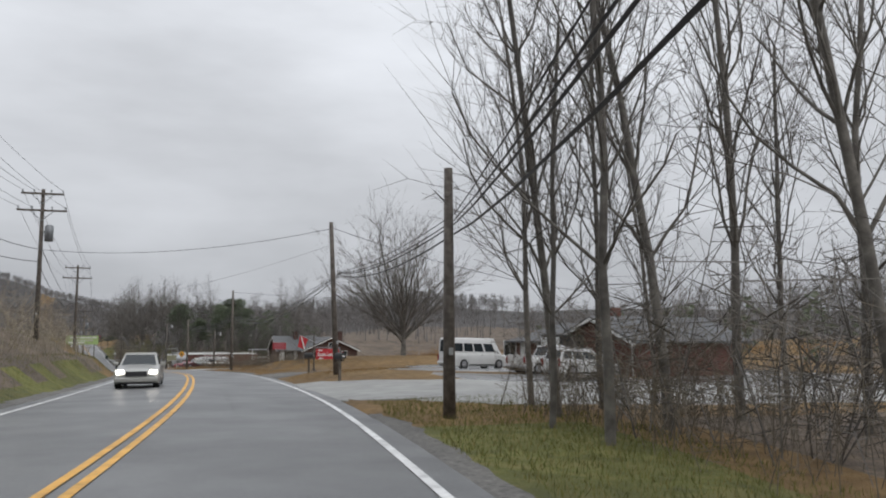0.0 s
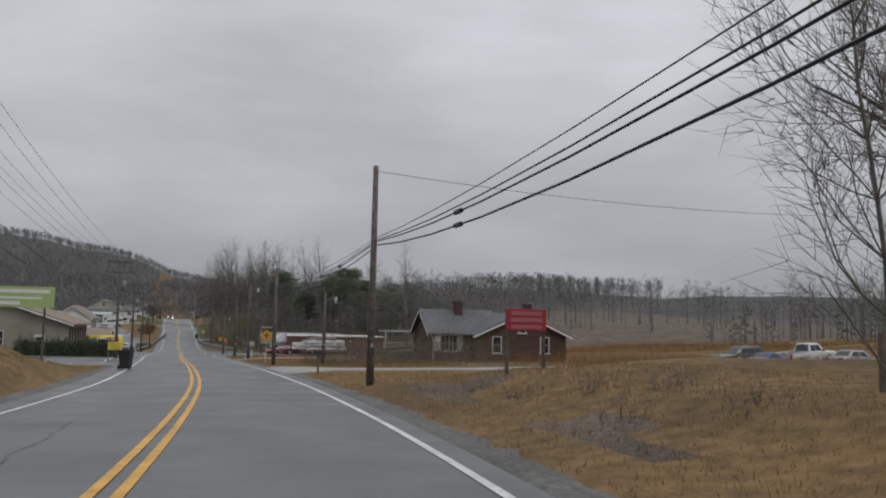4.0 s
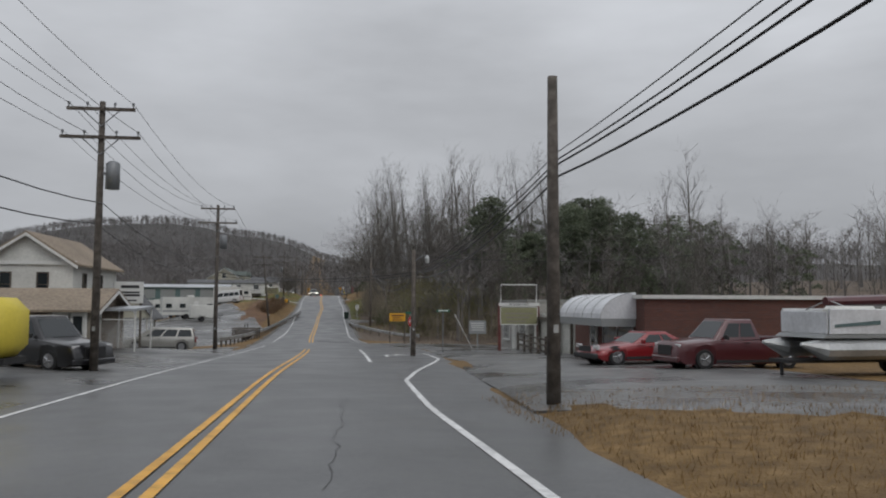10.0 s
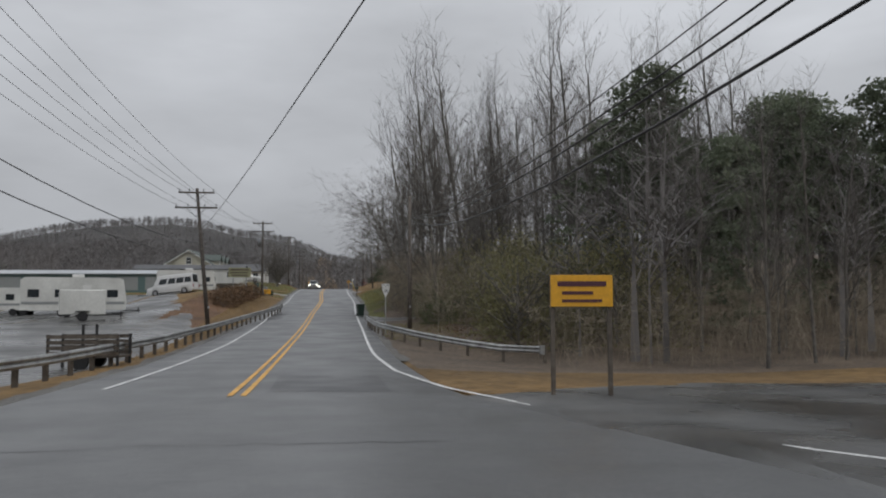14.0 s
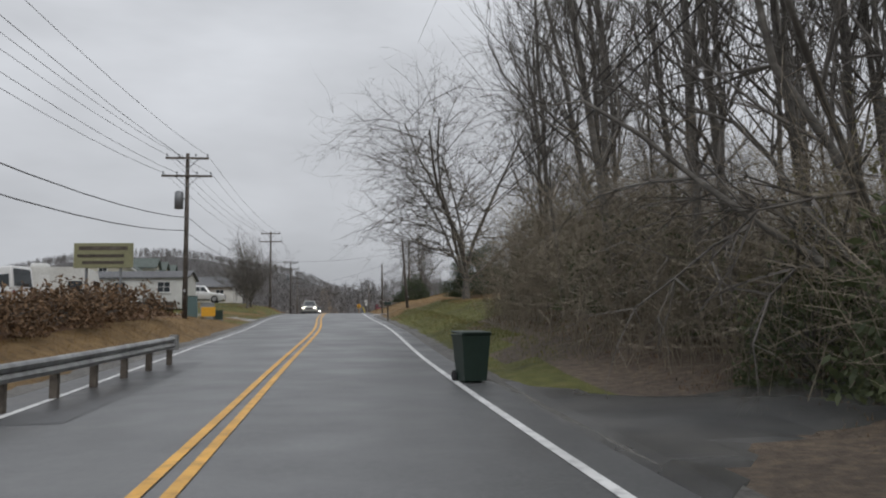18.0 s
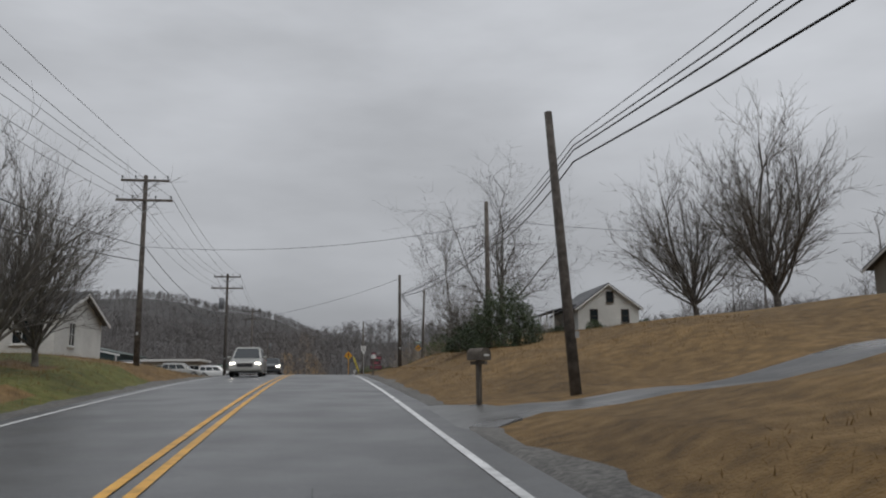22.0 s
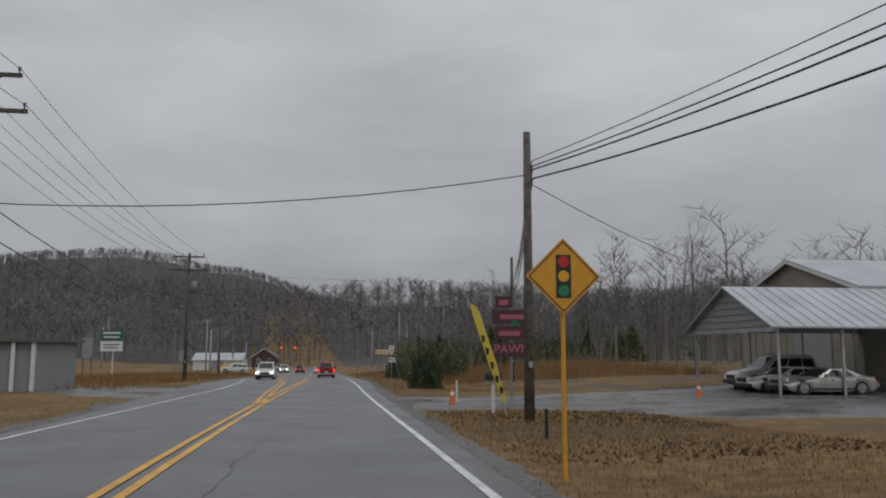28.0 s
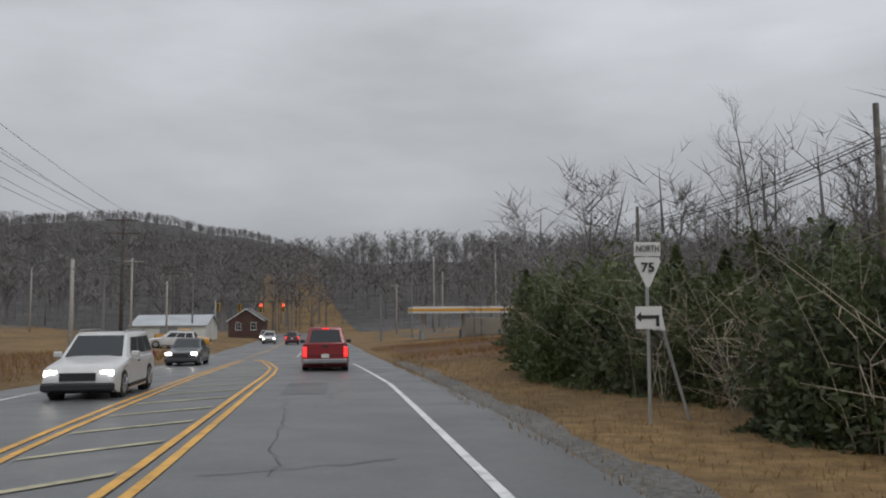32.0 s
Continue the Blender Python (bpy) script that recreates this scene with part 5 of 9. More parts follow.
bush("", 10.9, 346.4, 1.7, 2.7, 16000, 0.05, M["evergreen"], "round dark evergreen bush under the bare tree", seed=9)
bush("", 9.6, 349.5, 1.2, 1.3, 2600, 0.075, M["evergreen"], "low dark evergreen shrub beside the round bush", seed=10)
bare_tree("pruned", "maple", 4.6, 86, *by(14.7, 377)[:2], None, 0, 1.0, "small pollarded bare tree with upright shoots")
thicket(scatter(420, 9, 26, 379, 387, 87), 2.2, "brown hedge row above the side road", M["brush"], 88)
bare_tree("sapling", "scrub", 7.5, 62, 16.0, 405.0, None, 0.7, 1.9, "tall bare tree by the leaning pole")
for i, (u, y, s) in enumerate(((15.9, 405.2, 1.1), (17.6, 406.5, 1.35), (19.4, 408, 1.2), (20.6, 404, 1.1), (23, 405.5, 1.3), (26, 403, 1.2))):
    bush("round_cedar", *by(u, y)[:2], 1.7, 3.3, 3300, 0.11, M["cedar_dark"], "dark rounded cedar at the side road", "cedar_tree", False, seed=13, group="cedars", turn=i * 2, scale=s)
thicket(np.concatenate([scatter(520, 15.5, 32, 401.5, 410, 89), scatter(90, 13.6, 16, 404, 409, 189)]), 2.8, "brown scrub around the cedars", M["brush"], 90)
# right: after the pawn sign
bush("", 5.95, 447.1, 0.98, 2.35, 14000, 0.055, M["evergreen"], "small dense rounded fir on dry grass", "fir_tree", False, seed=14)
for i in range(44):
    near = i % 3 == 0
    y = _w.uniform(467, 484) if near else _w.uniform(487, 508)
    u = _w.uniform(9.6, 13.0) if near else _w.uniform(11, 38)
    k = _w.uniform(0.7, 1.05) if near else _w.uniform(0.8, 1.35)
    if i % 4 == 1:
        bush("cedar", float(road_x(y)) + u, y, 1.8, 4.4, 3000, 0.15, M["cedar_dark"], "dark green pointed cedar in the roadside thicket", "cedar_tree", True, seed=12, group="cedars", turn=i, scale=k * 0.85)
    else:
        bush("round_cedar", float(road_x(y)) + u, y, 1.7, 3.3, 3300, 0.11, M["cedar_dark"], "rounded green cedar in the roadside thicket", "cedar_tree", False, seed=13, group="cedars", turn=i, scale=k)
for i in range(22):
    near = i % 2 == 0
    y = _w.uniform(466, 486) if near else _w.uniform(484, 498)
    u = _w.uniform(9.4, 13) if near else _w.uniform(12, 32)
    bush("yellowcedar", float(road_x(y)) + u, y, 1.6, 2.6, 2500, 0.1, M["cedar"], "olive green juniper scrub", "juniper_shrub", False, seed=15, group="junipers", turn=i, scale=_w.uniform(0.6, 1.1))
bush("yellowcedar", *by(11.9, 462.5)[:2], 1.6, 2.6, 2500, 0.1, M["cedar"], "small dark shrub alone in the tall grass", "juniper_shrub", False, seed=15, group="junipers", turn=2, scale=0.42)
thicket(np.concatenate([scatter(420, 9.0, 13.5, 465, 486, 91), scatter(900, 12, 40, 484, 508, 191)]), 2.6, "brown leafless scrub along the verge", M["brush"], 93, twigs=7)
thicket(scatter(420, 12.5, 30, 456, 486, 92), 1.25, "thin dead stems standing in the tall grass", M["brush"], 192, twigs=6, r=0.007)
blades(13000, 10.2, 32, 456, 487, 0.85, 0.018, M["tall_grass"], "tall orange grass before the thicket", 94, "tall_grass", keep=lambda u, y: (u > 13 + 1.5 * np.sin(y)) | (y < 465))
for i in range(16):
    y = _w.uniform(462, 540)
    u = _w.uniform(18, 40)
    bare_tree(f"wood{i % 3}", "wood", 13, 40, float(road_x(y)) + u, y, None, i, _w.uniform(0.6, 0.95), "slender bare tree above the scrub", "verge trees")
woods("woods", scatter(150, 15, 70, 488, 535, 195), M["far_twig"], "fine bare trees packed behind the roadside scrub", 196, mid_tree, 6, 10)
# left
thicket(np.concatenate([scatter(900, -24, -7.6, -10, 62, 95), scatter(420, -11, -6.3, -6, 66, 96)]), 2.2, "dense brown brush on the left bank", M["brush"], 97, twigs=7)
for i in range(12):
    y = _w.uniform(-5, 60)
    bare_tree(f"wood{i % 3}", "wood", 13, 40, float(road_x(y)) - _w.uniform(13, 30), y, None, i, _w.uniform(0.3, 0.5), "small bare tree on the brushy bank", "bank saplings")
for i, (x, y) in enumerate(((-7.1, 334.5), (-7.35, 339))):
    bare_tree("maple", "maple", 9.5, 61, x, y, None, 0.3 + i * 2, 0.68 - 0.08 * i, "rounded low-forking bare tree on the lawn", "lawn trees")
for i in range(9):
    bush("hedge", -1.0 - i * 1.05, 147.0 + 0.15 * i, 0.95, 1.9, 2000, 0.08, M["evergreen"], "clipped dark hedge along the shop lot", seed=17, group="hedge", turn=i)
blades(2600, -22, -9, 440, 500, 0.6, 0.02, M["tall_grass"], "tall orange grass on the left verge", 101, "tall_grass")
# short grass along the verges
mown = lambda u, y: (np.abs(u) > 5.15 + 0.2 * np.sin(y))
blades(26000, 5.0, 12, -6, 22, 0.14, 0.008, M["blade_green"], "short green verge grass", 111, keep=lambda u, y: mown(u, y) & (u < 10))
blades(30000, 5.0, 13, 38, 98, 0.11, 0.008, M["blade_dry"], "short dry verge grass", 112, keep=lambda u, y: mown(u, y) & ~((y > 46) & (y < 59) & (u < 9.5)))
blades(12000, 5.0, 12, 112, 131, 0.11, 0.008, M["blade_dry"], "short dry verge grass", 113, keep=mown)
blades(16000, 5.2, 16, 141, 160, 0.11, 0.008, M["blade_dry"], "short dry grass on the island", 114, keep=lambda u, y: mown(u, y) & (u < 5.2 + (y - 141) * 0.9 + 4))
blades(22000, 4.9, 9.5, 240, 312, 0.13, 0.008, M["blade_green"], "short green verge grass", 115, keep=lambda u, y: mown(u, y) & ~((y > 255) & (y < 269)))
blades(30000, 5.0, 17, 280, 385, 0.1, 0.009, M["blade_dry"], "short dry lawn grass", 116, keep=lambda u, y: mown(u, y) & ~((y > 317) & (y < 331)))
blades(14000, 5.0, 12, 404, 424, 0.11, 0.008, M["blade_dry"], "short dry verge grass", 117, keep=mown)
blades(26000, 5.2, 14, 438, 500, 0.12, 0.008, M["blade_dry"], "short dry verge grass", 118, keep=mown)
blades(18000, -9.5, -4.9, -6, 110, 0.12, 0.008, M["blade_green"], "short green and tan verge grass", 119, keep=mown)
blades(22000, -11, -4.9, 228, 366, 0.12, 0.009, M["blade_dry"], "short dry verge grass", 120, keep=mown)
blades(9000, -13, -5.2, 405, 500, 0.12, 0.01, M["blade_dry"], "short dry verge grass", 121, keep=lambda u, y: mown(u, y) & (u < -0.04 * (y - 430) - 5.5))

# brown leafy brush heaped on the bank of the sales lot
for i, (u, y) in enumerate([(-7.6 - 0.35 * (i % 3), 268 + 1.5 * i) for i in range(13)]):
    bush("leafy", float(road_x(y)) + u, y, 1.3, 1.1, 1500, 0.07, M["dead_leaf"], "low brush holding dead brown leaves on the bank", "leafy_brush", False, stem=0.03, seed=31, group="bank brush", turn=i, scale=0.8 + 0.12 * (i * 7 % 5))
# leaf litter at the corner pole and on the bank
blades(2600, 5.6, 12, 410, 423, 0.07, 0.06, M["dead_leaf"], "fallen brown leaves round the pole", 131, "leaf_litter")
blades(5200, 6.0, 22, 500, 532, 0.3, 0.03, M["tall_grass"], "sparse orange grass on the clay bank", 132, "tall_grass")
blades(5200, -24, -8, 455, 520, 0.4, 0.03, M["tall_grass"], "orange-brown grass on the far verge", 133, "tall_grass")

# ---- building materials ----
def brick_mat(name, a, b, mortar, sx=0.22):
    m = bpy.data.materials.new(name)
    m.use_nodes = True
    n, l = m.node_tree.nodes, m.node_tree.links
    bs = n["Principled BSDF"]
    tc = n.new("ShaderNodeTexCoord")
    sp = n.new("ShaderNodeSeparateXYZ")
    ad = n.new("ShaderNodeMath")
    cb = n.new("ShaderNodeCombineXYZ")
    l.new(tc.outputs["Object"], sp.inputs[0])
    l.new(sp.outputs["X"], ad.inputs[0])
    l.new(sp.outputs["Y"], ad.inputs[1])
    l.new(ad.outputs[0], cb.inputs["X"])
    l.new(sp.outputs["Z"], cb.inputs["Y"])
    t = n.new("ShaderNodeTexBrick")
    t.inputs["Color1"].default_value, t.inputs["Color2"].default_value, t.inputs["Mortar"].default_value = (*a, 1), (*b, 1), (*mortar, 1)
    t.inputs["Scale"].default_value = 1.0
    t.inputs["Brick Width"].default_value, t.inputs["Row Height"].default_value, t.inputs["Mortar Size"].default_value = sx, sx * 0.34, 0.006
    l.new(cb.outputs[0], t.inputs["Vector"])
    ns = n.new("ShaderNodeTexNoise")
    ns.inputs["Scale"].default_value = 0.6
    l.new(tc.outputs["Object"], ns.inputs["Vector"])
    mr = n.new("ShaderNodeMapRange")
    mr.inputs["To Min"].default_value, mr.inputs["To Max"].default_value = 0.7, 1.25
    l.new(ns.outputs["Fac"], mr.inputs["Value"])
    mx = n.new("ShaderNodeMix")
    mx.data_type, mx.blend_type = "RGBA", "MULTIPLY"
    mx.inputs[0].default_value = 1
    l.new(t.outputs["Color"], mx.inputs[6])
    l.new(mr.outputs[0], mx.inputs[7])
    l.new(mx.outputs[2], bs.inputs["Base Color"])
    bp = n.new("ShaderNodeBump")
    bp.inputs["Strength"].default_value, bp.inputs["Distance"].default_value = 0.5, 0.01
    bp.invert = True
    l.new(t.outputs["Fac"], bp.inputs["Height"])
    l.new(bp.outputs["Normal"], bs.inputs["Normal"])
    bs.inputs["Roughness"].default_value = 0.85
    return m


M["brick"] = brick_mat("red_brick", (0.13, 0.045, 0.03), (0.085, 0.032, 0.025), (0.13, 0.11, 0.1))
M["brick_dark"] = brick_mat("dark_brown_brick", (0.085, 0.036, 0.027), (0.055, 0.025, 0.02), (0.1, 0.085, 0.075))
M["block"] = brick_mat("pale_painted_block", (0.56, 0.56, 0.52), (0.46, 0.46, 0.42), (0.34, 0.34, 0.31), 0.4)
M["block_grey"] = brick_mat("grey_concrete_block", (0.36, 0.35, 0.325), (0.28, 0.272, 0.25), (0.2, 0.195, 0.18), 0.4)
M["stone"] = brick_mat("tan_stone_veneer", (0.22, 0.17, 0.125), (0.16, 0.125, 0.095), (0.13, 0.11, 0.09), 0.34)
M["siding"] = plain("white_clapboard", (0.56, 0.56, 0.53), 0.6, big=(0.5, 0.85, 1.08))
M["siding_cream"] = plain("cream_clapboard", (0.46, 0.44, 0.36), 0.6, big=(0.5, 0.85, 1.08))
M["siding_tan"] = plain("tan_wall_panel", (0.25, 0.225, 0.185), 0.7, big=(0.5, 0.85, 1.08))
M["trim"] = plain("white_trim_paint", (0.6, 0.6, 0.58), 0.5)
M["roof_tan"] = material("tan_shingles", [(0.16, 0.125, 0.09), (0.24, 0.19, 0.14), (0.3, 0.245, 0.18)], 6, 0.8, bump=0.6, dist=0.02, fine=30, big=(0.4, 0.85, 1.1))
M["roof_grey"] = material("grey_shingles", [(0.06, 0.062, 0.066), (0.1, 0.102, 0.106), (0.15, 0.15, 0.152)], 6, 0.75, bump=0.6, dist=0.02, fine=30, big=(0.4, 0.8, 1.1))
M["roof_green"] = material("green_grey_shingles", [(0.06, 0.075, 0.068), (0.095, 0.115, 0.104), (0.13, 0.15, 0.138)], 6, 0.75, bump=0.6, dist=0.02, fine=30)
M["roof_metal"] = plain("pale_ribbed_metal_roof", (0.42, 0.44, 0.46), 0.35, 0.4, big=(0.4, 0.85, 1.1))
M["canopy"] = plain("white_barrel_canopy_fabric", (0.6, 0.61, 0.63), 0.5, big=(0.8, 0.85, 1.1))
M["pane"] = clear_glass("window_pane")
# near-black: painted shade in the carport, also car underbodies and unlit signal lamps
M["dark"] = plain("shade_and_part_black", (0.012, 0.012, 0.013), 0.9)
M["teal"] = plain("teal_metal_wall", (0.09, 0.14, 0.14), 0.6)
M["wood_dark"] = material("weathered_boards", [(0.05, 0.04, 0.032), (0.09, 0.075, 0.06), (0.13, 0.11, 0.09)], 4, 0.85, bump=0.4, dist=0.01, fine=30, rand=0.2)
M["black"] = plain("black_paint", (0.018, 0.018, 0.02), 0.5)
M["sign_white"] = plain("white_sign_sheet", (0.62, 0.62, 0.6), 0.5, spread=0.05)
M["sign_yellow"] = plain("yellow_sign_sheet", (0.62, 0.3, 0.02), 0.5, spread=0.06)
M["banner_yellow"] = plain("yellow_banner_cloth", (0.62, 0.5, 0.06), 0.6, spread=0.06)
M["sign_red"] = plain("red_sign_sheet", (0.3, 0.02, 0.03), 0.5, spread=0.08)
M["flag_red"] = plain("red_flag_cloth", (0.42, 0.018, 0.025), 0.7, spread=0.1)
M["board_lime"] = plain("pale_green_painted_board", (0.3, 0.42, 0.16), 0.55, spread=0.1)
M["sign_green"] = plain("green_sign_sheet", (0.015, 0.12, 0.07), 0.5, spread=0.08)
M["sign_maroon"] = plain("maroon_sign_board", (0.07, 0.02, 0.03), 0.5)
M["pink"] = plain("faded_red_letters", (0.35, 0.1, 0.12), 0.5)
M["orange"] = plain("orange_plastic", (0.6, 0.14, 0.03), 0.5)
M["sign_grey"] = plain("grey_sign_board", (0.24, 0.25, 0.25), 0.5)
M["olive_panel"] = plain("dirty_yellow_light_panel", (0.24, 0.235, 0.13), 0.5)


def window(parent, x, y, z, w, h, face, frame_mat=None, bars=(1, 1), shutters=None):
    """A window on a wall. face: the turn of the wall's outward way about z, from -y. x, y, z: middle of its sill on the wall."""
    m = Matrix.Translation((x, y, z)) @ Matrix.Rotation(face, 4, "Z")
    fm = frame_mat or M["trim"]

    def put(name, bm, mat, par):
        bmesh.ops.transform(bm, matrix=m, verts=bm.verts[:])
        return part(name, bm, mat, par)
    b = B()
    t = 0.07
    box(b, w + 2 * t, 0.09, t, 0, -0.03, -t)
    box(b, w + 2 * t, 0.09, t, 0, -0.03, h)
    box(b, t, 0.09, h, -w / 2 - t / 2, -0.03, 0)
    box(b, t, 0.09, h, w / 2 + t / 2, -0.03, 0)
    win = put("window", b, fm, parent)
    for i in range(1, bars[0] + 1):
        put("glazing_bar", box(B(), 0.035, 0.05, h, -w / 2 + w * i / (bars[0] + 1), -0.03, 0), fm, win)
    for i in range(1, bars[1] + 1):
        put("glazing_bar", box(B(), w, 0.046, 0.035, 0, -0.03, h * i / (bars[1] + 1) - 0.017), fm, win)
    put("pane", box(B(), w, 0.02, h, 0, -0.014, 0), M["pane"], win)
    put("sill", box(B(), w + 0.3, 0.16, 0.05, 0, -0.06, -t - 0.05), fm, win)
    if shutters:
        for s in (-1, 1):
            put("shutter", box(B(), w * 0.36, 0.05, h + 0.1, s * (w * 0.5 + w * 0.18 + t), -0.03, -0.05), shutters, win)
    return win


def door(parent, x, y, z, w, h, face, mat, glass=False):
    m = Matrix.Translation((x, y, z)) @ Matrix.Rotation(face, 4, "Z")

    def put(name, bm, mt, par):
        bmesh.ops.transform(bm, matrix=m, verts=bm.verts[:])
        return part(name, bm, mt, par)
    b = box(B(), w, 0.06, h, 0, -0.03, 0)
    for k in (-1, 1):
        for j in (0.12, 0.55):
            box(b, w * 0.34, 0.02, h * 0.34, k * w * 0.23, -0.07, h * j)
    d = put("door", b, mat, parent)
    if glass:
        put("pane", box(B(), w * 0.66, 0.02, h * 0.8, 0, -0.075, h * 0.12), M["pane"], d)
    put("door_handle", box(B(), 0.04, 0.08, 0.12, w * 0.4, -0.09, h * 0.47), M["metal"], d)
    put("door_frame", box(box(box(B(), 0.09, 0.1, h + 0.09, -w / 2 - 0.045, -0.03, 0), 0.09, 0.1, h + 0.09, w / 2 + 0.045, -0.03, 0), w, 0.1, 0.09, 0, -0.03, h), M["trim"], d)
    return d


def gable_block(parent, x0, x1, y0, y1, z, eave, ridge, along, wall, roof, over=0.4, trim=None, lap=0.0):
    """Walls with thickness, gable ends and two roof slabs. along: 'x' or 'y', the ridge's way. Heights over z."""
    b = B()
    w, d = x1 - x0, y1 - y0
    if along == "y":
        outline = [(x0, z - 0.6), (x1, z - 0.6), (x1, z + eave), ((x0 + x1) / 2, z + ridge), (x0, z + eave)]
        prism(b, outline, d, Matrix.Translation((0, y0, 0)))
    else:
        outline = [(y0, z - 0.6), (y1, z - 0.6), (y1, z + eave), ((y0 + y1) / 2, z + ridge), (y0, z + eave)]
        prism(b, outline, w, Matrix(((0, 1, 0, x0), (1, 0, 0, 0), (0, 0, 1, 0), (0, 0, 0, 1))))
    bmesh.ops.recalc_face_normals(b, faces=b.faces[:])
    part("wall", b, wall, parent)
    if lap:
        for k in range(int((eave + 0.1) / lap)):
            zz = z + k * lap
            part("clapboard", box(B(), w + 0.03, d + 0.03, lap * 0.18, (x0 + x1) / 2, (y0 + y1) / 2, zz), wall, parent)
    for s in (-1, 1):
        b = B()
        t = 0.12
        half = (w if along == "y" else d) / 2 + over
        mid = (x0 + x1) / 2 if along == "y" else (y0 + y1) / 2
        slope = (ridge - eave) / (half - over)
        lo = z + ridge - slope * half
        o = [(mid, z + ridge + 0.02), (mid + s * half, lo + 0.02), (mid + s * half, lo + t + 0.02), (mid, z + ridge + t + 0.02)]
        if along == "y":
            prism(b, o, d + 2 * over, Matrix.Translation((0, y0 - over, 0)))
        else:
            prism(b, o, w + 2 * over, Matrix(((0, 1, 0, x0 - over), (1, 0, 0, 0), (0, 0, 1, 0), (0, 0, 0, 1))))
        bmesh.ops.recalc_face_normals(b, faces=b.faces[:])
        part("roof", b, roof, parent)
        if trim:
            for end in ((y0 - over - 0.03, y1 + over) if along == "y" else (x0 - over - 0.03, x1 + over)):
                b = B()
                o2 = [(mid, z + ridge - 0.16), (mid + s * half, lo - 0.16), (mid + s * half, lo + 0.02), (mid, z + ridge + 0.02)]
                if along == "y":
                    prism(b, o2, 0.03, Matrix.Translation((0, end, 0)))
                else:
                    prism(b, o2, 0.03, Matrix(((0, 1, 0, end), (1, 0, 0, 0), (0, 0, 1, 0), (0, 0, 0, 1))))
                bmesh.ops.recalc_face_normals(b, faces=b.faces[:])
                part("bargeboard", b, trim, parent)


def house(name, x, y, label, category="house", z=None, turn=0.0):
    return thing(name, x, y, ground(x, y) if z is None else z, turn, label, category)


def lettering(text, size, mat, parent, m, name="lettering", bold=0.0, width=None):
    cu = bpy.data.curves.new("text", "FONT")
    cu.body, cu.size, cu.align_x, cu.align_y, cu.extrude, cu.offset, cu.resolution_u = text, size, "CENTER", "CENTER", 0.004, bold, 2
    ob = bpy.data.objects.new("text", cu)
    scene.collection.objects.link(ob)
    me = bpy.data.meshes.new_from_object(ob.evaluated_get(bpy.context.evaluated_depsgraph_get()))
    bpy.data.objects.remove(ob)
    xs = [v.co.x for v in me.vertices]
    k = (width / (max(xs) - min(xs))) if width else 1.0
    me.transform(m @ Matrix.Rotation(math.pi / 2, 4, "X") @ Matrix.Diagonal((k, 1, 1, 1)))
    me.materials.clear()
    me.materials.append(mat)
    o = new(name, me)
    o.parent = parent
    return o


def bars(parent, rows, mat, m, name="text_bar"):
    """Plain bars for writing that cannot be read: rows of x, z, width, height."""
    for x, z, w, h in rows:
        b = box(B(), w, 0.008, h, x, 0, z)
        bmesh.ops.transform(b, matrix=m, verts=b.verts[:])
        part(name, b, mat, parent)


FACE = math.pi  # lettering faces -y when unturned


# ---- shop with the gable by the first lot ----
z0 = ground(31, 46)
e = house("brick_shop", 31, 46, "low red-brick shop with grey shingle roof and gable wing", z=z0, turn=0.12)
gable_block(e, -1.5, 8, -4, 6, 0, 2.1, 3.3, "y", M["brick"], M["roof_grey"], 0.5, M["trim"])
gable_block(e, -4.6, 4, -9.5, -3.0, 0, 2.1, 3.4, "x", M["brick"], M["roof_grey"], 0.45, M["trim"])
part("porch_panel", box(B(), 0.12, 2.4, 2.0, -1.6, -1.6, 0), M["siding"], e, "white porch wall panel")
window(e, -1.67, -1.6, 1.0, 0.6, 1.1, -math.pi / 2)
window(e, -4.6, -7.2, 1.0, 0.9, 1.1, -math.pi / 2, bars=(0, 1))
part("air_conditioner", box(B(), 0.4, 0.7, 0.45, -4.75, -7.2, 0.95, bevel=0.03), M["siding"], e)
window(e, -1.5, 2.5, 0.9, 1.4, 1.2, -math.pi / 2, bars=(1, 0))
window(e, -1.5, 6.5, 0.9, 1.4, 1.2, -math.pi / 2, bars=(1, 0))
door(e, -1.5, 4.6, 0, 0.95, 2.05, -math.pi / 2, M["siding"])
part("chimney", box(B(), 0.9, 0.7, 1.8, 3.5, 1.0, 2.6, bevel=0.02), M["brick"], e)
part("downpipe", tube(B(), [(-4.7, -9.3, 0), (-4.7, -9.3, 2.0)], 0.05, 6), M["trim"], e)

# ---- brick house with porch and ramp ----
z0 = ground(35.8, 127.5)
e = house("brick_house", 35.8, 127.5, "dark brown brick house with gables, chimneys and white trim", z=z0)
gable_block(e, -4.3, 4.3, -4, 6, 0, 2.5, 4.4, "y", M["brick_dark"], M["roof_grey"], 0.45, M["trim"])
gable_block(e, -7.5, -1, -0.5, 5.5, 0, 2.6, 4.6, "x", M["brick_dark"], M["roof_grey"], 0.4, M["trim"])
for xx in (-2.4, 2.2):
    window(e, xx, -4, 0.9, 0.75, 1.35, 0, bars=(0, 1))
window(e, 0, -4, 2.7, 0.6, 0.9, 0, bars=(0, 1))
window(e, -5.8, -0.5, 0.9, 1.5, 1.4, 0, bars=(3, 1), shutters=M["trim"])
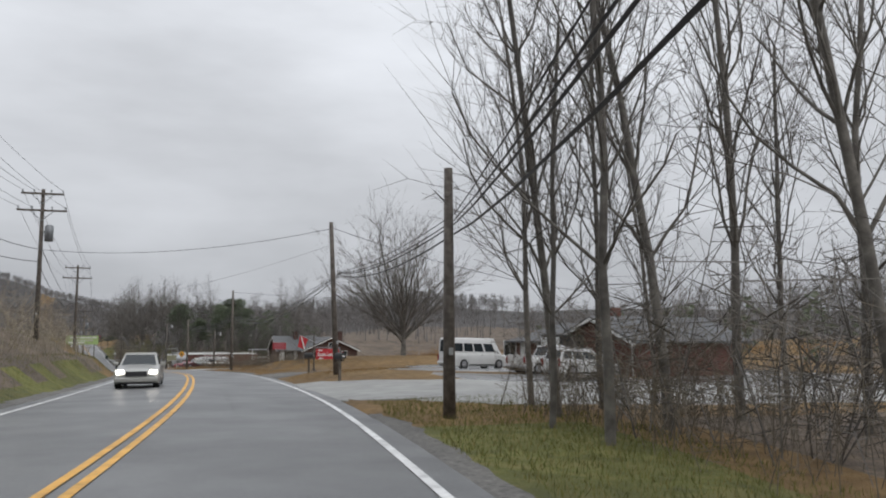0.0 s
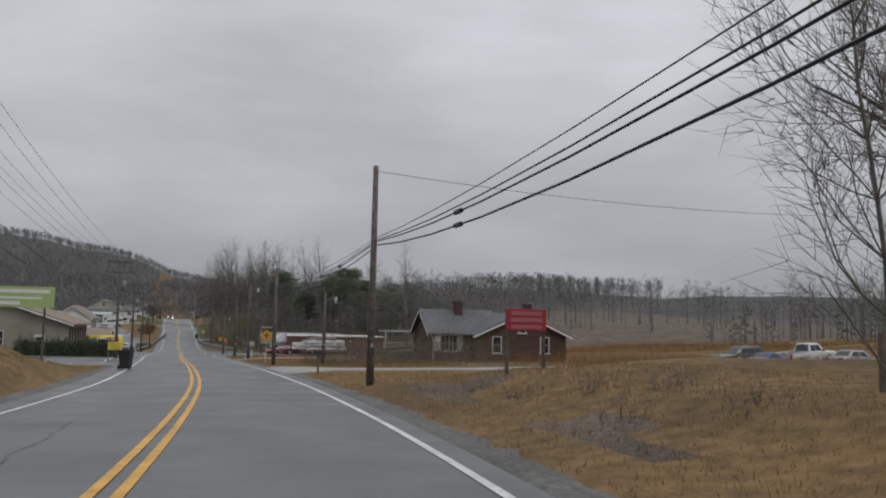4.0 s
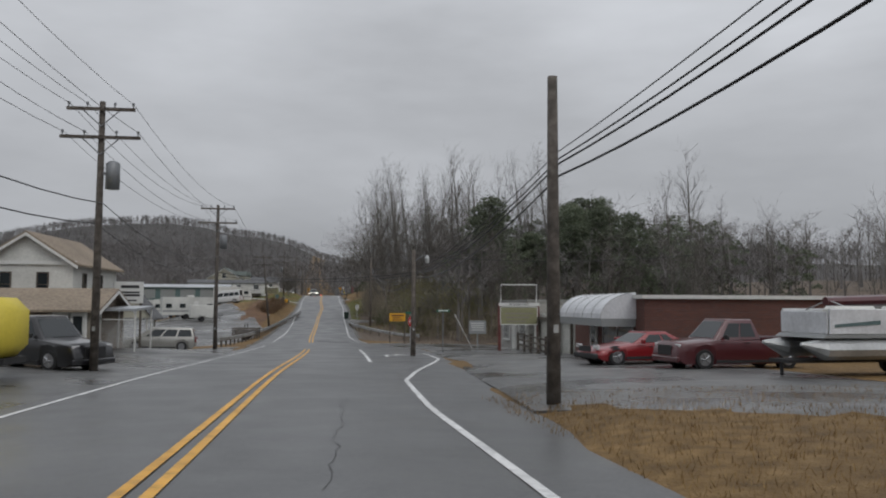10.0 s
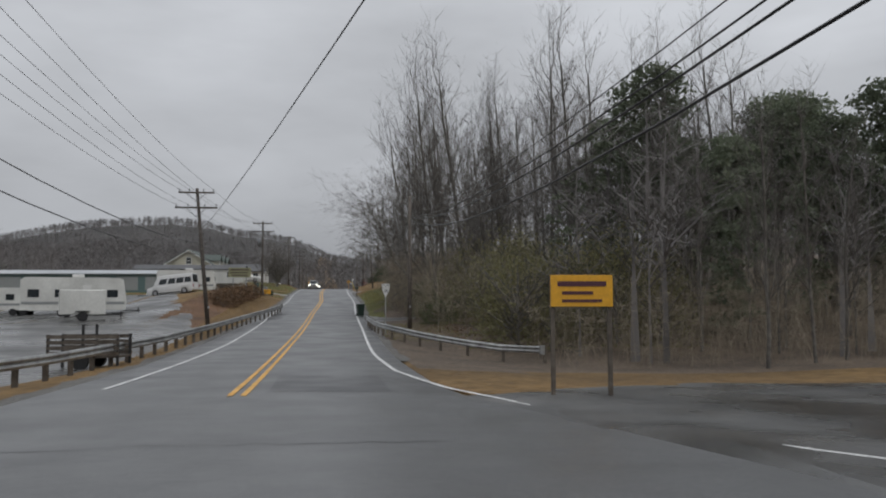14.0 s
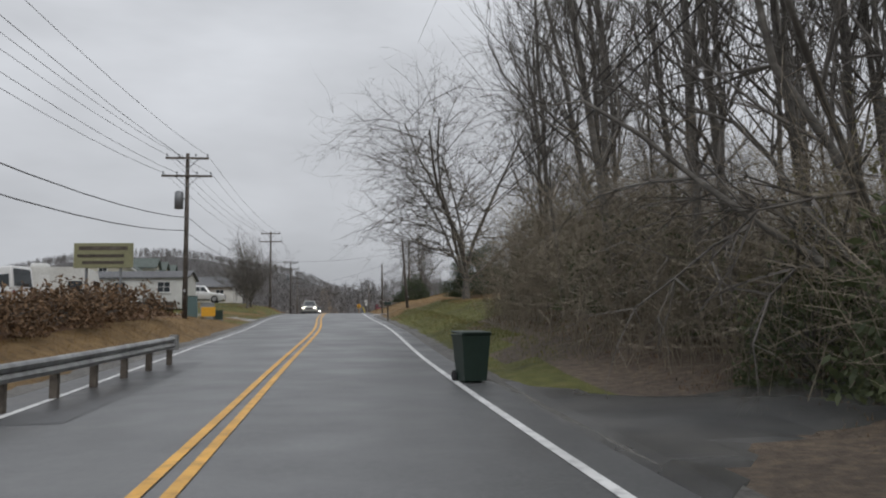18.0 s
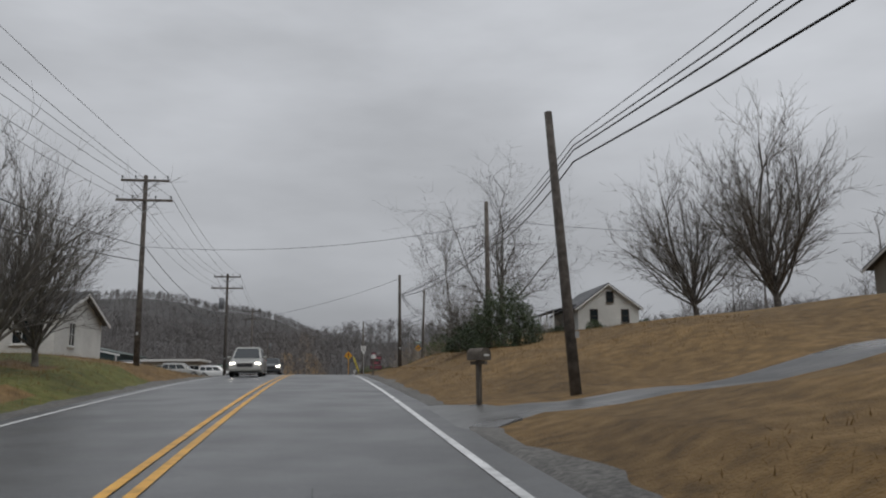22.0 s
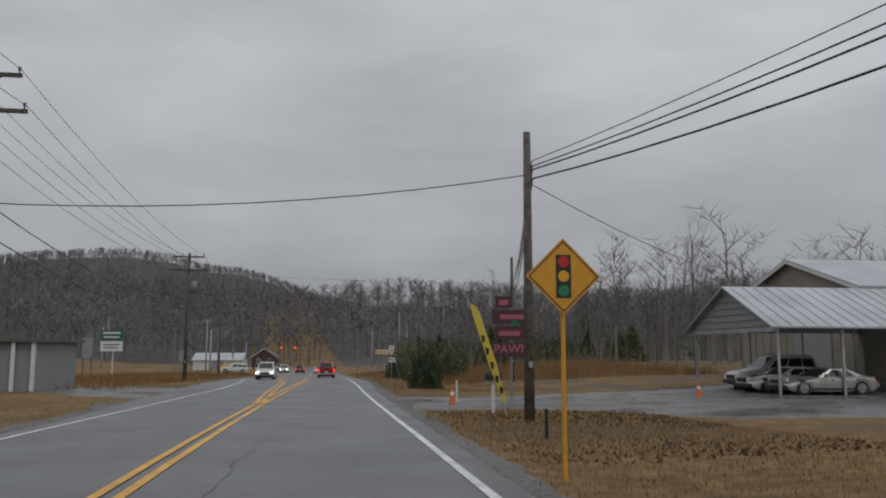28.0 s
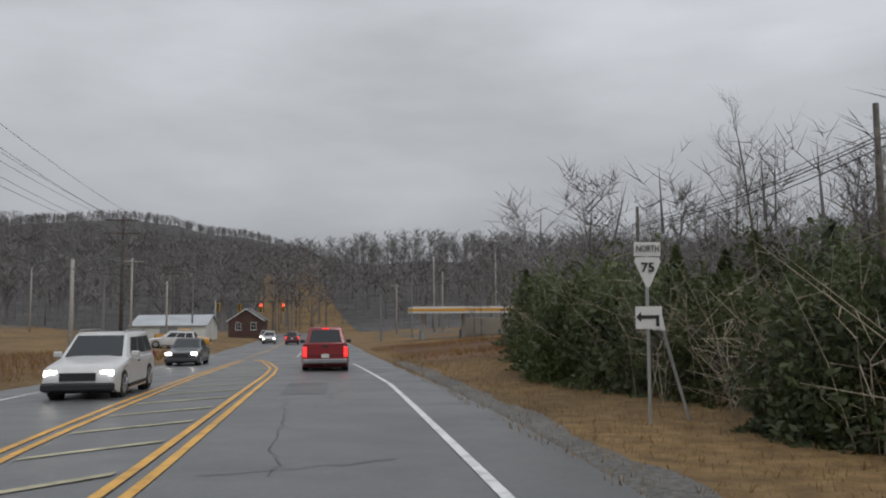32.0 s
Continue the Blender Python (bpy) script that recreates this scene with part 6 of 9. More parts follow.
for xx, yy in ((-4.2, 2.0), (3.8, 4)):
    ch = part("chimney", box(B(), 0.75, 0.75, 1.8, xx, yy, 3.6, bevel=0.02), M["brick_dark"], e)
    part("cap", box(B(), 0.9, 0.9, 0.12, xx, yy, 5.4), M["wood_dark"], ch)
part("porch_roof", box(B(), 3.0, 2.6, 0.16, -9.0, 7.0, 2.45), M["roof_metal"], e, "pale metal porch roof")
for px in (-10.3, -7.7):
    part("porch_post", box(B(), 0.12, 0.12, 2.45, px, 5.9, 0), M["trim"], e)
deck = part("porch_floor", box(B(), 3.2, 2.6, 0.6, -9.0, 7.0, -0.1), M["wood_dark"], e)
for xx in np.arange(-10.5, -7.4, 0.2):
    part("baluster", box(B(), 0.045, 0.045, 0.8, xx, 5.8, 0.6), M["trim"], deck)
part("handrail", box(B(), 3.2, 0.08, 0.07, -8.95, 5.8, 1.38), M["trim"], deck)
part("ramp", box(B(), 5.2, 1.2, 0.16, -10.6, 4.9, 0.15, ry=-0.09), M["wood_dark"], e, "dark wooden entrance ramp")
part("ramp_rail", box(B(), 5.2, 0.06, 0.16, -10.6, 4.35, 0.7, ry=-0.09), M["wood_dark"], e)
for xx in (-13.0, -11.8, -10.6, -9.4, -8.2):
    part("ramp_post", box(B(), 0.09, 0.09, 0.9, xx, 4.35, -0.1), M["wood_dark"], e)
part("gutter_pipe", tube(B(), [(-7.6, -0.62, 2.4), (-7.3, -0.62, 2.0), (-7.3, -0.62, 0)], 0.05, 6), M["trim"], e)

# ---- the low brick store with the barrel canopy, and its neighbours ----
z0 = ground(21, 178)
e = house("brick_store", 20.2, 174, "long low red-brick store with flat roof and white edge", "store", z=z0 - 0.05)
part("wall", box(B(), 14.0, 10.5, 3.2, 7.0, 5.25, -0.4), M["brick"], e)
part("parapet", box(B(), 14.3, 10.8, 0.16, 7.0, 5.25, 2.8), M["trim"], e, "white metal roof edge")
part("shop_window", box(B(), 0.04, 4.2, 1.5, -0.02, 3.4, 0.75), M["pane"], e, "dark shop window")
for yy in (1.3, 3.4, 5.5):
    part("mullion", box(B(), 0.06, 0.07, 1.5, -0.04, yy, 0.75), M["metal"], e)
door(e, 0, 7.0, 0, 0.95, 2.1, -math.pi / 2, M["trim"], True)
b = B()
arc = [(1.55 * math.cos(a) - 1.55 * 0, 1.1 * math.sin(a)) for a in np.linspace(math.pi / 2, math.pi, 9)]
o = [(x, 1.95 + h) for x, h in arc] + [(0.0, 1.95)]
prism(b, o, 7.0, Matrix.Translation((0, 1.0, 0)))
bmesh.ops.recalc_face_normals(b, faces=b.faces[:])
cn = part("barrel_canopy", b, M["canopy"], e, "white quarter-round barrel canopy")
part("valance", box(B(), 1.5, 7.0, 0.34, -0.78, 4.5, 1.62), M["sign_grey"], cn)
for yy in np.linspace(1.0, 8.0, 6):
    b = tube(B(), [(x - 0.01, yy, 1.96 + h) for x, h in arc], 0.018, 4)
    part("canopy_rib", b, M["metal"], cn)
part("wall_lamp", tube(B(), [(9.0, -0.05, 2.3), (9.0, -0.3, 2.3), (9.0, -0.35, 2.15)], [0.03, 0.1, 0.14], 7), M["metal"], e)
part("kerb", box(B(), 14.5, 0.35, 0.22, 7.0, -0.6, -0.05), M["concrete"], e, "pale concrete wall footing")

e = house("block_wall_building", 20.4, 184.6, "low pale painted block building with rough timber lintel", "building", z=z0 - 0.2)
part("wall", box(B(), 9, 11.2, 2.5, 4.6, 5.7, -0.4), M["block"], e)
part("lintel", box(B(), 0.25, 8.0, 0.16, -0.02, 5.2, 1.75), M["wood_dark"], e)
part("upper_wall", box(B(), 8.6, 8.0, 0.55, 4.8, 5.2, 2.1), M["siding_cream"], e, "stained yellow-green upper wall")
for yy in (1.2, 3.9, 6.4, 9.2):
    part("timber_post", box(B(), 0.14, 0.16, 2.1, -0.05, yy, -0.2), M["wood_dark"], e)
e = thing("wooden_fence", 18.9, 184, ground(18.9, 190), 0, "weathered brown rail fence in front of the block wall", "fence")
for i in range(6):
    part("post", box(B(), 0.12, 0.12, 1.15, 0, i * 1.9, 0, rx=0.04 * (-1) ** i), M["wood_dark"], e)
for zz in (0.3, 0.62, 0.95):
    part("rail", box(B(), 0.05, 9.7, 0.1, -0.06, 4.75, zz, rx=0.01), M["wood_dark"], e)

z0 = ground(20, 202)
e = house("block_garage", 20.1, 196.2, "grey concrete-block garage with multi-pane windows and white door", "garage", z=z0)
part("wall", box(B(), 12, 10.2, 3.95, 6.05, 5.1, -0.4), M["block_grey"], e)
part("coping", box(B(), 12.2, 10.4, 0.14, 6.05, 5.1, 3.55), M["concrete"], e)
part("white_band", box(B(), 0.03, 9.0, 0.5, 0.0, 5.0, 2.7), M["block"], e)
for yy in (1.6, 7.6):
    window(e, 0.04, yy, 0.75, 2.1, 1.75, -math.pi / 2, bars=(4, 3))
door(e, 0.04, 4.6, 0, 1.1, 2.1, -math.pi / 2, M["siding"])
part("step", box(B(), 1.0, 1.8, 0.18, -0.5, 4.6, -0.05), M["concrete"], e)
for yy in (3.2, 6.0):
    part("transom", box(B(), 0.04, 1.2, 0.55, 0.0, yy - 0.0, 2.1), M["pane"], e)

# ---- left: the shops ----
z0 = ground(-9, 156)
e = house("tan_shop", -11.5, 156, "tan commercial building with broad tan shingle roof and tall windows", "shop", z=z0)
gable_block(e, -10, 5.9, -5.0, 10.0, 0, 3.5, 6.2, "y", M["siding_tan"], M["roof_tan"], 0.7, M["trim"])
for yy in (-3.6, -1.6, 0.4, 2.4, 4.4, 6.4, 8.4):
    window(e, 5.9, yy, 0.7, 0.6, 2.2, math.pi / 2, M["wood_dark"], (0, 2))
for xx in (-7, -4, -1):
    window(e, xx, -5.0, 0.9, 1.3, 1.6, 0, bars=(1, 1))
door(e, 3.2, -5.0, 0, 1.0, 2.1, 0, M["trim"], True)
part("soffit", box(B(), 0.5, 15.6, 0.08, 6.3, 2.5, 3.28), M["trim"], e)
e = house("white_house", -10.9, 195.5, "white two-storey clapboard house with gabled pediment", z=ground(-9, 190))
gable_block(e, -2.6, 2.6, -3.8, 5, 0, 4.9, 6.6, "y", M["siding"], M["roof_tan"], 0.4, M["trim"], 0.42)
for xx in (-1.2, 0.9):
    window(e, xx, -3.8, 2.9, 0.55, 1.35, 0, M["wood_dark"], (0, 1))
for yy in (-1.8, 1.4):
    window(e, 2.6, yy, 2.9, 0.55, 1.35, math.pi / 2, M["wood_dark"], (0, 1))
part("pediment_band", box(B(), 5.6, 0.12, 0.22, 0, -3.88, 4.75), M["trim"], e)
e = house("stone_annexe", -8.4, 188.3, "low tan stone cabin with brown shed roof and white double door", "cabin", z=ground(-6, 186))
gable_block(e, -3.6, 3.2, -2.9, 2.9, 0, 2.2, 3.2, "x", M["stone"], M["roof_tan"], 0.5, M["trim"])
part("end_wall", box(B(), 2.1, 0.06, 2.15, 2.1, -2.93, 0), M["siding_tan"], e, "tan boarded end of the front wall")
for xx in (1.75, 2.55):
    door(e, xx, -2.97, 0, 0.72, 2.0, 0, M["siding"], True)
window(e, -1.2, -2.9, 0.8, 0.8, 1.1, 0)
e = house("lattice_porch", -4.25, 188.4, "open white porch with pale roof and diagonal lattice panel", "porch", z=ground(-5, 188))
e.scale = (0.6, 1.0, 0.95)
part("porch_roof", box(B(), 3.4, 3.8, 0.14, 0, 0, 2.35, rx=0.04), M["roof_metal"], e)
for xx, yy in ((-1.5, -1.7), (1.5, -1.7), (-1.5, 1.7), (1.5, 1.7)):
    part("post", box(B(), 0.12, 0.12, 2.4, xx, yy, 0), M["trim"], e)
b = B()
for k in np.arange(-1.4, 3.0, 0.16):
    for s in (1, -1):
        x0, x1 = (k - 1.5, k) if s > 0 else (k, k - 1.5)
        x0, x1 = max(-1.45, min(1.45, x0)), max(-1.45, min(1.45, x1))
        if abs(x1 - x0) > 0.1:
            tube(b, [(x0, -1.72, 0.2), (x1, -1.72, 0.2 + abs(x1 - x0))], 0.012, 4, False)
tagged(part("lattice", b, M["trim"], e), kind="stuff")
part("railing", box(B(), 3.0, 0.08, 0.08, 0, -1.72, 1.75), M["trim"], e)
e = thing("pylon_sign", -7.3, 200, ground(-7.3, 200), 0.1, "white roadside business sign board on two posts", "sign")
for xx in (-0.8, 0.8):
    part("post", box(B(), 0.14, 0.14, 4.6, xx, 0.1, 0), M["wood_dark"], e)
part("board", box(B(), 1.95, 0.16, 1.5, 0, 0, 3.2, bevel=0.02), M["sign_white"], e)
bars(e, [(0.1, 4.25, 1.2, 0.2), (0, 3.9, 1.5, 0.12), (0, 3.68, 1.5, 0.16), (0, 3.35, 1.1, 0.1)], M["black"], Matrix.Translation((0, -0.085, 0)))
e = house("gazebo", -8.4, 206, "small open hut with yellow gable front on posts", "gazebo", z=ground(-8.4, 206))
for xx, yy in ((-1.2, -1.2), (1.2, -1.2), (-1.2, 1.2), (1.2, 1.2)):
    part("post", box(B(), 0.14, 0.14, 2.5, xx, yy, 0), M["trim"], e)
b = prism(B(), [(-1.6, 2.5), (1.6, 2.5), (0, 4.4)], 2.9, Matrix.Translation((0, -1.45, 0)))
part("gable", b, M["siding_cream"], e, "pale yellow gable")
for s in (-1, 1):
    part("roof", prism(B(), [(0, 4.42), (s * 1.75, 2.35), (s * 1.75, 2.47), (0, 4.56)], 3.3, Matrix.Translation((0, -1.65, 0))), M["roof_grey"], e)
e = house("long_shed", -42, 318, "long low teal shed with pale metal roof", "shed", z=ground(-42, 318))
gable_block(e, -26, 24, -4, 4, 0, 2.3, 2.9, "x", M["teal"], M["roof_metal"], 0.4)
for xx in np.arange(-24, 24, 4.0):
    part("bay_door", box(B(), 3.0, 0.06, 1.9, xx, -4.03, 0), M["sign_grey"], e)
# left: the cream house and the white homes
e = house("cream_house", -22.3, 344, "large cream clapboard house with green-grey roof and dormers", z=-1.2)
gable_block(e, -5.4, 5.4, -7, 8, 0, 3.6, 7.0, "y", M["siding_cream"], M["roof_green"], 0.5, M["trim"], 0.5)
window(e, 0, -7, 4.6, 0.8, 1.1, 0)
for xx in (-3.2, 0, 3.2):
    window(e, xx, -7, 1.0, 0.8, 1.3, 0)
for yy in (-3.5, 0.5, 4.5):
    d = part("dormer", prism(B(), [(yy - 0.9, 4.0), (yy + 0.9, 4.0), (yy + 0.9, 5.4), (yy, 6.2), (yy - 0.9, 5.4)], 3.4, Matrix(((0, 1, 0, 1.2), (1, 0, 0, 0), (0, 0, 1, 0), (0, 0, 0, 1)))), M["siding_cream"], e)
    part("dormer_roof", prism(B(), [(yy - 1.15, 5.25), (yy, 6.28), (yy + 1.15, 5.25), (yy + 1.15, 5.37), (yy, 6.42), (yy - 1.15, 5.37)], 3.8, Matrix(((0, 1, 0, 1.1), (1, 0, 0, 0), (0, 0, 1, 0), (0, 0, 0, 1)))), M["roof_green"], d)
    window(e, 4.62, yy, 4.3, 0.7, 0.9, math.pi / 2)
e = house("mobile_home", -19.6, 329, "long low white mobile home with dark windows", "house")
gable_block(e, -9, 8, -2.2, 2.2, 0.3, 2.3, 3.0, "x", M["siding"], M["roof_grey"], 0.25)
for xx in (-6.5, -2.5, 2, 6):
    window(e, xx, -2.2, 1.3, 1.1, 0.9, 0)
part("skirting", box(B(), 16.9, 4.3, 0.5, -0.5, 0, -0.1), M["sign_grey"], e)
part("deck", box(B(), 3.4, 1.8, 0.4, 5.5, -3.3, -0.1), M["wood_dark"], e)
e = house("white_cottage", -15.5, 357, "one-storey white cottage behind a rounded tree", "house")
gable_block(e, -5.5, 4, -4, 4, 0, 2.6, 4.0, "x", M["siding"], M["roof_grey"], 0.4, M["trim"])
for xx in (-3.6, -0.4, 2.4):
    window(e, xx, -4, 1.0, 0.9, 1.2, 0)
window(e, 4, -1.5, 1.0, 0.9, 1.2, math.pi / 2)
# right: white house on the rise and the low house behind the hill
z0 = 3.6
e = house("white_hill_house", 26.8, 384, "white clapboard house with grey roof and porch on a grassy rise", z=z0)
gable_block(e, -3.3, 3.3, -6, 4, 0, 2.5, 4.9, "y", M["siding"], M["roof_grey"], 0.4, M["trim"], 0.3)
window(e, -1.6, -6, 0.9, 0.75, 1.3, 0, M["wood_dark"], (0, 1))
window(e, 1.8, -6, 0.9, 0.75, 1.3, 0, M["wood_dark"], (0, 1))
window(e, 0.2, -6, 3.0, 0.7, 1.1, 0, M["wood_dark"], (0, 1))
part("porch_roof", prism(B(), [(-3.2, 2.75), (-6.0, 2.1), (-6.0, 2.22), (-3.2, 2.9)], 9.5, Matrix.Translation((0, -5.2, 0))), M["roof_grey"], e)
for yy in (-5.0, -2.2, 0.8, 4.0):
    part("porch_post", box(B(), 0.12, 0.12, 2.3, -5.7, yy, -0.15), M["trim"], e)
part("porch_floor", box(B(), 2.7, 9.4, 0.4, -4.6, -0.5, -0.35), M["wood_dark"], e)
part("stone_footing", box(B(), 6.7, 10.1, 0.7, 0, -1, -0.65), M["stone"], e)
for i, (xx, yy) in enumerate(((22.3, 379), (22.2, 381), (22.3, 383.2), (22.2, 385.5), (24.7, 376.6), (29.6, 377.2))):
    bush("porchbush", xx, yy, 0.8, 0.9, 1300, 0.07, M["evergreen"], "dark clipped shrub in front of the porch", seed=21, group="porch shrubs", turn=i)
e.scale = (0.85, 0.85, 0.85)
e = house("hill_house", 46, 352, "low tan house with grey roof beyond the hill", "house")
gable_block(e, -9, 9, -4.5, 4.5, 0, 2.6, 4.6, "x", M["siding_tan"], M["roof_grey"], 0.5, M["trim"])
for xx in (-6, -2, 2.5, 6.5):
    window(e, xx, -4.5, 1.0, 1.1, 1.2, 0)
part("chimney", box(B(), 0.8, 0.8, 1.6, -1, 0.5, 3.9), M["brick"], e)
# right: open shed with cars and the barn behind
z0 = ground(23, 436)
e = thing("open_carport", 25.5, 436, z0, 0, "open metal carport with grey gable and pale ribbed roof", "carport")
for s in (-1, 1):
    part("roof", prism(B(), [(0, 5.1), (s * 4.6, 3.0), (s * 4.6, 3.08), (0, 5.2)], 13, Matrix(((0, 1, 0, -5.8), (1, 0, 0, 0), (0, 0, 1, 0), (0, 0, 0, 1)))), M["roof_metal"], e)
    for xx in np.arange(-5.4, 7, 0.62):
        part("rib", tube(B(), [(xx, s * 0.03, 5.21), (xx, s * 4.6, 3.1)], 0.02, 4), M["roof_metal"], e)
    for xx in (-5.3, -2.2, 0.9, 4.0, 6.8):
        part("post", box(B(), 0.1, 0.1, 3.1, xx, s * 4.2, 0), M["metal"], e)
g = part("gable", prism(B(), [(-4.3, 3.05), (4.3, 3.05), (0, 5.05)], 0.06, Matrix(((0, 1, 0, -5.5), (1, 0, 0, 0), (0, 0, 1, 0), (0, 0, 0, 1)))), M["sign_grey"], e, "grey boarded gable")
for k in range(6):
    w = 4.2 * (1 - k / 6.0)
    part("board", box(B(), 0.03, 2 * w, 0.03, -5.53, 0, 3.1 + k * 0.32), M["grey_metal"], g)
part("front_beam", box(B(), 0.12, 8.8, 0.2, -5.45, 0, 2.86), M["metal"], e)
# back sheet coloured near-black to stand in for the shade under the roof
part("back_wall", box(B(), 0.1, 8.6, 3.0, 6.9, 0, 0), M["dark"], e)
e = house("metal_barn", 38, 447, "tall beige metal barn behind the carport", "barn")
gable_block(e, -8, 8, -7, 7, 0, 5.0, 7.2, "x", M["siding_tan"], M["roof_metal"], 0.4, M["trim"])
part("roller_door", box(B(), 0.06, 4, 3.8, -8.05, -2, 0), M["sign_grey"], e)
for yy in np.arange(-7, 7.1, 1.0):
    part("seam", box(B(), 0.05, 0.05, 5.0, -8.03, yy, 0), M["siding_tan"], e)
# left: roadside store, low units, barn; right: fuel station; far brick house
e = house("roadside_store", -24, 404, "green-roofed roadside store with white tower and posts", "store")
gable_block(e, -8, 3, -5, 5, 0, 2.7, 3.9, "y", M["teal"], M["roof_green"], 0.8, M["trim"])
part("tower", box(B(), 2.4, 2.4, 3.0, -1.5, -2, 2.5), M["siding"], e)
part("tower_sign", box(B(), 1.8, 0.08, 0.8, -1.5, -3.25, 4.4), M["sign_grey"], e)
for xx in (-7, -5, -3, -1, 1, 3.4):
    part("post", box(B(), 0.12, 0.12, 2.6, xx, -5.7, 0), M["trim"], e)
e = house("low_motel", -26, 424, "long low grey motel row with white roof edge", "motel")
part("wall", box(B(), 20, 7, 2.9, 0, 0, -0.3), M["siding_tan"], e)
part("roof_edge", box(B(), 21, 8, 0.28, 0, 0, 2.6), M["trim"], e)
for xx in (-8, -4.8, -1.6, 1.6, 4.8, 8):
    door(e, xx, -3.5, 0, 0.9, 2.05, 0, M["teal"])
    window(e, xx + 1.5, -3.5, 0.9, 1.1, 1.1, 0)
e = house("storage_unit", -20.5, 441, "grey storage building with pale posts along its front", "building")
part("wall", box(B(), 14, 6, 2.6, 0, 0, -0.2), M["sign_grey"], e)
part("roof", box(B(), 14.6, 6.8, 0.16, 0, 0, 2.4), M["roof_green"], e)
for xx in np.arange(2.5, 7.2, 0.9):
    part("post", box(B(), 0.16, 0.16, 2.4, xx, -3.2, 0), M["trim"], e)
e = house("white_barn", -25, 577, "white metal barn with pale roof near the signals", "barn", z=-2.6)
gable_block(e, -5, 5, -4, 6, 0, 2.2, 3.6, "x", M["siding"], M["roof_metal"], 0.3)
part("barn_door", box(B(), 2.4, 0.06, 2.0, 0, -4.05, 0), M["sign_grey"], e)
e = house("far_brick_house", -18, 604, "small brown brick house beyond the junction", z=-2.4)
gable_block(e, -3, 3, -3, 4, 0, 2.6, 4.6, "y", M["brick_dark"], M["roof_grey"], 0.3, M["trim"])
for xx in (-1.3, 1.3):
    window(e, xx, -3, 0.9, 0.8, 1.2, 0)
e = thing("fuel_station", 14, 556, ground(14, 556) - 0.6, 0, "fuel station canopy with yellow and white fascia", "fuel station")
part("canopy", box(B(), 13, 8, 0.8, 0, 0, 3.6), M["trim"], e)
part("fascia", box(B(), 13.1, 8.1, 0.3, 0, 0, 3.85), M["sign_yellow"], e)
for xx in (-5, 0, 5):
    part("column", box(B(), 0.4, 0.4, 3.6, xx, 0, 0), M["trim"], e)
    part("pump", box(B(), 0.6, 0.9, 1.6, xx, 1.2, 0, bevel=0.05), M["sign_grey"], e)
part("kiosk", box(B(), 9, 5, 3.0, 6, 10, 0), M["siding_tan"], e)

# ---- vehicles ----
def paint(name, c, metal=0.1):
    return plain(name, c, 0.28, metal, scale=3.0, spread=0.06, coat=0.7, bump=0.0)


M["car_red"] = paint("dark_red_car_paint", (0.22, 0.012, 0.016))
M["car_white"] = paint("white_car_paint", (0.55, 0.55, 0.54))
M["car_silver"] = paint("silver_beige_car_paint", (0.33, 0.325, 0.3), 0.4)
M["car_grey"] = paint("dark_grey_car_paint", (0.05, 0.052, 0.055), 0.4)
M["car_black"] = paint("black_car_paint", (0.015, 0.015, 0.017))
M["car_maroon"] = paint("maroon_car_paint", (0.075, 0.014, 0.018))
M["car_green"] = paint("dark_green_car_paint", (0.02, 0.045, 0.042))
M["car_blue"] = paint("bright_blue_car_paint", (0.02, 0.08, 0.25))
M["car_yellow"] = paint("yellow_truck_paint", (0.55, 0.28, 0.02))
M["tyre"] = plain("tyre_rubber", (0.017, 0.017, 0.018), 0.85)
M["rim"] = plain("alloy_rim", (0.35, 0.35, 0.36), 0.35, 0.8)
M["trim_black"] = plain("black_plastic_trim", (0.02, 0.02, 0.021), 0.6)
M["head_on"] = lamp_mat("lit_headlight", (1.0, 0.93, 0.8), 6.0)
M["head_off"] = plain("clear_headlight", (0.5, 0.5, 0.5), 0.15)
M["tail_on"] = lamp_mat("lit_tail_light", (0.9, 0.03, 0.03), 1.6)
M["tail_off"] = plain("red_tail_light", (0.2, 0.01, 0.012), 0.2)
CAR = {  # length, width, height, belt, stations (share of length, top height), cabin base rear/front, roof rear/front
    "sedan": (4.7, 1.8, 1.45, 0.93, ((0, 0.62), (0.02, 0.9), (0.2, 0.98), (0.68, 0.95), (0.95, 0.74), (1, 0.56)), (0.14, 0.71), (0.27, 0.55)),
    "sports": (4.5, 1.85, 1.25, 0.85, ((0, 0.6), (0.02, 0.84), (0.2, 0.88), (0.62, 0.84), (0.96, 0.6), (1, 0.45)), (0.12, 0.66), (0.3, 0.5)),
    "suv": (4.6, 1.86, 1.68, 1.05, ((0, 0.7), (0.015, 1.05), (0.7, 1.06), (0.75, 1.02), (0.96, 0.86), (1, 0.6)), (0.02, 0.73), (0.07, 0.56)),
    "minivan": (5.1, 1.96, 1.75, 1.04, ((0, 0.7), (0.015, 1.04), (0.76, 1.04), (0.8, 1.0), (0.97, 0.8), (1, 0.58)), (0.015, 0.82), (0.05, 0.62)),
    "van": (5.7, 2.0, 2.35, 1.2, ((0, 0.7), (0.01, 1.2), (0.82, 1.2), (0.86, 1.12), (0.98, 1.0), (1, 0.62)), (0.01, 0.86), (0.02, 0.74)),
    "pickup": (5.75, 2.0, 1.86, 1.14, ((0, 0.85), (0.01, 1.1), (0.4, 1.12), (0.7, 1.12), (0.75, 1.1), (0.98, 0.98), (1, 0.66)), (0.385, 0.74), (0.43, 0.63)),
}
CAR_KINDS = {}


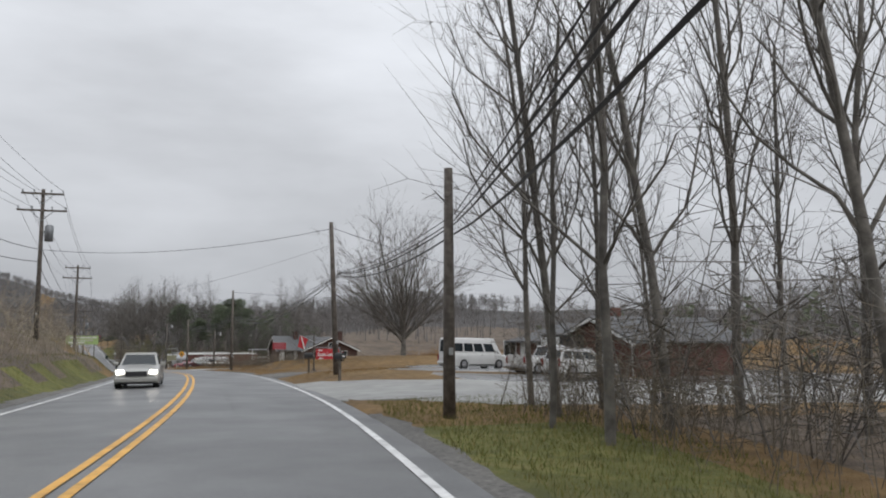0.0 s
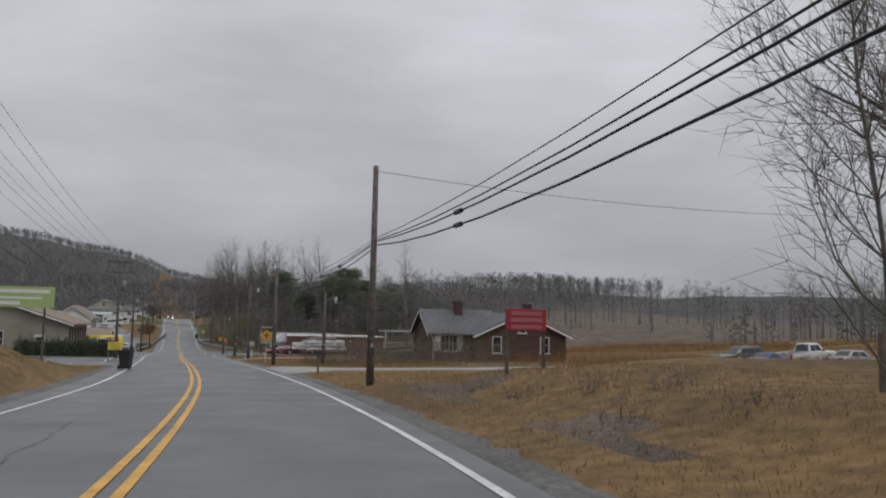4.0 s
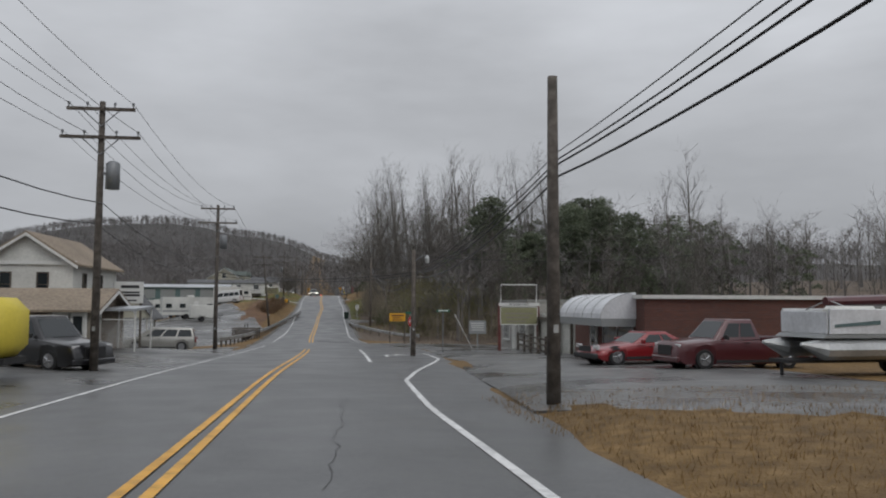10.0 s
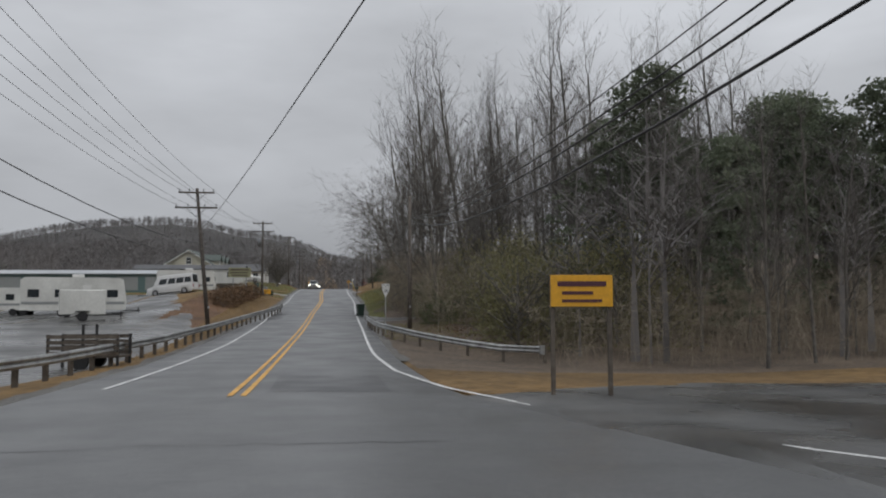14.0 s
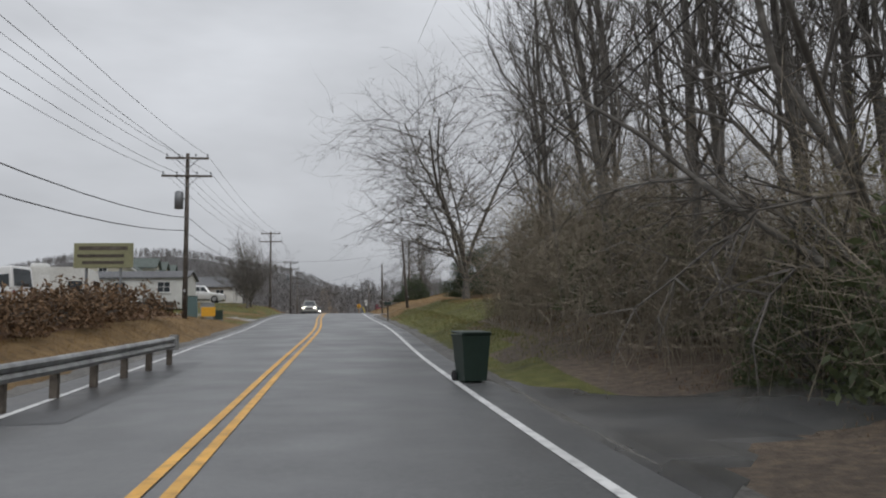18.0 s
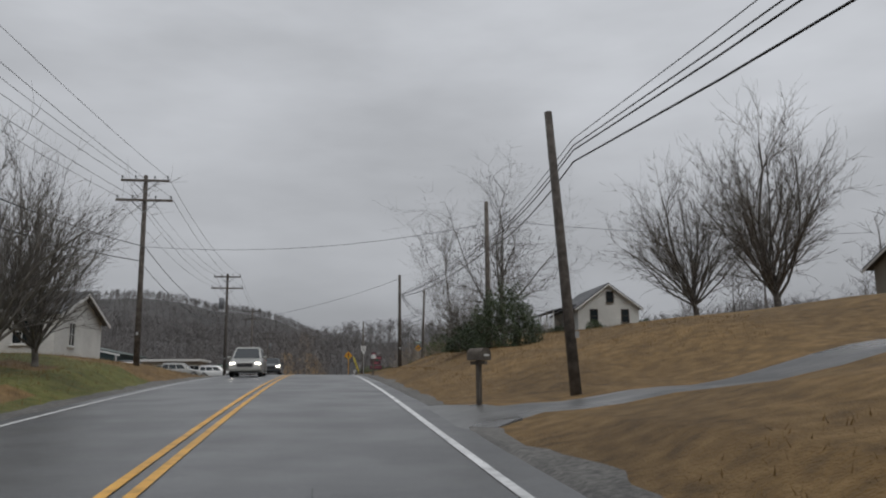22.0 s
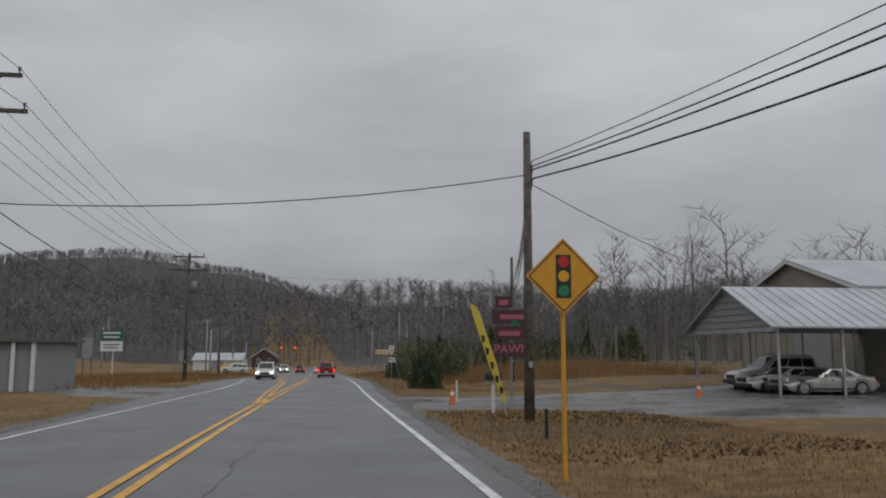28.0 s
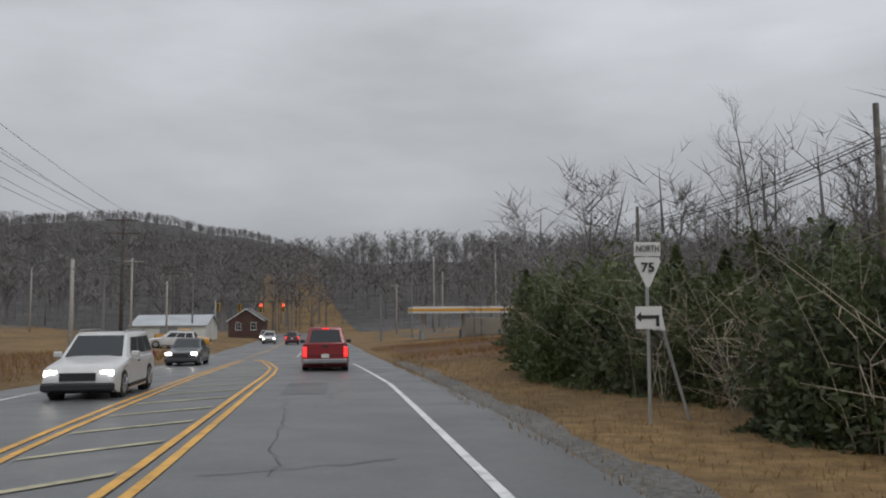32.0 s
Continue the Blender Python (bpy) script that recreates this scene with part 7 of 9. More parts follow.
def car(kind, mat, x, y, turn, label, lit="", group="", category="car", z=None, size=1.0):
    """A vehicle; turn 0 faces +y. lit: 'head', 'tail' or ''."""
    zz = (ground(x, y) if z is None else z) + 0.005
    m = Matrix.Translation((x, y, zz)) @ Matrix.Rotation(turn, 4, "Z")
    name = {"pickup": "pickup_truck", "van": "passenger_van", "sedan": "sedan", "suv": "suv_car", "minivan": "minivan", "sports": "sports_car"}[kind]
    L, W, H, belt, st, base, roof = CAR[kind]
    e = tagged(new(name), label, category, group)
    yy = lambda s: -L / 2 + s * L
    r = 0.34 if kind in ("sedan", "sports") else 0.38
    ss = sorted({0.0, 0.006, 0.014, 0.03, 0.97, 0.985, 0.995, 1.0, *np.linspace(0.05, 0.95, 27), *(w_ + q * (r + 0.05) / L for w_ in (0.19, 0.81) for q in (-1.0, -0.97, -0.85, -0.6, -0.3, 0, 0.3, 0.6, 0.85, 0.97, 1.0))})
    b = B()
    rings = []
    for t in ss:
        end = min(t, 1 - t) * L
        w = W / 2 * (1 - 0.13 * max(0.0, 1 - end / 0.5) ** 2.4)
        top = float(np.interp(t, [v[0] for v in st], [v[1] for v in st]))
        zb = 0.2 + 0.2 * max(0.0, 1 - end / 0.3)
        near = min(abs(t - 0.19), abs(t - 0.81)) * L
        arch = r + math.sqrt(max(0.0, (r + 0.05) ** 2 - near ** 2)) if near <= r + 0.05 else zb
        zs = min(max(zb, arch), top - 0.2)
        waist = zs + (top - zs) * 0.45
        pts = [(-w * 0.9, zb), (-w * 0.97, zs), (-w, waist), (-w * 0.985, top - 0.16), (-w * 0.95, top - 0.06), (-w * 0.84, top), (-w * 0.4, top + 0.03), (w * 0.4, top + 0.03), (w * 0.84, top), (w * 0.95, top - 0.06), (w * 0.985, top - 0.16), (w, waist), (w * 0.97, zs), (w * 0.9, zb)]
        rings.append([b.verts.new((px, yy(t), pz)) for px, pz in pts])
    nr = len(rings[0])
    for i in range(len(rings) - 1):
        for k in range(nr):
            b.faces.new((rings[i][k], rings[i][(k + 1) % nr], rings[i + 1][(k + 1) % nr], rings[i + 1][k]))
    b.faces.new(rings[0][::-1])
    b.faces.new(rings[-1])
    bmesh.ops.recalc_face_normals(b, faces=b.faces[:])
    body = part("body", b, mat, e, smooth=True)
    body.data.set_sharp_from_angle(angle=radians(38))
    # cabin: lower and upper rings, pillars and roof in body colour, glass set in
    w0, w1 = W / 2 * 0.9, W / 2 * (0.72 if kind not in ("van",) else 0.84)
    lo = [(-w0, yy(base[0]), belt - 0.03), (w0, yy(base[0]), belt - 0.03), (w0, yy(base[1]), belt - 0.06), (-w0, yy(base[1]), belt - 0.06)]
    hi = [(-w1, yy(roof[0]), H - 0.06), (w1, yy(roof[0]), H - 0.06), (w1, yy(roof[1]), H - 0.06), (-w1, yy(roof[1]), H - 0.06)]
    b = B()
    vl = [b.verts.new(p) for p in lo]
    vh = [b.verts.new(p) for p in hi]
    vt = [b.verts.new((p[0] * 0.9, p[1] * 0.97 + 0.03 * (yy(roof[0]) + yy(roof[1])) / 2, H)) for p in hi]
    for a, c in ((vl, vh), (vh, vt)):
        for k in range(4):
            b.faces.new((a[k], a[(k + 1) % 4], c[(k + 1) % 4], c[k]))
    b.faces.new(vt)
    bmesh.ops.recalc_face_normals(b, faces=b.faces[:])
    cab = part("cabin", b, mat, e, smooth=True)
    mod = cab.modifiers.new("bevel", "BEVEL")
    mod.width, mod.segments, mod.limit_method, mod.angle_limit = 0.07, 3, "ANGLE", radians(20)

    def glass(name, a, c, u0, u1, v0, v1):
        """Glass on the cabin side from lower corners a to c."""
        A0, A1, C0, C1 = Vector(lo[a]), Vector(hi[a]), Vector(lo[c]), Vector(hi[c])
        q = [(A0.lerp(A1, v)).lerp(C0.lerp(C1, v), u) for u, v in ((u0, v0), (u1, v0), (u1, v1), (u0, v1))]
        nrm = (q[1] - q[0]).cross(q[3] - q[0]).normalized()
        mid = (Vector(lo[0]) + Vector(lo[2]) + Vector(hi[0]) + Vector(hi[2])) / 4
        if nrm.dot(q[0] - mid) < 0:
            nrm = -nrm
        b = B()
        f = [b.verts.new(p + nrm * 0.012) for p in q]
        k = [b.verts.new(p - nrm * 0.01) for p in q]
        b.faces.new(f)
        for i in range(4):
            b.faces.new((f[i], f[(i + 1) % 4], k[(i + 1) % 4], k[i]))
        bmesh.ops.recalc_face_normals(b, faces=b.faces[:])
        part(name, b, M["pane"], e)
    glass("rear_window", 0, 1, 0.09, 0.91, 0.12, 0.92)
    glass("windscreen", 2, 3, 0.06, 0.94, 0.1, 0.95)
    cuts = {"sedan": (0.1, 0.48, 0.52, 0.86), "sports": (0.2, 0.42, 0.46, 0.85), "suv": (0.05, 0.27, 0.3, 0.56, 0.59, 0.86), "minivan": (0.04, 0.3, 0.33, 0.58, 0.61, 0.86), "van": (0.03, 0.2, 0.23, 0.42, 0.45, 0.64, 0.68, 0.88), "pickup": (0.1, 0.44, 0.48, 0.84)}[kind]
    for a, c, flip in ((0, 3, False), (1, 2, False)):
        for i in range(0, len(cuts), 2):
            glass("side_window", a, c, cuts[i], cuts[i + 1], 0.14, 0.86 if kind != "van" else 0.68)
    for sx in (-1, 1):
        for s in (0.19, 0.81):
            y0 = yy(s)
            part("wheel_arch", tube(B(), [(sx * (W / 2 - 0.28), y0, r), (sx * (W / 2 - 0.1), y0, r)], r + 0.06, 18), M["trim_black"], e)
            wh = part("tyre", tube(B(), [(sx * (W / 2 - 0.25), y0, r), (sx * (W / 2 - 0.24), y0, r), (sx * (W / 2 - 0.05), y0, r), (sx * (W / 2 - 0.02), y0, r)], [r * 0.9, r, r, r * 0.9], 20), M["tyre"], e)
            hub = tube(B(), [(sx * (W / 2 - 0.06), y0, r), (sx * (W / 2 - 0.014), y0, r)], r * 0.64, 14)
            for k in range(5):
                a = k * 2 * math.pi / 5
                tube(hub, [(sx * (W / 2 - 0.012), y0, r), (sx * (W / 2 - 0.008), y0 + math.cos(a) * r * 0.55, r + math.sin(a) * r * 0.55)], 0.035, 4)
            part("rim", hub, M["rim"], wh)
        hl = part("headlight", box(B(), W * 0.17, 0.12, 0.15, sx * W * 0.36, yy(0.975), 0.62 if kind != "pickup" and kind != "van" else 0.78, bevel=0.02), M["head_on"] if lit == "head" else M["head_off"], e)
        tw, th = (0.16, 0.42) if kind in ("pickup", "van", "suv", "minivan") else (0.36, 0.16)
        part("tail_light", box(B(), tw, 0.06, th, sx * (W / 2 - tw / 2 - 0.07), yy(0) + 0.0, 0.66, bevel=0.02), M["tail_on"] if lit == "tail" else M["tail_off"], e)
        part("wing_mirror", box(B(), 0.22, 0.12, 0.16, sx * (W / 2 + 0.06), yy(base[1] - 0.08), belt - 0.02, bevel=0.03), M["trim_black"] if kind == "pickup" else mat, e)
        part("door_handle", box(B(), 0.02, 0.16, 0.03, sx * (W / 2 + 0.006), yy(0.5), belt - 0.16), M["trim_black"], e)
        part("sill", box(B(), 0.04, L * 0.46, 0.09, sx * (W / 2 - 0.005), 0, 0.26), M["trim_black"], e)
    part("grille", box(B(), W * 0.46, 0.05, 0.2 if kind != "pickup" else 0.36, 0, yy(1) - 0.0, 0.52), M["trim_black"], e)
    part("front_bumper", box(B(), W * 0.94, 0.14, 0.2, 0, yy(1) - 0.03, 0.27, bevel=0.04), M["trim_black"] if kind in ("suv", "sports") else mat, e)
    part("rear_bumper", box(B(), W * 0.94, 0.16, 0.2, 0, yy(0) + 0.02, 0.38, bevel=0.04), M["rim"] if kind == "pickup" else mat, e, "chrome bumper" if kind == "pickup" else "")
    part("number_plate", box(B(), 0.32, 0.02, 0.16, 0, yy(0) - 0.035, 0.72 if kind != "pickup" else 0.62), M["sign_white"], e)
    part("underbody", box(B(), W * 0.8, L * 0.9, 0.2, 0, 0, 0.2), M["dark"], e)
    if kind == "pickup":
        part("bed_floor", box(B(), W * 0.8, L * 0.35, 0.03, 0, yy(0.2), 1.13), M["trim_black"], e)
        for sx in (-1, 1):
            part("bed_rail", box(B(), 0.1, L * 0.37, 0.1, sx * (W / 2 - 0.12), yy(0.2), 1.1, bevel=0.02), mat, e)
        part("tailgate", box(B(), W * 0.76, 0.07, 0.5, 0, yy(0) - 0.005, 0.72, bevel=0.02), mat, e)
        part("tailgate_handle", box(B(), 0.26, 0.03, 0.08, 0, yy(0) - 0.05, 1.06), M["trim_black"], e)
        part("brake_lamp", box(B(), 0.3, 0.04, 0.05, 0, yy(roof[0]) - 0.02, H - 0.09), M["tail_on"] if lit == "tail" else M["tail_off"], e)
        part("tow_hitch", box(B(), 0.1, 0.2, 0.1, 0, yy(0) - 0.1, 0.32), M["trim_black"], e)
    if kind in ("suv",):
        for sx in (-1, 1):
            part("roof_rail", tube(B(), [(sx * w1 * 0.9, yy(roof[0]) + 0.1, H + 0.02), (sx * w1 * 0.9, yy(roof[0]) + 0.25, H + 0.06), (sx * w1 * 0.9, yy(roof[1]) - 0.2, H + 0.06), (sx * w1 * 0.9, yy(roof[1]), H + 0.0)], 0.02, 5), M["rim"], e)
    slope = math.atan((ground(x - math.sin(turn), y + math.cos(turn)) - ground(x + math.sin(turn), y - math.cos(turn))) / 2) if z is None else 0
    e.matrix_basis = m @ Matrix.Rotation(slope, 4, "X") @ Matrix.Scale(size, 4)
    return e


def on_road(u, y):
    return float(road_x(y)) + u, y


ONC = math.pi
x, y = on_road(1.95, 494)
car("pickup", M["car_red"], x, y, heading(494), "red pickup truck with lit tail lights driving ahead on wet road", "tail", category="pickup truck", z=road_top(x, y))
for kind, mat, u, y, lab, cat in (("sedan", "car_silver", -2.1, 38, "pale silver sedan with headlights on in the oncoming lane", "car"),
                                  ("minivan", "car_silver", -2.3, 360, "silver-beige minivan with headlights on in the oncoming lane", "minivan"),
                                  ("sedan", "car_grey", -2.0, 381, "dark grey sedan with headlights on in the oncoming lane", "car"),
                                  ("suv", "car_white", -4.0, 480, "white crossover with black grille in the oncoming lane", "car"),
                                  ("sedan", "car_grey", -5.6, 503, "dark blue-grey sedan with headlights on", "car"),
                                  ("suv", "car_silver", -6.6, 590, "silver car far ahead near the signals", "car"), ("suv", "car_white", -5.2, 572, "white car with headlights on near the signals", "car")):
    x, y = on_road(u, y)
    car(kind, M[mat], x, y, ONC + heading(y), lab, "head", category=cat, z=road_top(x, y))
for kind, mat, u, y, lab in (("suv", "car_maroon", -1.9, 566, "dark red car waiting at the signals"), ("sedan", "car_white", 1.7, 560, "white sedan waiting at the signals")):
    x, y = on_road(u, y)
    car(kind, M[mat], x, y, heading(y), lab, "tail", z=road_top(x, y))
R90 = math.pi / 2
for kind, mat, x, y, turn, lab, cat in (
        ("van", "car_white", 22.4, 45.5, -R90 + 0.25, "white high-roof passenger van parked on the lot", "van"), ("pickup", "car_white", 22.4, 36.6, -R90 + 0.2, "white pickup parked in front of the brick shop", "pickup truck"),
        ("suv", "car_white", 21.6, 32.4, -R90 + 0.12, "white crossover parked in front of the brick shop", "car"),
        ("pickup", "car_white", 61, 117, -R90 + 0.15, "white pickup in the field car row", "pickup truck"), ("suv", "car_black", 55.6, 119.5, R90, "black car in the field car row", "car"), ("sedan", "car_silver", 58.8, 109, -R90 + 0.1, "silver car in the field car row", "car"),
        ("sports", "car_red", 70.1, 114.7, R90 + 0.3, "red sports car in the field car row", "car"), ("sports", "car_blue", 54, 114, R90 + 0.2, "bright blue sports car in the field car row", "car"), ("suv", "car_white", 75.4, 116, R90, "white car in the field car row", "car"),
        ("pickup", "car_green", -2.9, 161.8, -R90 - 0.55, "dark green pickup truck parked by the shop lot", "pickup truck"), ("pickup", "car_black", -3.2, 172.6, -R90 - 0.5, "black pickup parked by the shop lot", "pickup truck"),
        ("minivan", "car_silver", -6.0, 204, R90 + 0.12, "silver minivan parked side-on at the lot edge", "minivan"),
        ("sports", "car_red", 19.1, 171.8, R90 + 0.2, "low red sports car outside the brick store", "car"), ("pickup", "car_maroon", 21.3, 168.6, R90 + 0.15, "old maroon pickup outside the brick store", "pickup truck"),
        ("pickup", "car_white", -13.6, 342.5, -R90 + 0.1, "white pickup parked on the lawn drive", "pickup truck"), ("van", "car_white", -14.8, 293, R90 - 0.2, "white van on the sales lot", "van"),
        ("suv", "car_white", 23.4, 438.2, R90, "white utility car parked under the carport", "car"), ("sports", "car_white", 22.4, 435.2, R90, "white sports car parked under the carport", "car"), ("sports", "car_silver", 22.8, 432.8, R90, "pale sports car parked under the carport", "car"),
        ("pickup", "car_black", -19.5, 398, -R90, "black pickup at the roadside store", "pickup truck"), ("suv", "car_silver", -14.5, 402, -R90, "silver car at the roadside store", "car"), ("suv", "car_white", -12.3, 412, -R90 + 0.2, "white crossover at the motel lot", "car"), ("sedan", "car_maroon", -17, 380, -R90, "dark red car on the roadside lot", "car"), ("sedan", "car_white", -15.2, 384.5, -R90, "white sedan on the roadside lot", "car"),
        ("pickup", "car_yellow", -18, 548, -R90, "yellow work truck near the signals", "pickup truck"), ("suv", "car_white", -17, 538, R90, "white car parked near the signals", "car")):
    car(kind, M[mat], x, y, turn, lab, "", category=cat, size=0.8 if y < 60 else 0.9 if "maroon pickup" in lab else 1.0)

# ---- road signs ----
M["sign_black"] = plain("black_sign_print", (0.02, 0.02, 0.022), 0.5)
M["lens_red"] = plain("red_sign_disc", (0.45, 0.02, 0.02), 0.4)
M["lens_green"] = plain("green_sign_disc", (0.02, 0.2, 0.09), 0.4)
M["lens_yellow"] = plain("yellow_sign_disc", (0.65, 0.33, 0.02), 0.4)
M["signal_yellow"] = plain("yellow_signal_housing", (0.5, 0.3, 0.03), 0.45)
M["signal_lit"] = lamp_mat("lit_red_signal", (1.0, 0.05, 0.03), 5.0)
M["rail"] = material("weathered_galvanised_rail", [(0.2, 0.2, 0.195), (0.32, 0.325, 0.32), (0.42, 0.425, 0.42)], 2.5, 0.5, 0.5, bump=0.15, big=(0.6, 0.75, 1.1))
M["bin_green"] = plain("dark_green_bin_plastic", (0.012, 0.028, 0.02), 0.5)
M["rust"] = material("rusty_truck_panels", [(0.05, 0.022, 0.014), (0.11, 0.048, 0.026), (0.18, 0.14, 0.12)], 3, 0.8, bump=0.3, dist=0.005)
M["old_red"] = material("peeling_red_posts", [(0.06, 0.018, 0.016), (0.13, 0.03, 0.026), (0.2, 0.13, 0.11)], 9, 0.75, bump=0.3, dist=0.005)


def plate(parent, name, outline, z, mat, y=-0.03, depth=0.012, x=0.0, label=""):
    return part(name, prism(B(), outline, depth, Matrix.Translation((x, y, z))), mat, parent, label)


def rect(w, h):
    return [(-w / 2, -h / 2), (w / 2, -h / 2), (w / 2, h / 2), (-w / 2, h / 2)]


def lozenge(d):
    return [(0, -d / 2), (d / 2, 0), (0, d / 2), (-d / 2, 0)]


def round_outline(r, n=16, a0=0.0):
    return [(r * math.cos(a0 + 2 * math.pi * k / n), r * math.sin(a0 + 2 * math.pi * k / n)) for k in range(n)]


def shield(w, h):
    return [(0, -h / 2), (w * 0.08, -h / 2 + 0.02), (w / 2, h / 2 - 0.07), (w / 2 - 0.03, h / 2), (-w / 2 + 0.03, h / 2), (-w / 2, h / 2 - 0.07), (-w * 0.08, -h / 2 + 0.02)]


def at(x, z, y=-0.05):
    return Matrix.Translation((x, y, z))


def post_sign(name, x, y, top, label, turn=0.0, post=None, lean=0.0):
    """A sign on one channel post; returns the thing and the ground height's drop from z = 0 of its parts."""
    z = ground(x, y)
    e = thing(name, x, y, 0, turn, label, "road sign")
    p = tube(B(), [(0, 0.03, z - 0.3), (lean, 0.03, top)], 0.032, 6)
    part("post", p, post or M["metal"], e)
    return e


def diamond(x, y, z, d, label, turn=0.0, post=None):
    e = post_sign("warning_sign", x, y, z + d * 0.3, label, turn, post)
    plate(e, "panel", lozenge(d), z, M["sign_yellow"])
    for a, b in ((0, 1), (1, 2), (2, 3), (3, 0)):
        o = lozenge(d * 0.93)
        i = lozenge(d * 0.89)
        plate(e, "border", [o[a], o[b], i[b], i[a]], z, M["sign_black"], -0.036, 0.005)
    return e


def signal_face(e, z, k):
    plate(e, "symbol_back", rect(0.2 * k, 0.56 * k), z, M["sign_black"], -0.038, 0.006)
    for dz, m in ((0.19, "lens_red"), (0, "lens_yellow"), (-0.19, "lens_green")):
        plate(e, "disc", round_outline(0.075 * k, 12), z + dz * k, M[m], -0.046, 0.006)


hd = heading(120)
e = diamond(13.1, 120.6, -1.6, 0.95, "yellow diamond crossroad warning sign on a thin post", hd)
plate(e, "cross_stroke", rect(0.09, 0.52), -1.6, M["sign_black"], -0.038, 0.006)
plate(e, "cross_stroke", rect(0.52, 0.09), -1.6, M["sign_black"], -0.045, 0.006)
e = diamond(3.8, 408.3, 2.6, 1.05, "yellow diamond signal-ahead sign with coloured discs", heading(408), M["sign_yellow"])
signal_face(e, 2.6, 1.05)
e = diamond(-6.5, 409.7, 2.3, 1.0, "yellow diamond signal-ahead sign on a yellow post", heading(408), M["sign_yellow"])
signal_face(e, 2.3, 0.9)
e = diamond(11.75, 402.3, 3.19, 0.8, "yellow diamond dead end sign at the side road", heading(395), M["metal"])
lettering("DEAD", 0.2, M["sign_black"], e, at(0, 3.27), bold=0.004)
lettering("END", 0.2, M["sign_black"], e, at(0, 3.1), bold=0.004)
plate(e, "street_blade", rect(0.7, 0.16), 3.84, M["sign_green"], -0.01)
bars(e, [(0, 3.81, 0.5, 0.06)], M["sign_white"], Matrix.Translation((0, -0.02, 0)))


def route(x, y, top, head, number, label, turn=0.0, arrow_plate=False, s=1.0):
    e = post_sign("route_sign", x, y, top - 0.05, label, turn)
    plate(e, "head_plate", rect(0.47 * s, 0.24 * s), top - 0.13 * s, M["sign_white"])
    lettering(head, 0.17 * s, M["sign_black"], e, at(0, top - 0.13 * s), width=(0.4 if len(head) > 3 else 0.28) * s)
    plate(e, "shield", shield(0.47 * s, 0.52 * s), top - 0.53 * s, M["sign_white"])
    lettering(number, 0.22 * s, M["sign_black"], e, at(0, top - 0.45 * s), bold=0.004, width=0.23 * s)
    if arrow_plate:
        z = top - 1.3
        plate(e, "arrow_plate", rect(0.47, 0.38), z, M["sign_white"])
        plate(e, "arrow_stroke", [(-0.14, -0.02), (0.12, -0.02), (0.12, -0.15), (0.18, -0.15), (0.18, 0.04), (-0.14, 0.04), (-0.14, 0.1), (-0.23, 0.01), (-0.14, -0.08)], z, M["sign_black"], -0.038, 0.006)
    return e


route(5.1, 384.3, 2.62, "JCT", "75", "white junction sign over a white triangular route shield", heading(384))
route(8.7, 244.2, -2.75, "SOUTH", "36", "white south route sign with triangular shield", heading(243), False, 1.0)
e = route(5.25, 470, 2.12, "NORTH", "75", "white north route sign with shield and turn arrow plate", heading(466), True)
z = ground(5.85, 470.4)
e = thing("leaning_sign_post", 5.85, 470.4, 0, 0, "leaning metal post with a narrow white sign seen edge-on", "road sign")
part("post", tube(B(), [(0.3, 0, z - 0.2), (-0.3, 0, 1.0)], 0.03, 6), M["metal"], e)
part("panel", box(B(), 0.08, 0.4, 0.4, -0.26, 0, 0.6, ry=-0.2), M["sign_white"], e)
# stop sign with street blades
x, y = 12.4, 200.5
e = post_sign("stop_sign", x, y, -3.42, "red octagonal stop sign turned to the side road, with street blades", 0.95)
plate(e, "panel", round_outline(0.41, 8, math.pi / 8), -3.95, M["lens_red"])
plate(e, "rim", round_outline(0.43, 8, math.pi / 8), -3.95, M["sign_white"], -0.02, 0.006)
lettering("STOP", 0.28, M["sign_white"], e, at(0, -3.95), bold=0.006, width=0.56)
part("street_blade", box(B(), 0.75, 0.01, 0.15, 0, 0.03, -3.42, rz=-0.95), M["sign_green"], e)
part("street_blade", box(B(), 0.75, 0.01, 0.15, 0, 0.03, -3.6, rz=0.6), M["sign_green"], e)
# street name sign by the utility pole
x, y = 13.9, 192.6
e = post_sign("street_sign", x, y, ground(x, y) + 2.6, "green street name sign on a dark post", 0.1, M["grey_metal"])
plate(e, "blade", rect(0.85, 0.16), ground(x, y) + 2.62, M["sign_green"])
bars(e, [(0, ground(x, y) + 2.59, 0.65, 0.07)], M["sign_white"], Matrix.Translation((0, -0.04, 0)))


def board(name, x0, x1, y, z1, z0, mat, label, posts=(0.08, 0.92), pm=None, turn=0.0, thick=0.05, rise=0.0, category="sign"):
    """A sign board between two heights on its posts; local x runs from the middle."""
    w, h = x1 - x0, z1 - z0
    xm = (x0 + x1) / 2
    e = thing(name, xm, y, 0, turn, label, category)
    part("board", box(B(), w, thick, h, 0, 0, z0, bevel=0.008), mat, e)
    for s in posts:
        px = (s - 0.5) * w
        part("post", box(B(), 0.09, 0.09, z1 + rise - ground(xm + px, y) + 0.3, px, thick / 2 + 0.05, ground(xm + px, y) - 0.3), pm or M["wood_dark"], e)
    return e


F = lambda d=0.03: Matrix.Translation((0, -d, 0))
e = board("yellow_sign", 11.4, 12.8, 212.7, -3.5, -4.2, M["lens_yellow"], "wide yellow sign board on two wooden posts by the woods", (0.04, 0.96))
bars(e, [(0, -3.75, 1.1, 0.11), (-0.1, -3.93, 0.7, 0.07), (0, -4.1, 0.9, 0.06)], M["sign_maroon"], F(0.035))
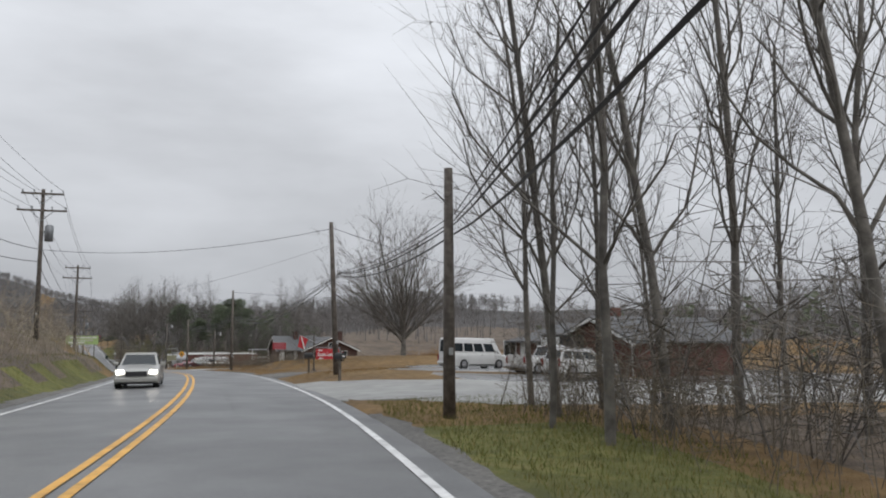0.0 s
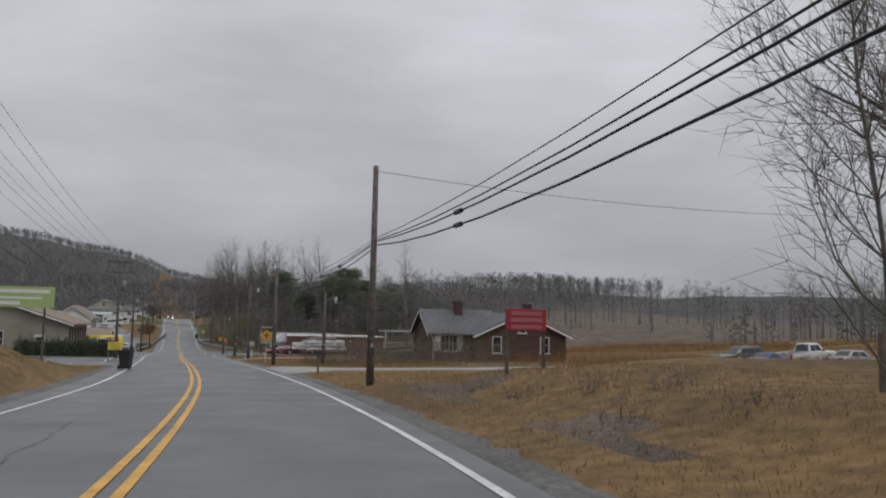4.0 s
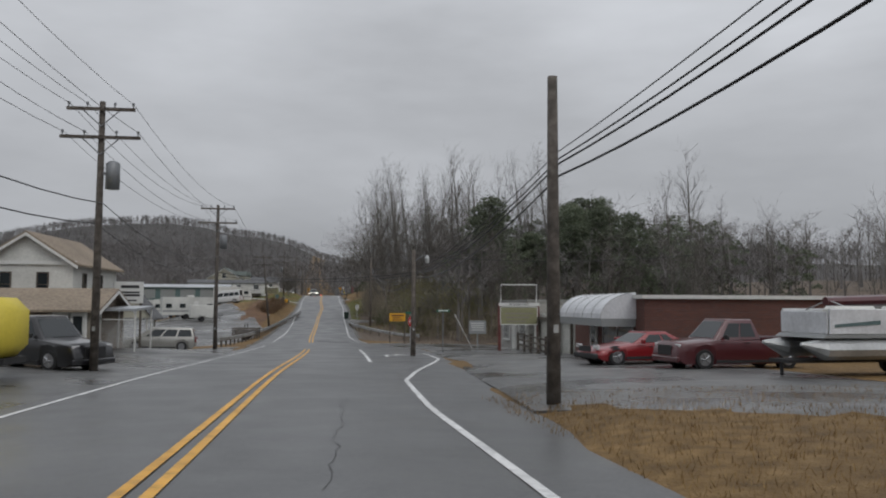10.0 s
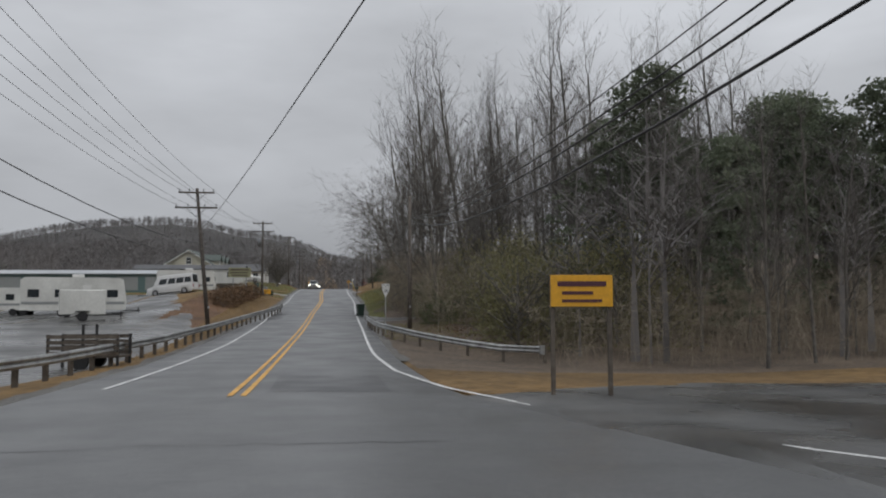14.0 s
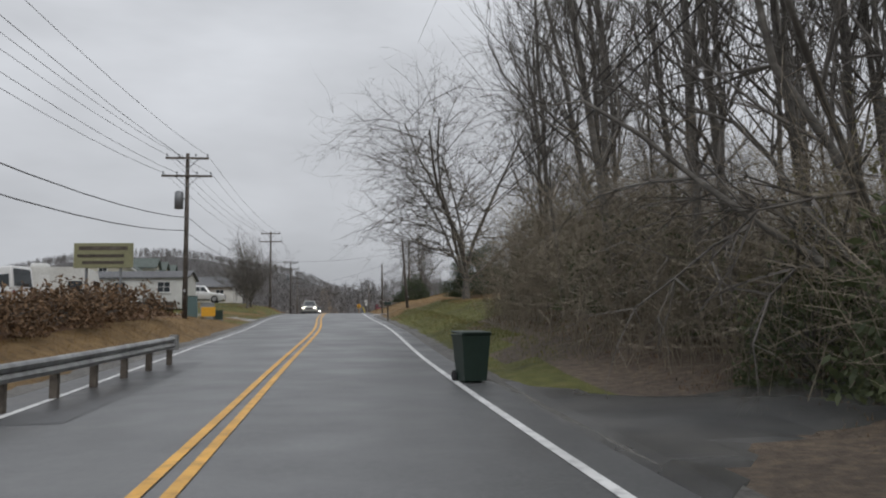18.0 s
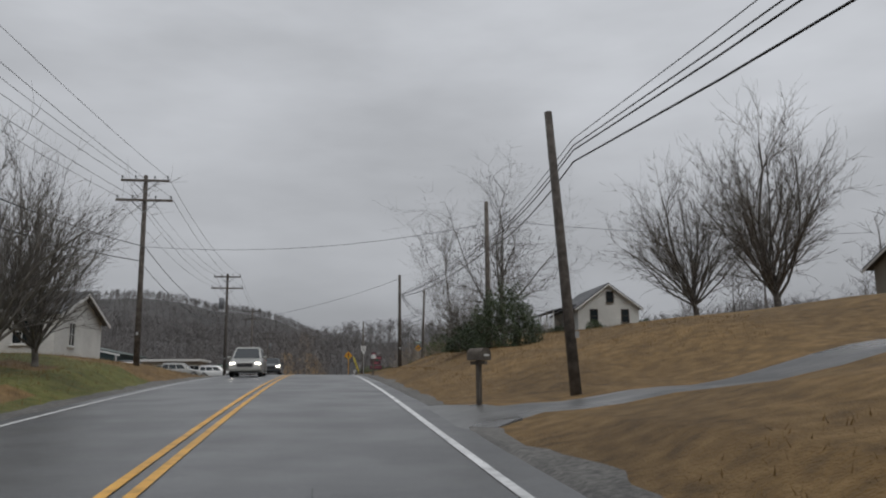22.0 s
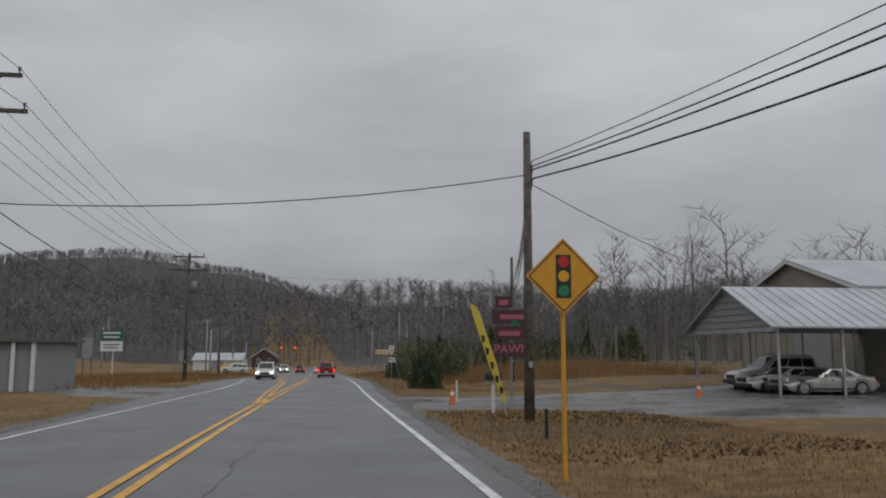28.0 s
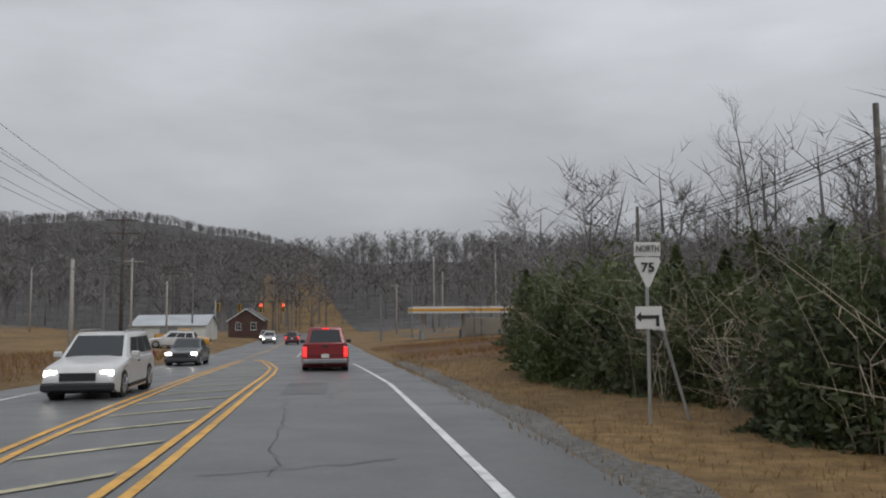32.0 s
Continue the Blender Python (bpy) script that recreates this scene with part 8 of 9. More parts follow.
# the old breakfast sign
x0, x1, y = 17.7, 20.4, 194
xm = (x0 + x1) / 2
e = thing("cafe_sign", xm, y, 0, 0.05, "old cafe sign with peeling red posts and dirty panel", "sign")
for px in (-1.3, 1.3):
    part("post", box(B(), 0.18, 0.18, -2.6 - ground(xm + px, y) + 0.3, px, 0, ground(xm + px, y) - 0.3, bevel=0.02), M["old_red"], e, "peeling red post")
part("name_strip", box(B(), 2.75, 0.2, 0.22, 0, -0.02, -2.82), M["sign_white"], e)
lettering("BREAKFAST", 0.15, M["sign_black"], e, at(0, -2.71, -0.13), width=1.3)
part("light_panel", box(B(), 2.42, 0.16, 1.1, 0, 0, -4.0), M["olive_panel"], e)
for k in range(3):
    bars(e, [(-0.1 * k, -3.35 - 0.26 * k, 1.9 - 0.3 * k, 0.1)], M["siding_tan"], F(0.088))
part("panel_frame", tube(tube(tube(tube(B(), [(-1.24, -0.08, -4.02), (1.24, -0.08, -4.02)], 0.03, 4), [(-1.24, -0.08, -2.88), (1.24, -0.08, -2.88)], 0.03, 4), [(-1.24, -0.08, -4.02), (-1.24, -0.08, -2.88)], 0.03, 4), [(1.24, -0.08, -4.02), (1.24, -0.08, -2.88)], 0.03, 4), M["sign_white"], e)
part("empty_frame", tube(B(), [(-1.2, 0, -2.6), (-1.2, 0, -1.42), (1.2, 0, -1.42), (1.2, 0, -2.6)], 0.04, 5), M["sign_white"], e, "empty white metal frame")
z = ground(15.8, 192)
e = board("notice_board", 15.6, 16.7, 192.9, -3.75, -4.6, M["sign_grey"], "grey notice board on a thick post", (0.5,), M["sign_grey"])
bars(e, [(0, -3.95 - 0.14 * k, 0.8, 0.05) for k in range(4)], M["sign_white"], F(0.035))
e = thing("guy_rod", 15.3, 193.5, 0, 0, "slanting white-painted guy rod at the lot edge", "guy rod")
part("rod", tube(B(), [(0.75, 0, ground(15.3, 193.5) - 0.1), (-0.55, 0, ground(15.3, 193.5) + 2.4)], 0.025, 6), M["sign_white"], e)
# white church board
e = board("white_board", 17.0, 18.3, 138, -2.5, -3.15, M["sign_white"], "white church notice board with black lettering on two brown posts", (-0.03, 1.03), M["wood_dark"], rise=0.06)
lettering("Disciples", 0.22, M["sign_black"], e, at(0.1, -2.86, -0.034), width=0.95)
bars(e, [(-0.5, -2.95, 0.1, 0.2), (0.1, -3.07, 0.9, 0.05)], M["sign_black"], F(0.035))
# red lesson board and flag
e = board("red_board", 13.42, 14.92, 49.5, -0.38, -1.02, M["flag_red"], "red sign board with white lettering hung beside a post", (1.02,), M["grey_metal"], rise=0.1)
lettering("Scuba Lessons", 0.3, M["sign_white"], e, at(0, -0.72, -0.034), width=1.3, bold=0.008)
for k, (lx, lz) in enumerate(((-0.5, -0.46), (0.48, -0.46), (-0.45, -0.96))):
    plate(e, "emblem", [(-0.16, -0.03), (-0.02, -0.06), (0.1, -0.02), (0.18, -0.06), (0.15, 0.03), (0.06, 0.02), (-0.02, 0.05), (-0.1, 0.03)], lz, M["sign_white"], -0.034, 0.006, lx)
part("arm", tube(B(), [(-0.8, 0, -0.3), (0.78, 0.06, -0.28)], 0.022, 5), M["grey_metal"], e)
z = ground(13.25, 49.3)
e = thing("dive_flag", 13.25, 49.3, 0, 0, "red dive flag with white diagonal on a braced post", "flag")
part("post", tube(B(), [(0, 0, z - 0.2), (-0.02, 0, 0.42)], [0.05, 0.04], 7), M["wood_dark"], e)
for k in range(3):
    a = 2.1 * k + 0.4
    part("brace", tube(B(), [(0.26 * math.cos(a), 0.26 * math.sin(a), z - 0.05), (0, 0, z + 0.42)], 0.028, 5), M["wood_dark"], e)
part("rod", tube(B(), [(0, -0.05, 0.06), (-0.95, -0.05, 0.5)], 0.014, 5), M["metal"], e)
fl = B()
cols = []
for k in range(7):
    t = k / 6
    wv = 0.05 * math.sin(t * 5.0)
    cols.append([fl.verts.new((-0.4 - 0.52 * t + q * (-0.26 + 0.12 * t), -0.05 + wv * (0.3 + q) - 0.02 * q, 0.25 + 0.21 * t - q * (0.64 + 0.05 * t))) for q in (0, 0.5, 1)])
for k in range(6):
    for q in (0, 1):
        fl.faces.new((cols[k][q], cols[k + 1][q], cols[k + 1][q + 1], cols[k][q + 1]))
part("cloth", fl, M["flag_red"], e)
part("stripe", prism(B(), [(-0.9, 0.42), (-0.82, 0.4), (-0.6, -0.36), (-0.69, -0.37)], 0.006, Matrix.Translation((0, -0.14, 0))), M["sign_white"], e, "white diagonal stripe")
e = board("red_board", 17.0, 18.3, 78.7, 0.0, -0.66, M["sign_red"], "dark red sign board with pale lettering on posts", (0.04, 0.96))
bars(e, [(0, -0.2, 1.0, 0.13), (0, -0.4, 1.05, 0.13), (0, -0.6, 1.0, 0.12)], M["pink"], F(0.035))
e = board("yellow_banner", 1.04, 2.14, 126, -2.4, -3.03, M["banner_yellow"], "yellow storage banner on posts", (0.05, 0.95))
for k, (txt, w) in enumerate((("BOAT & RV", 0.8), ("STORAGE", 0.72), ("AVAILABLE", 0.8))):
    lettering(txt, 0.17, M["sign_black"], e, at(0, -2.52 - 0.19 * k, -0.034), width=w)
# pawn shop sign
e = board("pawn_sign", 7.1, 8.9, 431.5, 1.95, 1.4, M["sign_maroon"], "maroon pawn shop sign of stacked panels on a post", (0.5,), M["grey_metal"], rise=1.6)
lettering("PAWN", 0.5, M["pink"], e, at(0, 1.68, -0.034), width=1.5, bold=0.01)
part("panel", box(B(), 1.5, 0.06, 0.55, 0, 0, 2.1), M["sign_maroon"], e)
part("panel", box(B(), 1.7, 0.06, 0.6, 0, 0, 2.75), M["sign_maroon"], e)
part("panel", box(B(), 0.7, 0.06, 0.5, -0.35, 0, 3.42), M["sign_maroon"], e)
bars(e, [(-0.1, 2.25, 0.9, 0.2), (0.1, 2.95, 1.2, 0.2), (-0.35, 3.55, 0.4, 0.22)], M["pink"], F(0.04))
part("emblem", box(B(), 0.3, 0.02, 0.25, 0.15, -0.045, 2.65), M["sign_green"], e)
# feather flag
z = ground(5.5, 420.5)
e = thing("feather_flag", 5.5, 420.5, 0, 0, "yellow feather flag with black print leaning on its pole", "flag")
part("pole", tube(B(), [(0.02, 0, z - 0.1), (-0.3, 0, 1.2), (-0.78, 0, 2.7), (-1.0, 0, 2.95)], 0.018, 5), M["metal"], e)
plate(e, "cloth", [(0.0, 0.1), (-0.1, 0.15), (-0.5, 1.2), (-0.98, 2.65), (-1.05, 2.92), (-0.9, 2.9), (-0.78, 2.7), (-0.3, 1.3)], 0, M["banner_yellow"], -0.02, 0.008)
for k, (bx, bz) in enumerate(((-0.68, 1.95), (-0.56, 1.6), (-0.42, 1.2), (-0.28, 0.82), (-0.16, 0.5))):
    plate(e, "print", [(-0.02, -0.1), (0.05, -0.12), (0.06, 0.06), (-0.05, 0.1)], bz, M["sign_black"], -0.03, 0.005, bx)
# green business sign
e = board("business_sign", -23.3, -21.1, 483, 3.6, 2.6, M["sign_green"], "green and white business sign on a white post", (0.55,), M["sign_white"], thick=0.3)
part("price_board", box(B(), 2.1, 0.28, 1.0, 0, 0, 1.5), M["sign_white"], e)
bars(e, [(0, 3.25, 1.7, 0.18), (0, 2.85, 1.5, 0.15)], M["sign_white"], F(0.16))
bars(e, [(0, 2.1, 1.6, 0.12), (0, 1.8, 1.3, 0.12)], M["sign_green"], F(0.15))
e = board("grey_board", -25.6, -24.6, 485, 2.9, 0.8, M["sign_grey"], "grey back of a roadside board", (0.1, 0.9))
e = board("green_board", -1.5, 1.7, 96, 0.8, -0.13, M["board_lime"], "pale green painted sign board with white print on the bank", (0.12, 0.88))
bars(e, [(0.1, 0.52, 2.6, 0.16), (0, 0.25, 2.2, 0.1), (-0.6, -0.02, 1.6, 0.16)], M["sign_white"], F(0.035))
e = board("back_of_sign", -18.85, -17.9, 499.8, 1.55, 0.4, M["sign_grey"], "plain grey back of a road sign on two posts", (0.2, 0.8), M["grey_metal"])
# tan billboard and yellow notice on the left bank
e = board("billboard", -7.2, -4.8, 285, 0.2, -0.85, M["olive_panel"], "weathered yellow-tan billboard on two posts above the bank", (0.2, 0.78), M["grey_metal"], thick=0.12)
bars(e, [(0, -0.1, 2.0, 0.16), (-0.1, -0.4, 1.9, 0.12), (0, -0.68, 1.7, 0.12)], M["wood_dark"], F(0.07))
e = board("yellow_notice", -5.6, -4.7, 303.5, -1.75, -2.35, M["lens_yellow"], "small square yellow notice board beside the drive", (0.1, 0.9))

# ---- guard rails ----
def guard_rail(pts, label):
    """A W-beam on posts along points given as x, y."""
    P = [Vector((x, y, ground(x, y))) for x, y in pts]
    L = [0.0]
    for a, b in zip(P, P[1:]):
        L.append(L[-1] + (b - a).length)
    xs, ys, zs = ([p[k] for p in P] for k in range(3))
    g = lambda s: Vector((float(np.interp(s, L, xs)), float(np.interp(s, L, ys)), float(np.interp(s, L, zs))))
    e = thing("guard_rail", 0, 0, 0, 0, label, "guard rail")
    side = 1 if P[0].x > float(road_x(P[0].y)) else -1
    prof = [(0, 0.78), (0.035, 0.76), (0.07, 0.71), (0.035, 0.64), (0, 0.62), (0.035, 0.6), (0.07, 0.54), (0.035, 0.48), (0, 0.46)]
    n = max(2, int(L[-1] / 3.8))
    for i in range(n):
        vs, fs = [], []
        for s in (L[-1] * i / n, L[-1] * (i + 0.5) / n, L[-1] * (i + 1.015) / n):
            p, q = g(s), g(min(s + 0.3, L[-1]))
            if (q - p).length < 0.05:
                p = g(s - 0.3)
            d = (q - p).normalized()
            o = Vector((d.y, -d.x, 0)) * (-side if d.y > 0 else side)
            c = g(min(s, L[-1]))
            vs += [c + o * w + Vector((0, 0, h + 0.002 * (i % 2))) for w, h in prof]
        k = len(prof)
        for r in range(2):
            fs += [(r * k + j, r * k + j + 1, (r + 1) * k + j + 1, (r + 1) * k + j) for j in range(k - 1)]
        mesh("beam", vs, fs, M["rail"], e)
    m = max(2, int(L[-1] / 1.9))
    for i in range(m + 1):
        c = g(L[-1] * i / m)
        part("post", box(B(), 0.13, 0.15, 0.95, c.x + side * 0.12, c.y, c.z - 0.2), M["wood_dark"], e)
    for s in (0, L[-1]):
        c = g(s)
        part("end_plate", tube(B(), [(c.x, c.y, c.z + 0.4), (c.x, c.y, c.z + 0.82)], 0.13, 8), M["rail"], e)
    return e


guard_rail([(-2.2, 206.5), (-2.0, 211.6), (-1.7, 220), (-1.45, 232), (-1.3, 245), (-1.0, 258), (0 - 0.5, 266), (-0.3, 273)], "long galvanised guard rail along the dip in the road")
guard_rail([(15.5, 231.8), (13.3, 233), (11.7, 234.5), (10.3, 237), (9.0, 240.5), (8.3, 243.5), (7.9, 248), (7.6, 253)], "galvanised guard rail curving round the wooded corner")

# ---- roadside small things ----
def mailbox(x, y, label, mat, post=None, turn=0.0, h=1.0, wide=0.2, bar=True):
    z = ground(x, y)
    e = thing("mailbox", x, y, z, turn, label, "mailbox", "mailboxes")
    part("post", box(B(), 0.1, 0.1, h + 0.25, 0, 0, -0.25), post or M["wood_dark"], e)
    part("arm", box(B(), 0.08, 0.5, 0.08, 0, 0, h - 0.1), post or M["wood_dark"], e)
    o = [(-wide / 2, 0), (wide / 2, 0)] + [(wide / 2 * math.cos(a), 0.14 + wide / 2 * math.sin(a)) for a in np.linspace(0, math.pi, 8)]
    bx = part("box", prism(B(), o, 0.5, Matrix.Translation((0, -0.25, h))), mat, e)
    part("door", prism(B(), [(x_ * 1.05, z_ * 1.03) for x_, z_ in o], 0.015, Matrix.Translation((0, -0.268, h))), mat, bx)
    part("flag", box(B(), 0.012, 0.04, 0.18, wide / 2 + 0.012, 0.0, h + 0.1), M["lens_red"], bx, "small red flag")
    if bar:
        bars(e, [(0, h + 0.09, wide * 0.55, 0.05)], M["sign_white"], Matrix.Translation((0, -0.275, 0)), "number_bar")
    return e


T = math.pi / 2
mailbox(10.3, 34.0, "large dark brown mailbox on a thick post by the drive", M["trim_black"], None, 0.3, 0.95, 0.26)
mailbox(12.35, 47.1, "large black mailbox on a post before the red board", M["trim_black"], None, 1.2, 0.9, 0.3)
mailbox(13.95, 97.3, "large black mailbox with pale marks on a wooden post", M["trim_black"], None, 1.35, 1.0, 0.22)
mailbox(6.6, 328.2, "weathered wooden mailbox on a rough timber post", M["wood_dark"], None, 0.6, 1.1, 0.3)
mailbox(6.55, 307.3, "dark green mailbox on a thin post at the lawn edge", M["bin_green"], None, 1.4, 1.12, 0.18)
mailbox(5.1, 357.8, "white mailbox on a weathered wooden post", M["sign_white"], None, 0.2)
mailbox(5.4, 422, "large dark mailbox on a white post at the lot", M["trim_black"], M["sign_white"], 1.4, 1.0, 0.3)


def marker(x, y, h, mat, label, cap=None, r=0.04):
    e = thing("marker_post", x, y, ground(x, y), 0, label, "marker post", "marker posts")
    part("shaft", tube(B(), [(0, 0, -0.2), (0, 0, h)], r, 7), mat, e)
    if cap:
        part("cap", tube(B(), [(0, 0, h), (0, 0, h + 0.12), (0, 0, h + 0.15)], [r * 1.3, r * 1.3, r * 0.5], 7), cap, e)


marker(13.15, 139.7, 0.6, M["sign_white"], "short white marker post beside the pole", M["sign_white"], 0.035)
marker(14.6, 141.5, 0.6, M["sign_white"], "white stake with a red top in the grass", M["lens_red"])
marker(12.55, 139.6, 0.55, M["sign_white"], "white pipe marker beside the pole", None, 0.03)
marker(5.2, 428.5, 0.85, M["sign_white"], "white marker post at the lot entrance")
marker(19.1, 66.7, 1.0, M["wood_dark"], "short dark wooden stake on the mound", None, 0.06)
marker(10.4, 350.2, 1.15, M["lens_red"], "thin red marker post on the lawn", None, 0.03)
marker(5.0, 414.0, 0.6, M["trim_black"], "small dark stake in leaf litter")


def cone(x, y):
    e = thing("traffic_cone", x, y, ground(x, y), 0.2, "orange traffic cone with a white band", "traffic cone", "traffic cones")
    part("foot", box(B(), 0.34, 0.34, 0.03, bevel=0.008), M["trim_black"], e)
    part("body", tube(B(), [(0, 0, 0.03), (0, 0, 0.3), (0, 0, 0.7)], [0.13, 0.09, 0.025], 12), M["orange"], e)
    part("band", tube(B(), [(0, 0, 0.34), (0, 0, 0.46)], [0.088, 0.068], 12), M["sign_white"], e)


cone(*by(6.9, 427.5)[:2])
cone(*by(17.6, 430)[:2])


def wheel_bin(x, y, turn, mat, label):
    e = thing("wheeled_bin", x, y, ground(x, y), turn, label, "bin", "wheeled bins")
    b = B()
    lo = [b.verts.new((sx * 0.24, sy * 0.27, 0.03)) for sx, sy in ((-1, -1), (1, -1), (1, 1), (-1, 1))]
    hi = [b.verts.new((sx * 0.31, sy * 0.36, 1.0)) for sx, sy in ((-1, -1), (1, -1), (1, 1), (-1, 1))]
    for k in range(4):
        b.faces.new((lo[k], lo[(k + 1) % 4], hi[(k + 1) % 4], hi[k]))
    b.faces.new(lo[::-1])
    b.faces.new(hi)
    part("body", b, mat, e)
    part("rim", box(B(), 0.66, 0.76, 0.05, 0, 0, 0.96, bevel=0.015), mat, e)
    part("lid", box(B(), 0.64, 0.8, 0.05, 0, -0.01, 1.01, rx=0.05, bevel=0.02), mat, e)
    part("handle", tube(B(), [(-0.25, 0.42, 0.95), (0.25, 0.42, 0.95)], 0.02, 6), M["trim_black"], e)
    for sx in (-1, 1):
        part("wheel", tube(B(), [(sx * 0.26, 0.3, 0.12), (sx * 0.31, 0.3, 0.12)], 0.12, 12), M["tyre"], e)


wheel_bin(7.15, 267.0, 0.2, M["bin_green"], "dark green wheeled rubbish bin at the drive entrance")
wheel_bin(4.2, 104.5, 2.9, M["trim_black"], "black wheeled bin at the road edge")
# ---- sales lot: trailers and caravans ----
def caravan(x, y, length, h, turn, label):
    e = thing("travel_trailer", x, y, ground(x, y), turn, label, "travel trailer", "travel trailers")
    W = 2.4
    o = [(-length / 2, 0.55), (length / 2, 0.55), (length / 2 + 0.1, 1.2), (length / 2 - 0.15, h - 0.15), (length / 2 - 0.5, h), (-length / 2 + 0.3, h), (-length / 2, h - 0.2)]
    part("body", prism(B(), o, W, Matrix.Translation((0, -W / 2, 0))), M["siding"], e)
    part("stripe", box(B(), length * 0.98, 0.015, 0.22, 0, -W / 2 - 0.01, 1.0), M["sign_grey"], e, "grey side stripe")
    for k in range(4):
        px = -length * 0.38 + k * length * 0.25
        if k == 2:
            part("door", box(B(), 0.65, 0.03, 1.8, px, -W / 2 - 0.015, 0.7, bevel=0.01), M["trim"], e)
        else:
            part("window", box(B(), 0.8, 0.03, 0.6, px, -W / 2 - 0.015, 1.55, bevel=0.01), M["pane"], e)
    part("end_window", box(B(), 0.03, 1.3, 0.7, length / 2 + 0.01, 0, 1.5), M["pane"], e)
    part("roof_unit", box(B(), 0.9, 0.8, 0.28, 0.3, 0, h, bevel=0.05), M["trim"], e)
    for px in (-0.5, 0.45):
        part("wheel", tube(B(), [(px, -W / 2 - 0.01, 0.36), (px, -W / 2 + 0.22, 0.36)], 0.36, 14), M["tyre"], e)
        part("wheel", tube(B(), [(px, W / 2 + 0.01, 0.36), (px, W / 2 - 0.22, 0.36)], 0.36, 14), M["tyre"], e)
    part("tow_bar", tube(tube(B(), [(length / 2, -0.6, 0.5), (length / 2 + 1.2, 0, 0.5)], 0.05, 5), [(length / 2, 0.6, 0.5), (length / 2 + 1.2, 0, 0.5)], 0.05, 5), M["trim_black"], e)
    part("jack", cylinder(B(), 0.05, 0.75, length / 2 + 1.1, 0, 0), M["trim_black"], e)


for x, y, L_, h, tn, lab in ((-15.5, 262, 7.5, 3.1, 0.35, "large white travel trailer with dark windows on the sales lot"), (-20, 274, 6.5, 2.9, 0.2, "white travel trailer parked in a row"), (-27, 281, 6, 2.8, 0.1, "white travel trailer parked in a row"),
                             (-34, 288, 6, 2.8, 0.0, "white travel trailer at the back of the lot"), (-42, 290, 6.5, 2.9, 0.05, "white travel trailer at the back of the lot"), (-15, 301, 7, 3.0, 0.1, "white motor caravan beside the bank")):
    caravan(x, y, L_, h, tn, lab)


def cargo_trailer(x, y, turn, mat, label):
    e = thing("cargo_trailer", x, y, ground(x, y), turn, label, "trailer")
    part("body", box(B(), 3.0, 1.7, 1.75, 0, 0, 0.45, bevel=0.06), mat, e)
    part("rear_door", box(B(), 0.03, 1.5, 1.55, -1.51, 0, 0.52), M["trim"], e)
    part("tow_bar", tube(tube(B(), [(1.5, -0.5, 0.45), (2.6, 0, 0.45)], 0.04, 5), [(1.5, 0.5, 0.45), (2.6, 0, 0.45)], 0.04, 5), M["trim_black"], e)
    part("jack", cylinder(B(), 0.04, 0.7, 2.5, 0, 0), M["trim_black"], e)
    for sy in (-1, 1):
        part("wheel", tube(B(), [(0, sy * 0.86, 0.33), (0, sy * 1.06, 0.33)], 0.33, 14), M["tyre"], e)
        part("fender", box(B(), 0.9, 0.24, 0.05, 0, sy * 0.97, 0.68), M["trim_black"], e)


cargo_trailer(-12.3, 254.5, 0.3, M["siding"], "small white cargo trailer on the sales lot")
cargo_trailer(26.5, 41, 0.2, M["trim_black"], "low black cargo trailer beside the van")
# dark trailer bench by the left rail
x, y = -2.6, 226
e = thing("slatted_trailer", x, y, ground(x, y), -0.1, "dark slatted utility trailer behind the guard rail", "trailer")
for k in range(4):
    part("slat", box(B(), 2.6, 0.04, 0.13, 0, -0.6, 0.5 + 0.2 * k), M["wood_dark"], e)
    part("slat", box(B(), 2.6, 0.04, 0.13, 0, 0.6, 0.5 + 0.2 * k), M["wood_dark"], e)
for px in (-1.25, 0, 1.25):
    for py in (-0.57, 0.57):
        part("stake", box(B(), 0.08, 0.08, 1.25, px, py, 0.0 if px else 0.35), M["trim_black"], e)
part("deck", box(B(), 2.6, 1.2, 0.07, 0, 0, 0.42), M["wood_dark"], e)
for py in (-0.75, 0.75):
    part("wheel", tube(B(), [(0, py - 0.08, 0.3), (0, py + 0.08, 0.3)], 0.3, 12), M["tyre"], e)

# pontoon boat on its trailer
x, y = 23.8, 164.3
e = thing("pontoon_boat", x, y, ground(x, y), 0.12, "white pontoon boat on a trailer outside the brick store", "boat")
for sy in (-0.85, 0.85):
    part("pontoon", tube(B(), [(-3.3, sy, 0.95), (-2.6, sy, 0.8), (2.9, sy, 0.8), (3.1, sy, 0.85)], [0.05, 0.3, 0.3, 0.2], 10), M["metal"], e, "silver pontoon float")
    part("side_fence", box(B(), 5.2, 0.05, 0.68, 0.1, sy * 1.2, 1.24), M["canopy"], e, "pale side panel")
    part("rail", tube(B(), [(-2.5, sy * 1.2, 1.92), (2.7, sy * 1.2, 1.92)], 0.025, 5), M["metal"], e)
part("deck", prism(B(), [(-2.75, 1.12), (2.9, 1.12), (2.9, 1.22), (-2.6, 1.22)], 2.1, Matrix.Translation((0, -1.05, 0))), M["sign_grey"], e)
for px in (-2.55, 2.75):
    part("end_fence", box(B(), 0.05, 2.0, 0.62, px, 0, 1.24, bevel=0.01), M["canopy"], e, "pale end panel")
